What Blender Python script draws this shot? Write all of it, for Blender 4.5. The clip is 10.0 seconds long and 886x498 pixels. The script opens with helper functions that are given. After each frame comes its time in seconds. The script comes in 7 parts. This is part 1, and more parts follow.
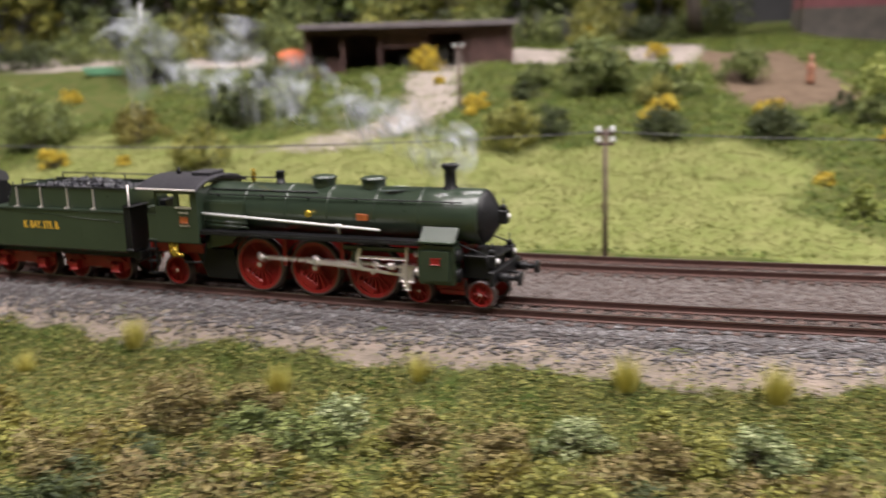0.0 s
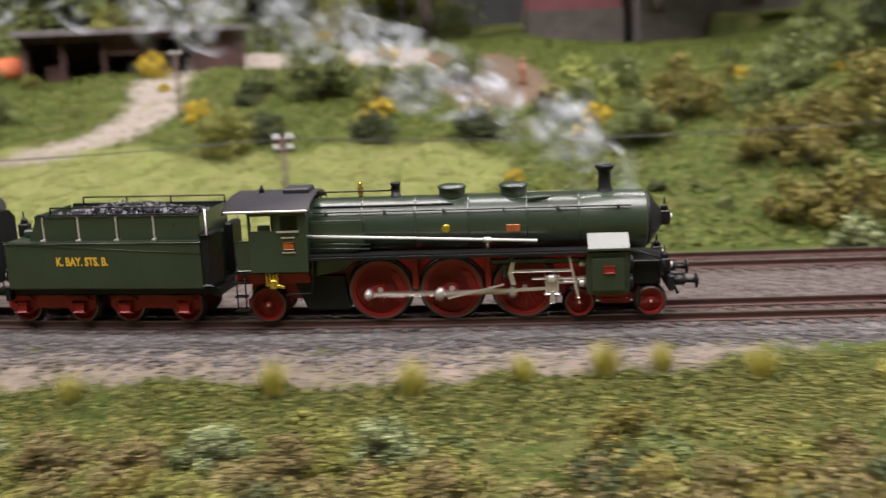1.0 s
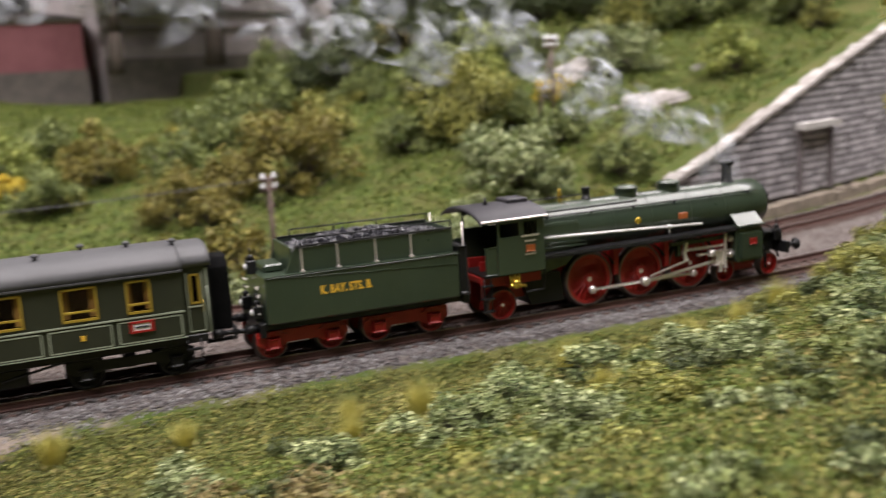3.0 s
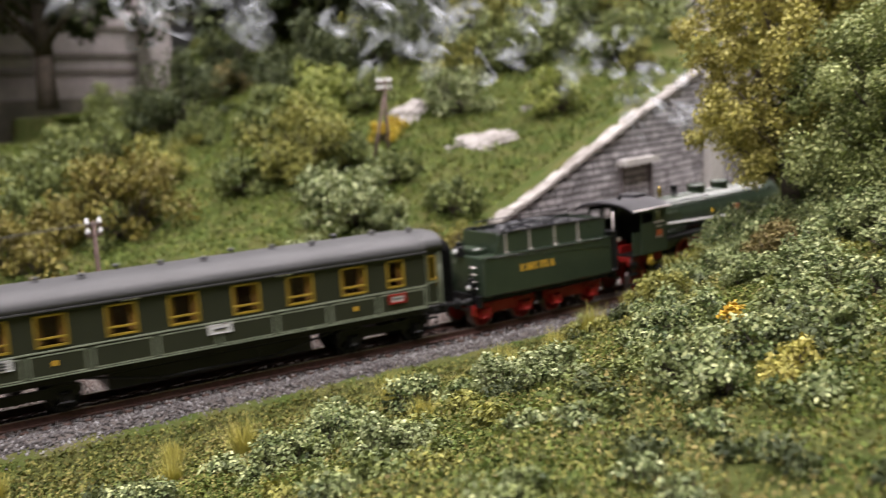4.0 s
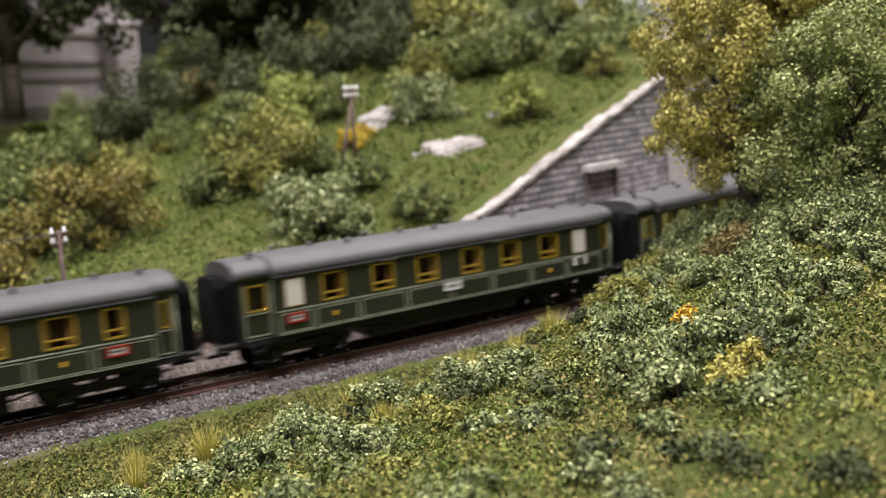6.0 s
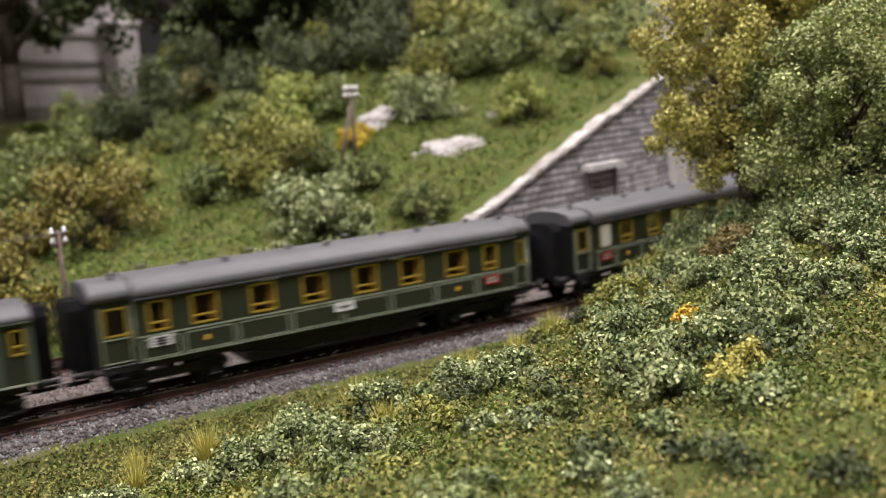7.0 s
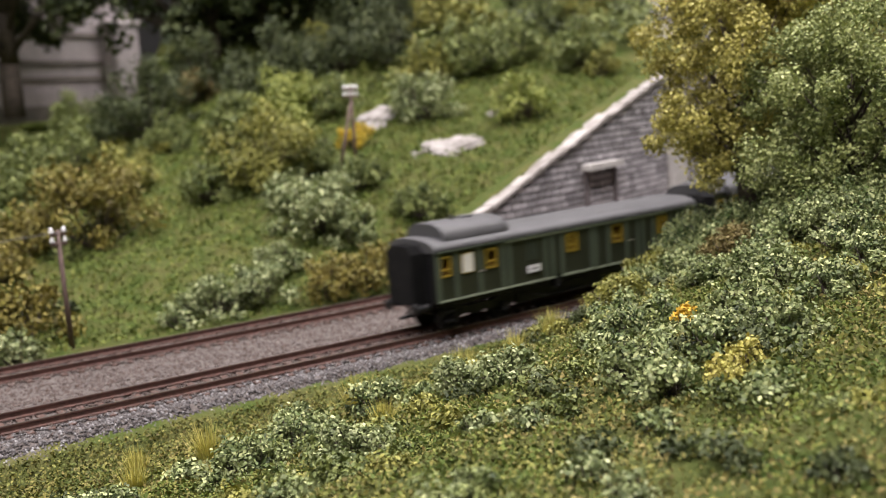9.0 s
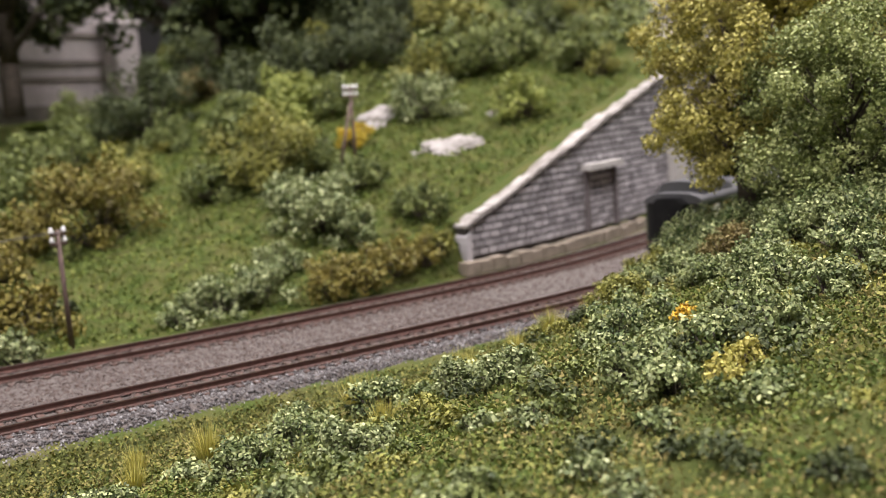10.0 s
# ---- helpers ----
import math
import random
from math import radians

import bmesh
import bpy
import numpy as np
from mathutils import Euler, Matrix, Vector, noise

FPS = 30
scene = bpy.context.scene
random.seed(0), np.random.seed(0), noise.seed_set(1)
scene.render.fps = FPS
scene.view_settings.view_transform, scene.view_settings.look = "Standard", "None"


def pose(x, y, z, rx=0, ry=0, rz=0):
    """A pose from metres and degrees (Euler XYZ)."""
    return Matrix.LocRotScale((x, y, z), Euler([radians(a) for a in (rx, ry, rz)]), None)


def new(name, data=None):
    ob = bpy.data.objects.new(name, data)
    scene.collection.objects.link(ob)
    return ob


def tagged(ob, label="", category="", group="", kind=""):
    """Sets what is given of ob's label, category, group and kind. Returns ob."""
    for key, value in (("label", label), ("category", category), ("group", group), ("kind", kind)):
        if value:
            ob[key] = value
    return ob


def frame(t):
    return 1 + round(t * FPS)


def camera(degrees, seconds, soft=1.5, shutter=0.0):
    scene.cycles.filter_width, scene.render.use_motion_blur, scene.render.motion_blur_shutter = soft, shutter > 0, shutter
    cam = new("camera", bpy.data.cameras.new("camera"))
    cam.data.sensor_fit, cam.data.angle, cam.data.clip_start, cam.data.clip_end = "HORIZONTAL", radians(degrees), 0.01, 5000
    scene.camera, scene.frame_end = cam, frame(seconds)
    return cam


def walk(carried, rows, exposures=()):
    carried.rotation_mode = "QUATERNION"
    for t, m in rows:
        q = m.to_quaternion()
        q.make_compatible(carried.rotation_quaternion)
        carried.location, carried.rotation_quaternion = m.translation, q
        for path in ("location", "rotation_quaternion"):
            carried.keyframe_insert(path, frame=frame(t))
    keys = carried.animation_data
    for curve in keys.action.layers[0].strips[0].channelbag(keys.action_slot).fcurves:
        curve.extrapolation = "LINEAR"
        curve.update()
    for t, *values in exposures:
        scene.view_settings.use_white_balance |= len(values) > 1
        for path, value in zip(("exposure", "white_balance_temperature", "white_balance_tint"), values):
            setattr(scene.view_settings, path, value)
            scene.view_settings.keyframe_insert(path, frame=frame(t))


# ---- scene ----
# ---- camera ----
cam = camera(47.85, 10.0, 0.55, 0.6)
cam.data.dof.use_dof, cam.data.dof.focus_distance, cam.data.dof.aperture_fstop = True, 0.280, 18.0
ROWS = [
    (0, 0.1114, -0.0066, 0.0928, 0.45, -11.69, 1.69),
    (0.5, 0.1315, -0.0125, 0.0944, -5.14, -11.81, 2.06),
    (1, 0.1571, -0.0178, 0.0945, -11.98, -12.05, 2.26),
    (1.5, 0.1828, -0.0243, 0.0940, -19.60, -12.30, 2.50),
    (2, 0.2040, -0.0326, 0.0944, -26.17, -11.81, 2.77),
    (2.5, 0.2207, -0.0406, 0.0961, -32.23, -11.18, 3.08),
    (3, 0.2366, -0.0470, 0.0966, -37.51, -10.30, 3.40),
    (3.2, 0.2396, -0.0506, 0.0968, -39.80, -10.04, 3.45),
    (4.3, 0.2406, -0.0641, 0.0952, -46.83, -8.20, 3.97),
    (4.5, 0.2402, -0.0662, 0.0961, -47.12, -8.23, 4.13),
    (5, 0.2402, -0.0667, 0.0963, -47.42, -8.23, 4.05),
    (10, 0.2405, -0.0673, 0.0962, -47.41, -8.30, 4.14),
]
walk(cam, [(t, pose(x, y, z, 90 + pitch, roll, yaw)) for t, x, y, z, yaw, pitch, roll in ROWS])

# ---- hall light: daylight lamps under the ceiling over the layout ----
world = bpy.data.worlds.new("hall_air")
scene.world = world
world.use_nodes = True
world.node_tree.nodes["Background"].inputs[0].default_value = (0.95, 0.97, 1.0, 1)
world.node_tree.nodes["Background"].inputs[1].default_value = 0.30
scene.view_settings.exposure = 0.0
LAMPS = [(lx, ly) for ly in (-0.40, 0.10, 1.3) for lx in (-0.7, 0.6, 1.9)]
for lx, ly in LAMPS:
    lamp = bpy.data.lights.new("hall_lamp", "AREA")
    lamp.shape, lamp.size, lamp.size_y = "RECTANGLE", 1.22, 0.42
    lamp.energy, lamp.color = 21.2, (1.0, 0.925, 0.930)
    new("hall_lamp", lamp).matrix_world = pose(lx, ly, 1.75)

# ---- the line of the near track in plan: a polynomial, a straight before it and an arc behind it ----
GAUGE, SPACING = 0.0165, 0.0752
_x = np.linspace(-0.02, 0.82, 860)
_u = _x - 0.2
_y = sum(c * _u ** k for k, c in enumerate([0.32078, -0.30066, 0.33225, -0.76776, -1.4355, 7.35949, -5.89906]))
_s = np.concatenate([[0], np.cumsum(np.hypot(np.diff(_x), np.diff(_y)))])
_h = np.arctan(np.gradient(_y, _x))
S_END = _s[-1]
BEND = (_h[-1] - _h[-300]) / (_s[-1] - _s[-300])


def along(s):
    """Plan position and heading at arc length s on the near track."""
    if s < 0:
        return _x[0] + s * math.cos(_h[0]), _y[0] + s * math.sin(_h[0]), _h[0]
    if s > S_END:
        d = min(s - S_END, 0.35)
        h = _h[-1] + BEND * d
        m = (h + _h[-1]) / 2
        x, y = _x[-1] + d * math.cos(m), _y[-1] + d * math.sin(m)
        d = s - S_END - d
        return x + d * math.cos(h), y + d * math.sin(h), h
    return float(np.interp(s, _s, _x)), float(np.interp(s, _s, _y)), float(np.interp(s, _s, _h))


def beside(s, n, z=0.0):
    """The point n metres to the far side of the near track."""
    x, y, h = along(s)
    return Vector((x - math.sin(h) * n, y + math.cos(h) * n, z))


LINE = np.array([along(s) for s in np.arange(-1.6, 2.6, 0.004)])
LINE_S = np.arange(-1.6, 2.6, 0.004)


def track_coords(x, y):
    """Arrays of arc length and side distance of plan points."""
    x, y = np.asarray(x, float).ravel(), np.asarray(y, float).ravel()
    s, n = np.empty_like(x), np.empty_like(x)
    for a in range(0, len(x), 4000):
        b = slice(a, a + 4000)
        dx, dy = x[b, None] - LINE[None, :, 0], y[b, None] - LINE[None, :, 1]
        i = (dx * dx + dy * dy).argmin(1)
        k = np.arange(len(i))
        c, q = np.cos(LINE[i, 2]), np.sin(LINE[i, 2])
        s[b] = LINE_S[i] + dx[k, i] * c + dy[k, i] * q
        n[b] = -dx[k, i] * q + dy[k, i] * c
    return s, n


# ---- heights of the layout over the plan: rows along the track, columns across it ----
HS = [-0.6, 0.0, 0.3, 0.42, 0.55, 0.7, 0.85, 1.1, 1.5]
HN = [-0.5, -0.26, -0.18, -0.11, -0.052, -0.038, -0.024, 0.115, 0.125, 0.2, 0.36, 0.55, 0.72, 1.1]
HZ = np.array([
    [-.03, -.03, -.03, -.029, -.024, -.0135, -.0045, -.0045, -.006, .002, .030, .068, .082, .095],
    [-.03, -.03, -.03, -.029, -.024, -.0135, -.0045, -.0045, -.006, .002, .028, .064, .078, .095],
    [-.02, -.016, -.018, -.022, -.017, -.012, -.0045, -.0045, -.006, .004, .030, .050, .080, .105],
    [.012, .016, .010, -.008, -.012, -.011, -.0045, -.0045, -.006, .008, .035, .047, .070, .085],
    [.024, .030, .026, .008, -.006, -.009, -.0045, -.0045, -.003, .020, .047, .060, .070, .080],
    [.05, .056, .056, .042, .013, -.003, -.0045, -.0045, .016, .042, .072, .084, .087, .088],
    [.065, .062, .062, .055, .032, .004, -.0045, -.0045, .064, .082, .106, .112, .110, .105],
    [.08, .08, .07, .06, .035, .010, -.0045, -.0045, .118, .135, .160, .165, .160, .140],
    [.08, .08, .07, .06, .035, .010, -.0045, -.0045, .118, .140, .170, .190, .200, .200]])


def height_at(s, n, x, y):
    """Height of the ground at arc length s and side distance n (arrays), with its humps."""
    hs, hn = np.array(HS), np.array(HN)
    i = np.clip(np.searchsorted(hs, s) - 1, 0, len(HS) - 2)
    j = np.clip(np.searchsorted(hn, n) - 1, 0, len(HN) - 2)
    a = np.clip((s - hs[i]) / (hs[i + 1] - hs[i]), 0, 1)
    b = np.clip((n - hn[j]) / (hn[j + 1] - hn[j]), 0, 1)
    z = (HZ[i, j] * (1 - b) + HZ[i, j + 1] * b) * (1 - a) + (HZ[i + 1, j] * (1 - b) + HZ[i + 1, j + 1] * b) * a
    away = np.clip(np.maximum(-n - 0.06, n - 0.14) / 0.06, 0, 1)
    hump = 0.0022 * np.sin(61 * x + 1.3 * np.sin(43 * y)) * np.sin(57 * y + 1.7) + 0.0013 * np.sin(131 * x + 2) * np.sin(149 * y + np.sin(90 * x))
    mound = 0.26 * np.exp(-((x - 1.32) ** 2 + (y - 0.86) ** 2) / 0.085)
    z = z + away * hump + mound
    # level yard before the station
    yard = np.clip(((1.12 - 0.74) * (y - 0.78) - (1.22 - 0.78) * (x - 0.74)) / 0.581 / 0.05, 0, 1) * np.clip((y - 0.80) / 0.08, 0, 1)
    return z * (1 - yard) + np.minimum(z, 0.104 + 0.1 * (z - 0.104)) * yard


# ---- materials ----
def material(name, base, second=None, rough=0.6, metal=0.0, scale=300.0, bump=0.0, depth=0.0005, spread=(0.35, 0.65), spec=0.5, detail=5.0, island=None, fine=0.25):
    """A surface of two tones mixed by noise at two scales, with relief and uneven gloss; island: colours drawn for each loose piece."""
    m = bpy.data.materials.new(name)
    m.use_nodes = True
    nt = m.node_tree
    n, l = nt.nodes, nt.links
    p = n["Principled BSDF"]
    p.inputs["Metallic"].default_value = metal
    p.inputs["Specular IOR Level"].default_value = spec
    tc = n.new("ShaderNodeTexCoord")
    big = n.new("ShaderNodeTexNoise")
    big.inputs["Scale"].default_value, big.inputs["Detail"].default_value = scale, detail
    l.new(tc.outputs["Object"], big.inputs["Vector"])
    small = n.new("ShaderNodeTexNoise")
    small.inputs["Scale"].default_value, small.inputs["Detail"].default_value = scale * 7.3, 3
    l.new(tc.outputs["Object"], small.inputs["Vector"])
    ramp = n.new("ShaderNodeValToRGB")
    second = second or tuple(c * 0.8 for c in base)
    ramp.color_ramp.elements[0].position, ramp.color_ramp.elements[1].position = spread
    ramp.color_ramp.elements[0].color, ramp.color_ramp.elements[1].color = (*base, 1), (*second, 1)
    l.new(big.outputs["Fac"], ramp.inputs["Fac"])
    colour = ramp.outputs["Color"]
    if island:
        geo = n.new("ShaderNodeNewGeometry")
        pick = n.new("ShaderNodeValToRGB")
        pick.color_ramp.interpolation = "LINEAR"
        for k, c in enumerate(island):
            e = pick.color_ramp.elements[k] if k < 2 else pick.color_ramp.elements.new(1)
            e.position = k / (len(island) - 1)
            e.color = (*c, 1)
        l.new(geo.outputs["Random Per Island"], pick.inputs["Fac"])
        mix = n.new("ShaderNodeMix")
        mix.data_type = "RGBA"
        mix.inputs[0].default_value = 0.3
        l.new(pick.outputs["Color"], mix.inputs[6])
        l.new(colour, mix.inputs[7])
        colour = mix.outputs[2]
    speck = n.new("ShaderNodeMix")
    speck.data_type, speck.blend_type = "RGBA", "OVERLAY"
    speck.inputs[0].default_value = fine
    l.new(colour, speck.inputs[6])
    l.new(small.outputs["Fac"], speck.inputs[7])
    l.new(speck.outputs[2], p.inputs["Base Color"])
    rr = n.new("ShaderNodeMapRange")
    rr.inputs["To Min"].default_value, rr.inputs["To Max"].default_value = max(0.05, rough - 0.1), min(1, rough + 0.1)
    l.new(small.outputs["Fac"], rr.inputs["Value"])
    l.new(rr.outputs["Result"], p.inputs["Roughness"])
    if bump:
        b = n.new("ShaderNodeBump")
        b.inputs["Strength"].default_value, b.inputs["Distance"].default_value = bump, depth
        l.new(small.outputs["Fac"], b.inputs["Height"])
        l.new(b.outputs["Normal"], p.inputs["Normal"])
    return m


def layered(m, name, base, second, scale):
    """Lays another two-tone surface over a material where the mesh's own attribute of that name says so, with a ragged edge."""
    nt = m.node_tree
    n, l = nt.nodes, nt.links
    p = n["Principled BSDF"]
    old = p.inputs["Base Color"].links[0].from_socket
    at = n.new("ShaderNodeAttribute")
    at.attribute_name = name
    tc = n.new("ShaderNodeTexCoord")
    no = n.new("ShaderNodeTexNoise")
    no.inputs["Scale"].default_value, no.inputs["Detail"].default_value = scale, 6
    l.new(tc.outputs["Object"], no.inputs["Vector"])
    ramp = n.new("ShaderNodeValToRGB")
    ramp.color_ramp.elements[0].position, ramp.color_ramp.elements[1].position = 0.3, 0.7
    ramp.color_ramp.elements[0].color, ramp.color_ramp.elements[1].color = (*base, 1), (*second, 1)
    l.new(no.outputs["Fac"], ramp.inputs["Fac"])
    add = n.new("ShaderNodeMath")
    add.operation = "MULTIPLY_ADD"
    l.new(no.outputs["Fac"], add.inputs[0])
    add.inputs[1].default_value = 1.0
    l.new(at.outputs["Fac"], add.inputs[2])
    edge = n.new("ShaderNodeMapRange")
    edge.inputs["From Min"].default_value, edge.inputs["From Max"].default_value = 0.9, 1.1
    l.new(add.outputs[0], edge.inputs["Value"])
    mix = n.new("ShaderNodeMix")
    mix.data_type = "RGBA"
    l.new(edge.outputs["Result"], mix.inputs[0])
    l.new(old, mix.inputs[6])
    l.new(ramp.outputs["Color"], mix.inputs[7])
    l.new(mix.outputs[2], p.inputs["Base Color"])


M_GROUND = material("turf", (0.05, 0.075, 0.016), (0.095, 0.095, 0.032), 0.95, scale=70, bump=0.6, depth=0.001, spec=0.1)
layered(M_GROUND, "lawn", (0.22, 0.225, 0.085), (0.15, 0.18, 0.05), 45)
layered(M_GROUND, "sand", (0.29, 0.235, 0.195), (0.17, 0.145, 0.115), 160)
layered(M_GROUND, "soil", (0.10, 0.070, 0.048), (0.15, 0.108, 0.074), 90)
layered(M_GROUND, "gravel", (0.36, 0.31, 0.275), (0.24, 0.21, 0.18), 120)
M_BED = material("ballast_bed", (0.10, 0.085, 0.08), (0.16, 0.14, 0.13), 0.95, scale=400, bump=0.8, depth=0.0006, spec=0.15)
M_STONES = material("ballast_stones", (0.15, 0.135, 0.13), (0.09, 0.07, 0.065), 0.9, scale=60, spec=0.25,
                    island=[(0.022, 0.022, 0.025), (0.065, 0.062, 0.065), (0.12, 0.115, 0.115), (0.17, 0.165, 0.17), (0.09, 0.075, 0.07), (0.40, 0.40, 0.41)])
M_RUSTY_STONES = material("rust_stained_stones", (0.13, 0.105, 0.095), (0.075, 0.055, 0.048), 0.9, scale=60, spec=0.2,
                          island=[(0.040, 0.030, 0.028), (0.085, 0.064, 0.058), (0.125, 0.098, 0.088), (0.155, 0.130, 0.120), (0.10, 0.066, 0.054), (0.24, 0.215, 0.20)])
M_RAIL = material("rusty_rail", (0.135, 0.066, 0.052), (0.085, 0.045, 0.038), 0.7, 0.1, scale=500)
M_HEAD = material("bare_rail_head", (0.42, 0.38, 0.36), (0.30, 0.24, 0.22), 0.3, 0.9, scale=200)
M_SLEEPER = material("brown_sleeper", (0.10, 0.055, 0.042), (0.06, 0.035, 0.028), 0.8, scale=500, bump=0.4)
M_WALL = material("grey_stone", (0.46, 0.44, 0.46), (0.36, 0.34, 0.355), 0.85, scale=120, bump=0.5, depth=0.0006)
_w = M_WALL.node_tree
_info, _tone, _mul = _w.nodes.new("ShaderNodeObjectInfo"), _w.nodes.new("ShaderNodeMapRange"), _w.nodes.new("ShaderNodeMix")
_tone.inputs["To Min"].default_value, _tone.inputs["To Max"].default_value = 0.60, 1.30
_w.links.new(_info.outputs["Random"], _tone.inputs["Value"])
_mul.data_type, _mul.blend_type = "RGBA", "MULTIPLY"
_mul.inputs[0].default_value = 1.0
_b = _w.nodes["Principled BSDF"].inputs["Base Color"]
_w.links.new(_b.links[0].from_socket, _mul.inputs[6])
_w.links.new(_tone.outputs["Result"], _mul.inputs[7])
_w.links.new(_mul.outputs[2], _b)
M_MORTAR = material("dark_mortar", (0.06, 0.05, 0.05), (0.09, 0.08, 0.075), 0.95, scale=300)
M_COPE = material("pale_coping", (0.42, 0.395, 0.375), (0.19, 0.17, 0.155), 0.9, scale=70, bump=0.5)
M_SLAB = material("pale_slab", (0.60, 0.58, 0.56), (0.46, 0.44, 0.42), 0.85, scale=120, bump=0.5)
M_PIER = material("dark_pier_stone", (0.19, 0.165, 0.17), (0.13, 0.115, 0.115), 0.9, scale=200, bump=0.5)
M_ROCK = material("pale_rock", (0.40, 0.375, 0.36), (0.22, 0.20, 0.185), 0.9, scale=120, bump=0.6, depth=0.001)
M_BARK = material("grey_bark", (0.12, 0.095, 0.075), (0.06, 0.05, 0.04), 0.95, scale=260, bump=0.8, depth=0.0006)
M_POLE = material("weathered_pole", (0.15, 0.10, 0.085), (0.09, 0.06, 0.05), 0.8, scale=400)
M_CERAMIC = material("white_ceramic", (0.8, 0.8, 0.8), (0.7, 0.7, 0.7), 0.25, scale=300)
M_WIRE = material("dark_wire", (0.05, 0.05, 0.05), None, 0.6, 0.2)


def leafy(name, cols, rough=0.62):
    return material(name, cols[0], cols[-1], rough, scale=80, island=cols, spec=0.35, fine=0.15)


# last, near-white tone of lush, pale and speckled paints glints on the leaves
LEAF = {
    "green": leafy("green_leaves", [(0.030, 0.048, 0.014), (0.075, 0.108, 0.026), (0.150, 0.190, 0.045), (0.330, 0.365, 0.120)]),
    "lush": leafy("lush_leaves", [(0.015, 0.032, 0.009), (0.048, 0.090, 0.018), (0.115, 0.172, 0.036), (0.62, 0.66, 0.32)]),
    "dark": leafy("dark_leaves", [(0.018, 0.030, 0.011), (0.036, 0.054, 0.017), (0.066, 0.085, 0.026), (0.120, 0.140, 0.049)]),
    "bright": leafy("bright_leaves", [(0.090, 0.125, 0.022), (0.180, 0.230, 0.042), (0.290, 0.330, 0.070), (0.390, 0.410, 0.110)]),
    "pale": leafy("glint_flecked_leaves", [(0.040, 0.064, 0.017), (0.085, 0.125, 0.032), (0.18, 0.225, 0.065), (0.60, 0.64, 0.35)]),
    "gold": leafy("golden_olive_leaves", [(0.11, 0.10, 0.02), (0.30, 0.27, 0.052), (0.52, 0.47, 0.10), (0.80, 0.74, 0.26)]),
    "speckled": leafy("white_glint_leaves", [(0.052, 0.075, 0.018), (0.115, 0.155, 0.034), (0.220, 0.270, 0.062), (0.66, 0.70, 0.32)]),
    "olive": leafy("olive_leaves", [(0.060, 0.070, 0.016), (0.150, 0.160, 0.032), (0.265, 0.265, 0.052), (0.410, 0.390, 0.095)]),
    "rust": leafy("rusty_yellow_leaves", [(0.080, 0.066, 0.016), (0.185, 0.148, 0.028), (0.300, 0.240, 0.046), (0.200, 0.200, 0.042)]),
    "brown": leafy("brown_leaves", [(0.085, 0.062, 0.025), (0.180, 0.130, 0.046), (0.300, 0.225, 0.085), (0.165, 0.165, 0.050)]),
    "yellow": leafy("yellow_flowers", [(0.55, 0.38, 0.02), (0.7, 0.5, 0.03), (0.62, 0.45, 0.06), (0.2, 0.22, 0.04)]),
    "orange": leafy("orange_flowers", [(0.74, 0.46, 0.03), (0.78, 0.52, 0.06), (0.60, 0.36, 0.04), (0.25, 0.24, 0.05)]),
    "straw": leafy("straw_grass", [(0.495, 0.429, 0.116), (0.594, 0.544, 0.148), (0.412, 0.412, 0.099), (0.330, 0.297, 0.083)]),
    "turf": leafy("turf_flock", [(0.035, 0.050, 0.012), (0.090, 0.115, 0.024), (0.150, 0.180, 0.036), (0.250, 0.260, 0.056), (0.360, 0.330, 0.090), (0.140, 0.115, 0.040)], 0.8),
    "litter": leafy("leaf_litter_flock", [(0.099, 0.083, 0.030), (0.214, 0.165, 0.049), (0.300, 0.245, 0.075), (0.165, 0.165, 0.041), (0.410, 0.350, 0.132)], 0.8),
    "meadow": leafy("meadow_flock", [(0.045, 0.078, 0.011), (0.088, 0.135, 0.021), (0.135, 0.185, 0.030), (0.21, 0.215, 0.048)], 0.8),
    "lawn": leafy("short_lawn_flock", [(0.17, 0.19, 0.055), (0.23, 0.235, 0.08), (0.29, 0.27, 0.11), (0.15, 0.175, 0.045)], 0.85),
}


# ---- building helpers ----
def part(name, bm, material_, parent=None, label=""):
    """Links a bmesh as one mesh object under a thing or a part."""
    me = bpy.data.meshes.new(name)
    bm.to_mesh(me)
    bm.free()
    me.materials.append(material_)
    ob = new(name, me)
    ob.parent = parent
    if label:
        ob["label"] = label
    return ob


def add_box(bm, a, b, bevel=0.0, turn=None):
    """Adds a box from corner a to corner b, its edges rounded by bevel."""
    made = bmesh.ops.create_cube(bm, size=1)["verts"]
    for v in made:
        v.co = Vector([a[k] + (v.co[k] + 0.5) * (b[k] - a[k]) for k in range(3)])
    if bevel:
        edges = list({e for v in made for e in v.link_edges})
        made = bmesh.ops.bevel(bm, geom=edges, offset=bevel, segments=1, affect="EDGES", clamp_overlap=True)["verts"]
    if turn:
        bmesh.ops.transform(bm, matrix=turn, verts=made)
    return bm


def add_turned(bm, profile, at=(0, 0, 0), axis="z", n=24, caps=True):
    """Adds a body of revolution; profile: (radius, height) along the axis."""
    rings = []
    for r, h in profile:
        ring = []
        for k in range(n):
            c, s = r * math.cos(2 * math.pi * k / n), r * math.sin(2 * math.pi * k / n)
            p = {"z": (c, s, h), "x": (h, c, s), "y": (c, h, -s)}[axis]
            ring.append(bm.verts.new(Vector(p) + Vector(at)))
        rings.append(ring)
    for a, b in zip(rings, rings[1:]):
        for k in range(n):
            bm.faces.new((a[k], a[(k + 1) % n], b[(k + 1) % n], b[k])).smooth = True
    if caps:
        for ring, flip in ((rings[0], True), (rings[-1], False)):
            bm.faces.new(ring[::-1] if flip else ring)
    return bm


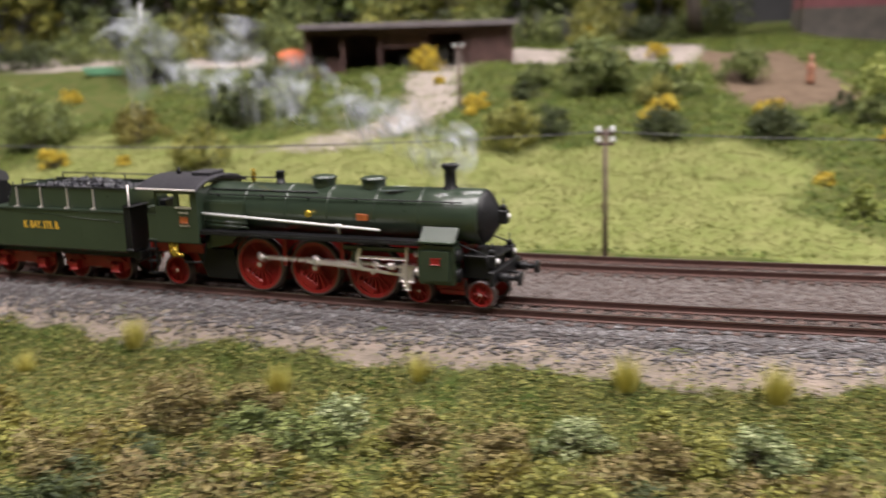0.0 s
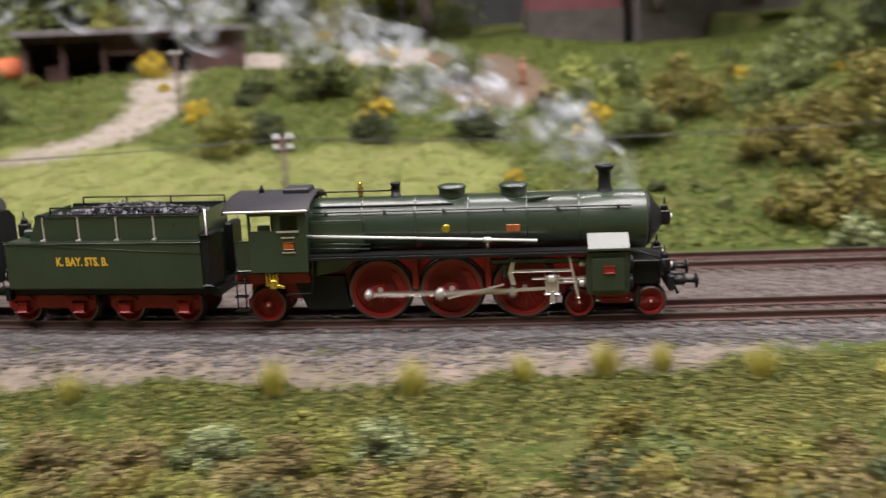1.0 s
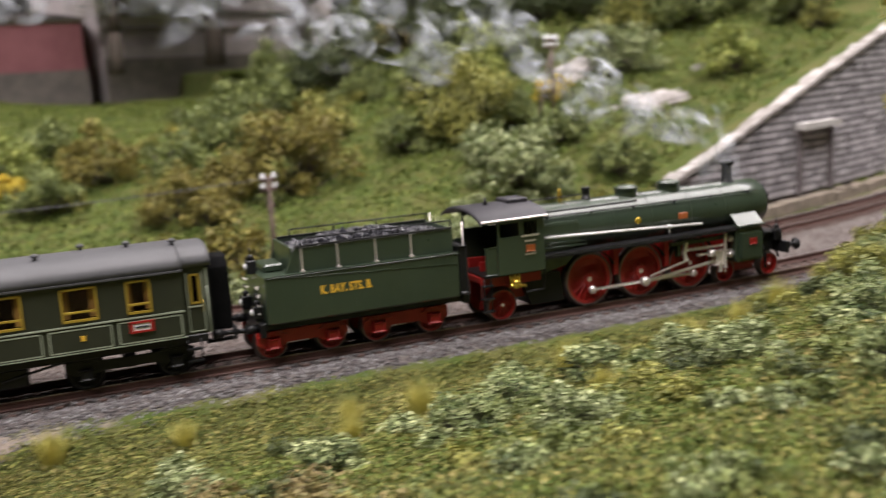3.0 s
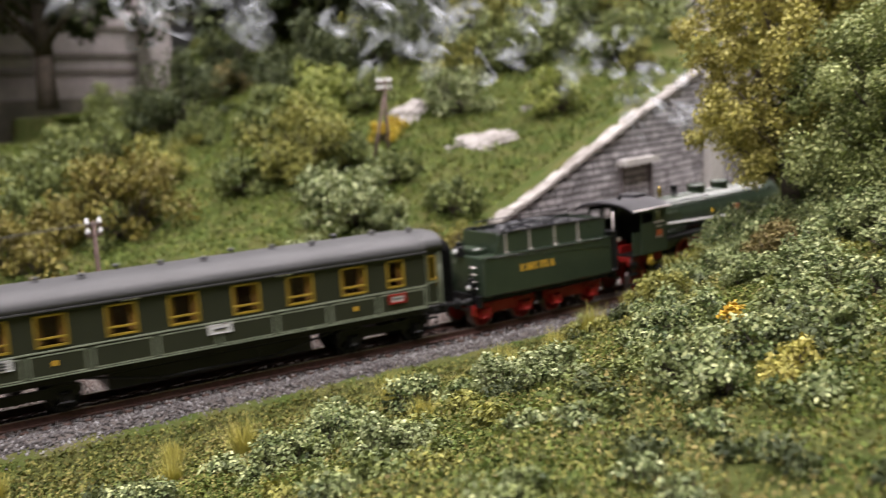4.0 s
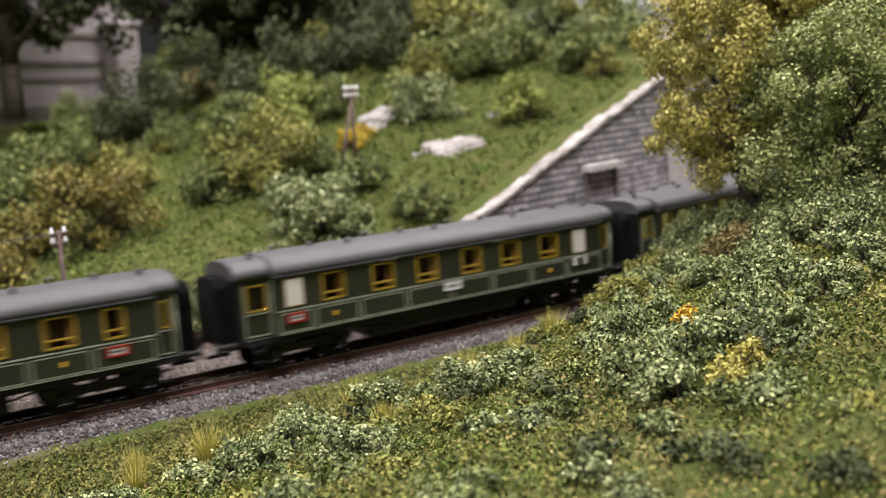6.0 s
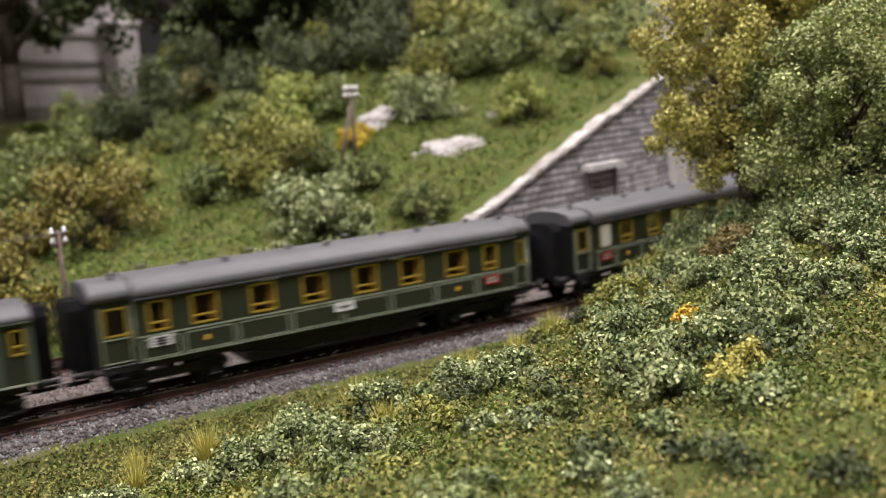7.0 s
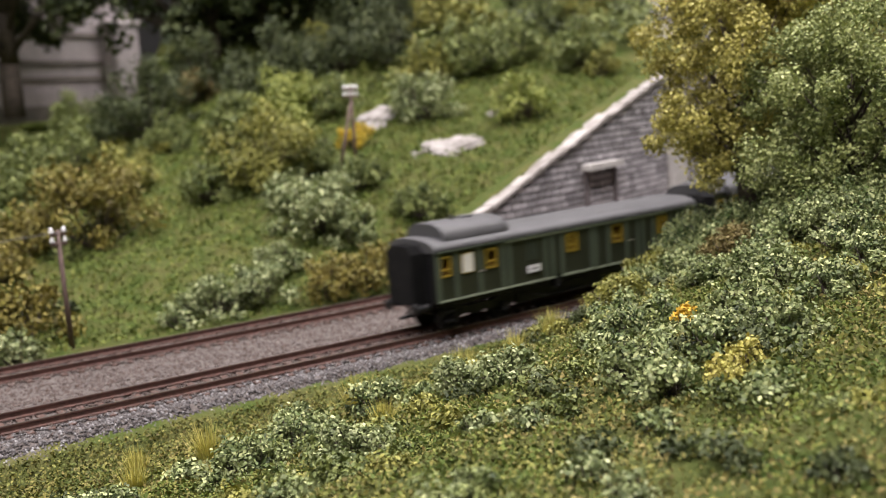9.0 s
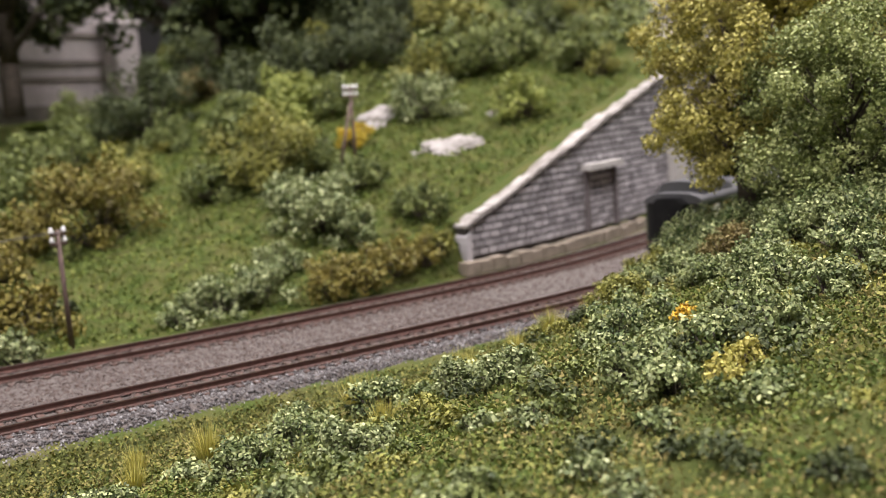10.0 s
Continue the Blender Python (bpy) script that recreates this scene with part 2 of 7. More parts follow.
def add_rod(bm, a, b, r, n=8, r2=None):
    """Adds a round rod from a to b."""
    a, b = Vector(a), Vector(b)
    d = (b - a).normalized()
    u = d.orthogonal().normalized()
    w = d.cross(u)
    r2 = r if r2 is None else r2
    ra = [bm.verts.new(a + (u * math.cos(2 * math.pi * k / n) + w * math.sin(2 * math.pi * k / n)) * r) for k in range(n)]
    rb = [bm.verts.new(b + (u * math.cos(2 * math.pi * k / n) + w * math.sin(2 * math.pi * k / n)) * r2) for k in range(n)]
    for k in range(n):
        bm.faces.new((ra[k], ra[(k + 1) % n], rb[(k + 1) % n], rb[k])).smooth = True
    bm.faces.new(ra[::-1]), bm.faces.new(rb)
    return bm


def add_prism(bm, outline, y0, y1):
    """Adds a slab with an (x, z) outline between y0 and y1."""
    a = [bm.verts.new((x, y0, z)) for x, z in outline]
    b = [bm.verts.new((x, y1, z)) for x, z in outline]
    k = len(a)
    bm.faces.new(a), bm.faces.new(b[::-1])
    for i in range(k):
        bm.faces.new((a[(i + 1) % k], a[i], b[i], b[(i + 1) % k]))
    return bm


def add_sweep(bm, ring, stations):
    """Adds an open strip: ring of (n, z) swept along arc lengths of the track."""
    rows = [[bm.verts.new(beside(s, n, z)) for n, z in ring] for s in stations]
    for a, b in zip(rows, rows[1:]):
        for i in range(len(ring) - 1):
            bm.faces.new((a[i], b[i], b[i + 1], a[i + 1]))
    return bm


def mesh_of(name, verts, faces, material_):
    """A mesh from arrays of corners and four-cornered (or three-cornered) faces."""
    me = bpy.data.meshes.new(name)
    k = faces.shape[1]
    me.vertices.add(len(verts))
    me.vertices.foreach_set("co", np.ascontiguousarray(verts, dtype=np.float32).ravel())
    me.loops.add(faces.size)
    me.loops.foreach_set("vertex_index", np.ascontiguousarray(faces, dtype=np.int32).ravel())
    me.polygons.add(len(faces))
    me.polygons.foreach_set("loop_start", np.arange(0, faces.size, k, dtype=np.int32))
    me.polygons.foreach_set("loop_total", np.full(len(faces), k, dtype=np.int32))
    me.update(calc_edges=True)
    me.materials.append(material_)
    return me


def leaves(points, facing, size, rng, long=1.6, spread=0.8):
    """Corners and faces of one small folded leaf at each point, facing roughly along the given way."""
    k = len(points)
    nrm = facing + rng.normal(0, spread, (k, 3))
    nrm /= np.linalg.norm(nrm, axis=1)[:, None] + 1e-9
    u = np.cross(nrm, rng.normal(0, 1, (k, 3)))
    u /= np.linalg.norm(u, axis=1)[:, None] + 1e-9
    w = np.cross(nrm, u)
    sz = (size * rng.uniform(0.55, 1.35, k))[:, None]
    v = np.stack([points - u * sz * long / 2, points - w * sz / 2 + nrm * sz * 0.18, points + u * sz * long / 2, points + w * sz / 2 + nrm * sz * 0.18], 1)
    return v.reshape(-1, 3), np.arange(4 * k).reshape(k, 4)


# ---- the ground ----
def soft_step(a, b, v):
    t = np.clip((v - a) / (b - a), 0, 1)
    return t * t * (3 - 2 * t)


def zone(v, a, b, e):
    return soft_step(a - e, a + e, v) * (1 - soft_step(b - e, b + e, v))


def covers(s, n):
    """How much lawn, sand, soil and gravel lies at a place."""
    lawn = zone(s + 0.3 * (n - 0.2) + 0.02 * np.sin(40 * n), -0.30, 0.29, 0.05) * zone(n + 0.012 * np.sin(23 * s) + 0.006 * np.sin(71 * s), 0.11, 0.33, 0.025)
    uneven = 0.62 + 0.38 * np.sin(83 * s + 3 * np.sin(37 * s)) * np.sin(211 * s + 140 * n)
    sand = (0.55 + 0.35 * uneven) * zone(n + 0.002 * np.sin(61 * s) + 0.0015 * np.sin(173 * s), -0.039 + 0.010 * soft_step(0.26, 0.42, s), -0.022, 0.004) * (1 - 0.6 * soft_step(0.30, 0.46, s)) + zone(n, 0.094, 0.104, 0.004)
    lane = np.interp(n, [0.30, 0.37, 0.44, 0.52, 0.64], [-0.105, -0.055, -0.05, -0.085, -0.115])
    track_way = zone(s - lane, -0.034, 0.034, 0.024) * zone(n, 0.29, 0.66, 0.015)
    soil = zone(s + 0.35 * (n - 0.55), 0.20, 0.34, 0.03) * zone(n, 0.44, 0.70, 0.03)
    gravel = zone(n, 0.625, 0.80, 0.02) * (1 - soft_step(0.10, 0.20, s)) + 0.65 * track_way
    return {"lawn": lawn, "sand": np.clip(sand, 0, 1), "soil": soil, "gravel": np.clip(gravel, 0, 1)}


def ground():
    gx = np.concatenate([np.linspace(-2.6, -0.35, 16), np.linspace(-0.34, 1.1, 300), np.linspace(1.12, 3.2, 20)])
    gy = np.concatenate([np.linspace(-1.3, -0.16, 10), np.linspace(-0.15, 1.3, 300), np.linspace(1.33, 3.0, 16)])
    xx, yy = np.meshgrid(gx, gy)
    s, n = track_coords(xx, yy)
    z = height_at(s, n, xx.ravel(), yy.ravel())
    nx, ny = len(gx), len(gy)
    i = np.arange(nx * ny).reshape(ny, nx)
    f = np.stack([i[:-1, :-1], i[:-1, 1:], i[1:, 1:], i[1:, :-1]], -1).reshape(-1, 4)
    me = mesh_of("ground", np.stack([xx.ravel(), yy.ravel(), z - 0.0006], 1), f, M_GROUND)
    for key, val in covers(s, n).items():
        me.attributes.new(key, "FLOAT", "POINT").data.foreach_set("value", val.astype(np.float32))
    me.polygons.foreach_set("use_smooth", np.ones(len(f), dtype=bool))
    tagged(new("ground", me), "landscaped layout ground of turf, lawn, sand and soil", "ground", kind="structure")


ground()


def hall():
    """The hall round the layout: floor, walls and ceiling, with the lamp panels."""
    m_wall = material("hall_plaster", (0.22, 0.22, 0.22), (0.18, 0.18, 0.18), 0.9, scale=3, bump=0.2)
    m_floor = material("hall_floor", (0.16, 0.15, 0.14), (0.12, 0.11, 0.10), 0.7, scale=4)
    for name, a, b in (("wall_west", (-4.2, -4, -1), (-4, 5, 2.4)), ("wall_east", (5, -4, -1), (5.2, 5, 2.4)),
                       ("wall_south", (-4.2, -4.2, -1), (5.2, -4, 2.4)), ("wall_north", (-4.2, 5, -1), (5.2, 5.2, 2.4))):
        tagged(part(name, add_box(bmesh.new(), a, b), m_wall), "plain grey painted hall wall", "wall", kind="structure")
    tagged(part("floor", add_box(bmesh.new(), (-4.2, -4.2, -1.1), (5.2, 5.2, -1.0)), m_floor), "dull grey hall floor", "floor", kind="structure")
    tagged(part("ceiling", add_box(bmesh.new(), (-4.2, -4.2, 2.4), (5.2, 5.2, 2.5)), m_wall), "plain grey hall ceiling", "ceiling", kind="structure")
    m_frame = material("lamp_frame", (0.6, 0.6, 0.6), None, 0.5)
    for lx, ly in LAMPS:
        lamp = tagged(new("ceiling_light"), "long white lamp housing hung under the ceiling", "ceiling light", "hall lamps")
        lamp.location = (lx, ly, 1.76)
        part("housing", add_box(bmesh.new(), (-0.62, -0.22, 0.0), (0.62, 0.22, 0.05), 0.006), m_frame, lamp)
        for sx in (-0.5, 0.5):
            part("hanger", add_rod(bmesh.new(), (sx, 0, 0.05), (sx, 0, 0.64), 0.004), m_frame, lamp)


hall()


# ---- ballast, sleepers and rails ----
SPAN = np.arange(-0.5, 1.45, 0.01)


def roadbed():
    bed = part("ballast", add_sweep(bmesh.new(), [(-0.031, -0.0130), (-0.028, -0.0080), (-0.021, -0.0036), (0.099, -0.0036), (0.106, -0.007)], SPAN), M_BED)
    tagged(bed, "grey crushed stone ballast under the tracks", "ballast", kind="structure")
    rng = np.random.default_rng(3)
    k = 74000
    s = np.concatenate([rng.uniform(-0.25, 0.66, k), rng.uniform(0.66, 1.1, 12000)])
    n = rng.uniform(-0.029, 0.104, len(s))
    edge = rng.random(len(s)) < 0.3
    n[edge] = rng.uniform(-0.030, -0.010, edge.sum()) - 0.009 * rng.random(edge.sum()) ** 3
    for c in (0, SPACING):   # few stones on the sleepers and none on the rails
        d = np.abs(n - c)
        on = (np.abs(d - GAUGE / 2) < 0.0016) | ((d < 0.0125) & (rng.random(len(s)) < 0.12))
        s, n = s[~on], n[~on]
    z = np.interp(n, [-0.039, -0.031, -0.028, -0.021, 0.099, 0.106], [-0.0138, -0.0090, -0.0076, -0.0036, -0.0036, -0.007])
    for c in (0, SPACING):
        z = np.where(np.abs(n - c) < 0.0135, -0.0030, z)
    x, y, h = (np.interp(s, LINE_S, LINE[:, q]) for q in range(3))
    pts = np.stack([x - np.sin(h) * n, y + np.cos(h) * n, z], 1)
    octa = np.array([[1, 0, 0], [0, 1, 0], [-1, 0, 0], [0, -1, 0], [0, 0, 1], [0, 0, -1]], float)
    tri = np.array([[0, 1, 4], [1, 2, 4], [2, 3, 4], [3, 0, 4], [1, 0, 5], [2, 1, 5], [3, 2, 5], [0, 3, 5]])
    m = len(pts)
    q = octa[None] * rng.uniform(0.55, 1.25, (m, 6, 1)) + rng.normal(0, 0.16, (m, 6, 3))
    a = rng.uniform(0, 6.283, m)
    q = np.stack([q[..., 0] * np.cos(a)[:, None] - q[..., 1] * np.sin(a)[:, None], q[..., 0] * np.sin(a)[:, None] + q[..., 1] * np.cos(a)[:, None], q[..., 2] * 0.8], -1)
    v = pts[:, None] + q * (rng.uniform(0.00045, 0.00105, m))[:, None, None]
    for inner, mat_, label in ((False, M_STONES, "loose grey crushed ballast stones on the shoulder"), (True, M_RUSTY_STONES, "rust stained ballast stones between the tracks")):
        w = v[(n + rng.normal(0, 0.004, m) > -0.008) == inner]
        f = (tri[None] + 6 * np.arange(len(w))[:, None, None]).reshape(-1, 3)
        tagged(new("gravel", mesh_of("gravel", w.reshape(-1, 3), f, mat_)), label, "gravel", kind="stuff")


roadbed()


def tracks():
    for name, n0 in (("near", 0.0), ("far", SPACING)):
        line = tagged(new("railway_track"), "rusty model railway track on brown sleepers", "track", "tracks", "structure")
        for side_ in (-1, 1):
            n = n0 + side_ * (GAUGE / 2 + 0.0005)
            w, q = 0.0005, 0.0011
            rail = part("rail", add_sweep(bmesh.new(), [(n - q, -0.0029), (n - q, -0.0025), (n - w * 0.5, -0.0021), (n - w * 0.5, -0.0009), (n - w, -0.0006), (n - w, -0.0001),
                                                        (n + w, -0.0001), (n + w, -0.0006), (n + w * 0.5, -0.0009), (n + w * 0.5, -0.0021), (n + q, -0.0025), (n + q, -0.0029)], SPAN), M_RAIL, line)
            part("rail_head", add_sweep(bmesh.new(), [(n - w * 0.82, -0.0001), (n - w * 0.8, 0.00004), (n + w * 0.8, 0.00004), (n + w * 0.82, -0.0001)], SPAN), M_HEAD, rail, "worn bright running surface")
        bm = add_box(bmesh.new(), (-0.0013, -0.0145, -0.0045), (0.0013, 0.0145, -0.0028), 0.0002)
        for sd in (-1, 1):   # rail chairs on each sleeper
            add_box(bm, (-0.0009, sd * GAUGE / 2 + sd * 0.0005 - 0.0021, -0.0028), (0.0009, sd * GAUGE / 2 + sd * 0.0005 + 0.0021, -0.0022), 0.0001)
        first = part("sleeper", bm, M_SLEEPER, line)
        for k, s in enumerate(np.arange(-0.14, 1.04, 0.0068)):
            ob = first if k == 0 else bpy.data.objects.new("sleeper", first.data)
            if k:
                scene.collection.objects.link(ob)
                ob.parent = line
            x, y, h = along(s)
            c = beside(s, n0)
            ob.matrix_basis = pose(c.x, c.y, 0, 0, 0, math.degrees(h))


tracks()
# ---- paint and metal of the train ----
M_GREEN = material("dark_green_enamel", (0.036, 0.054, 0.033), (0.029, 0.045, 0.028), 0.32, scale=60, fine=0.08, spec=0.5)
M_GREEN.node_tree.nodes["Principled BSDF"].inputs["Coat Weight"].default_value = 0.6
M_GREEN.node_tree.nodes["Principled BSDF"].inputs["Coat Roughness"].default_value = 0.20
M_BLACK = material("black_enamel", (0.009, 0.009, 0.010), (0.015, 0.015, 0.016), 0.42, scale=90, fine=0.1, spec=0.3)
M_ROOF = material("dark_grey_roof", (0.032, 0.030, 0.036), (0.026, 0.024, 0.030), 0.5, scale=80, fine=0.1)
M_RED = material("red_enamel", (0.38, 0.020, 0.017), (0.29, 0.015, 0.013), 0.42, scale=120, fine=0.1)
M_STEEL = material("bright_nickel", (0.86, 0.80, 0.77), (0.74, 0.68, 0.65), 0.38, 0.7, scale=200, fine=0.1)
M_TYRE = material("dull_tyre_steel", (0.24, 0.20, 0.19), (0.16, 0.13, 0.125), 0.38, 0.8, scale=200)
M_BRASS = material("polished_brass", (0.85, 0.60, 0.10), (0.72, 0.50, 0.08), 0.25, 0.85, scale=200, fine=0.1)
M_WHITEROD = material("white_painted_rod", (0.78, 0.78, 0.77), (0.7, 0.7, 0.69), 0.3, scale=200, fine=0.05)
M_GOLD = material("gold_lettering", (0.85, 0.52, 0.05), (0.78, 0.47, 0.05), 0.45, scale=200, fine=0.05)
M_PLATE = material("orange_plate", (0.42, 0.12, 0.03), (0.34, 0.09, 0.025), 0.4, scale=300)
M_COAL = material("coal", (0.02, 0.02, 0.024), (0.035, 0.035, 0.042), 0.3, scale=500, island=[(0.012, 0.012, 0.016), (0.03, 0.03, 0.038), (0.05, 0.05, 0.06)])
M_GLASS = bpy.data.materials.new("window_glass")
M_GLASS.use_nodes = True
_g = M_GLASS.node_tree.nodes["Principled BSDF"]
_g.inputs["Base Color"].default_value = (0.86, 0.84, 0.8, 1)
_g.inputs["Transmission Weight"].default_value, _g.inputs["Roughness"].default_value, _g.inputs["IOR"].default_value = 1.0, 0.05, 1.2
GOLD_LINE = M_GOLD


def smooth(ob):
    ob.data.polygons.foreach_set("use_smooth", np.ones(len(ob.data.polygons), dtype=bool))
    return ob


def lettering(text, size, parent, x, y, z, mat_, wide=1.0, name="lettering"):
    """Raised flat letters on the near side of a vehicle."""
    cu = bpy.data.curves.new(name, "FONT")
    cu.body, cu.size, cu.extrude, cu.align_x, cu.align_y, cu.offset = text, size, 0.00004, "CENTER", "CENTER", size * 0.032
    tmp = bpy.data.objects.new("tmp", cu)
    scene.collection.objects.link(tmp)
    bpy.context.view_layer.update()
    me = bpy.data.meshes.new_from_object(tmp.evaluated_get(bpy.context.evaluated_depsgraph_get()))
    bpy.data.objects.remove(tmp)
    me.materials.clear()
    me.materials.append(mat_)
    me.transform(pose(x, y, z, 90, 0, 0) @ Matrix.Diagonal((wide, 1, 1, 1)))
    ob = new(name, me)
    ob.parent = parent
    return ob


def wheel(name, parent, r, spokes, pin=0.0, y=-0.0086, mat_=None, rim_=None):
    """One axle's pair of wheels: the near wheel carries the tyre, the axle and the wheel on the other side."""
    mat_ = mat_ or M_RED

    def body(sd):
        bm = bmesh.new()
        y0, y1 = sd * abs(y) - 0.0008, sd * abs(y) + 0.0008
        rim, hub = r * 0.86, r * 0.2
        add_turned(bm, [(hub, y0 - 0.0004), (hub, y1 + 0.0004)], axis="y", n=20)
        n = 40
        ring = [[bm.verts.new((q * math.cos(2 * math.pi * k / n), yy, q * math.sin(2 * math.pi * k / n))) for k in range(n)] for q, yy in ((r * 0.80, y0 - 0.0001), (r * 0.93, y0 - 0.0001), (r * 0.93, y1 + 0.0001), (r * 0.80, y1 + 0.0001))]
        for i in range(4):
            for k in range(n):
                bm.faces.new((ring[i][k], ring[i][(k + 1) % n], ring[(i + 1) % 4][(k + 1) % n], ring[(i + 1) % 4][k]))
        add_turned(bm, [(r * 0.82, -sd * 0.0 + (y1 - 0.0002 if sd < 0 else y0)), (r * 0.82, (y1 if sd < 0 else y0 + 0.0002))], axis="y", n=32)
        if pin:
            add_box(bm, (-hub, y0 - 0.0005, -r * 0.14), (pin + r * 0.1, y0 + 0.0006, r * 0.14), 0.0003)
            add_box(bm, (-r * 0.78, y0, -r * 0.42), (-r * 0.5, y1, r * 0.42), 0.0004)
        bmesh.ops.recalc_face_normals(bm, faces=bm.faces)
        return bm

    def tyre(sd):
        bm = bmesh.new()
        o, i = sd * (abs(y) + 0.0012), sd * (abs(y) - 0.0012)
        prof = [(r * 0.915, o), (r * 0.985, o), (r, o - sd * 0.0003), (r * 1.0, i + sd * 0.0004), (r + 0.0008, i), (r + 0.0006, i - sd * 0.0004), (r * 0.915, i - sd * 0.0004), (r * 0.915, o)]
        add_turned(bm, prof, axis="y", n=44, caps=False)
        bmesh.ops.recalc_face_normals(bm, faces=bm.faces)
        return bm

    near = part(name, body(-1), mat_, parent)
    part("tyre", tyre(-1), rim_ or M_TYRE, near)
    bm = add_turned(bmesh.new(), [(r * 0.09, -abs(y) - 0.0016), (r * 0.09, abs(y) + 0.001)], axis="y", n=12)
    part("axle", bm, M_STEEL, near)
    bm = add_box(bmesh.new(), (r * 0.16, -abs(y) - 0.0007, -r * 0.03), (r * 0.84, -abs(y) + 0.0004, r * 0.03), 0.0001)
    first = part("spoke", bm, mat_, near)
    for k in range(1, spokes):
        o = first.copy()
        scene.collection.objects.link(o)
        o.matrix_basis = pose(0, 0, 0, 0, 360 * k / spokes, 0)
    far = part("opposite_wheel", body(1), mat_, near)
    part("opposite_tyre", tyre(1), rim_ or M_TYRE, near)
    return near


def buffer_pair(parent, x, z, way=1):
    for y in (-0.0100, 0.0100):
        bm = add_turned(bmesh.new(), [(0.0016, 0), (0.0016, way * 0.004), (0.0009, way * 0.004), (0.0009, way * 0.0075), (0.0026, way * 0.0076), (0.0026, way * 0.0082), (0.0014, way * 0.0085)], (x, y, z), "x", 16)
        bmesh.ops.recalc_face_normals(bm, faces=bm.faces)
        part("buffer", bm, M_BLACK, parent)


def lantern(parent, x, y, z, way=1):
    bm = add_box(bmesh.new(), (x - 0.0018, y - 0.0018, z), (x + 0.0018, y + 0.0018, z + 0.005), 0.0004)
    add_turned(bm, [(0.0014, 0), (0.0011, 0.0016), (0.0005, 0.002)], (x, y, z + 0.005), "z", 10)
    add_rod(bm, (x, y, z + 0.0065), (x, y, z + 0.0095), 0.0003, 5)
    ob = part("lantern", bm, M_BLACK, parent)
    part("lens", add_turned(bmesh.new(), [(0.0013, 0), (0.0010, way * 0.0006), (0.0003, way * 0.0008)], (x + way * 0.0018, y, z + 0.0026), "x", 14), M_CERAMIC, ob, "white lamp lens")


R_DRIVE, CRANK, PIN_Y = 0.01075, 0.0041, -0.0112


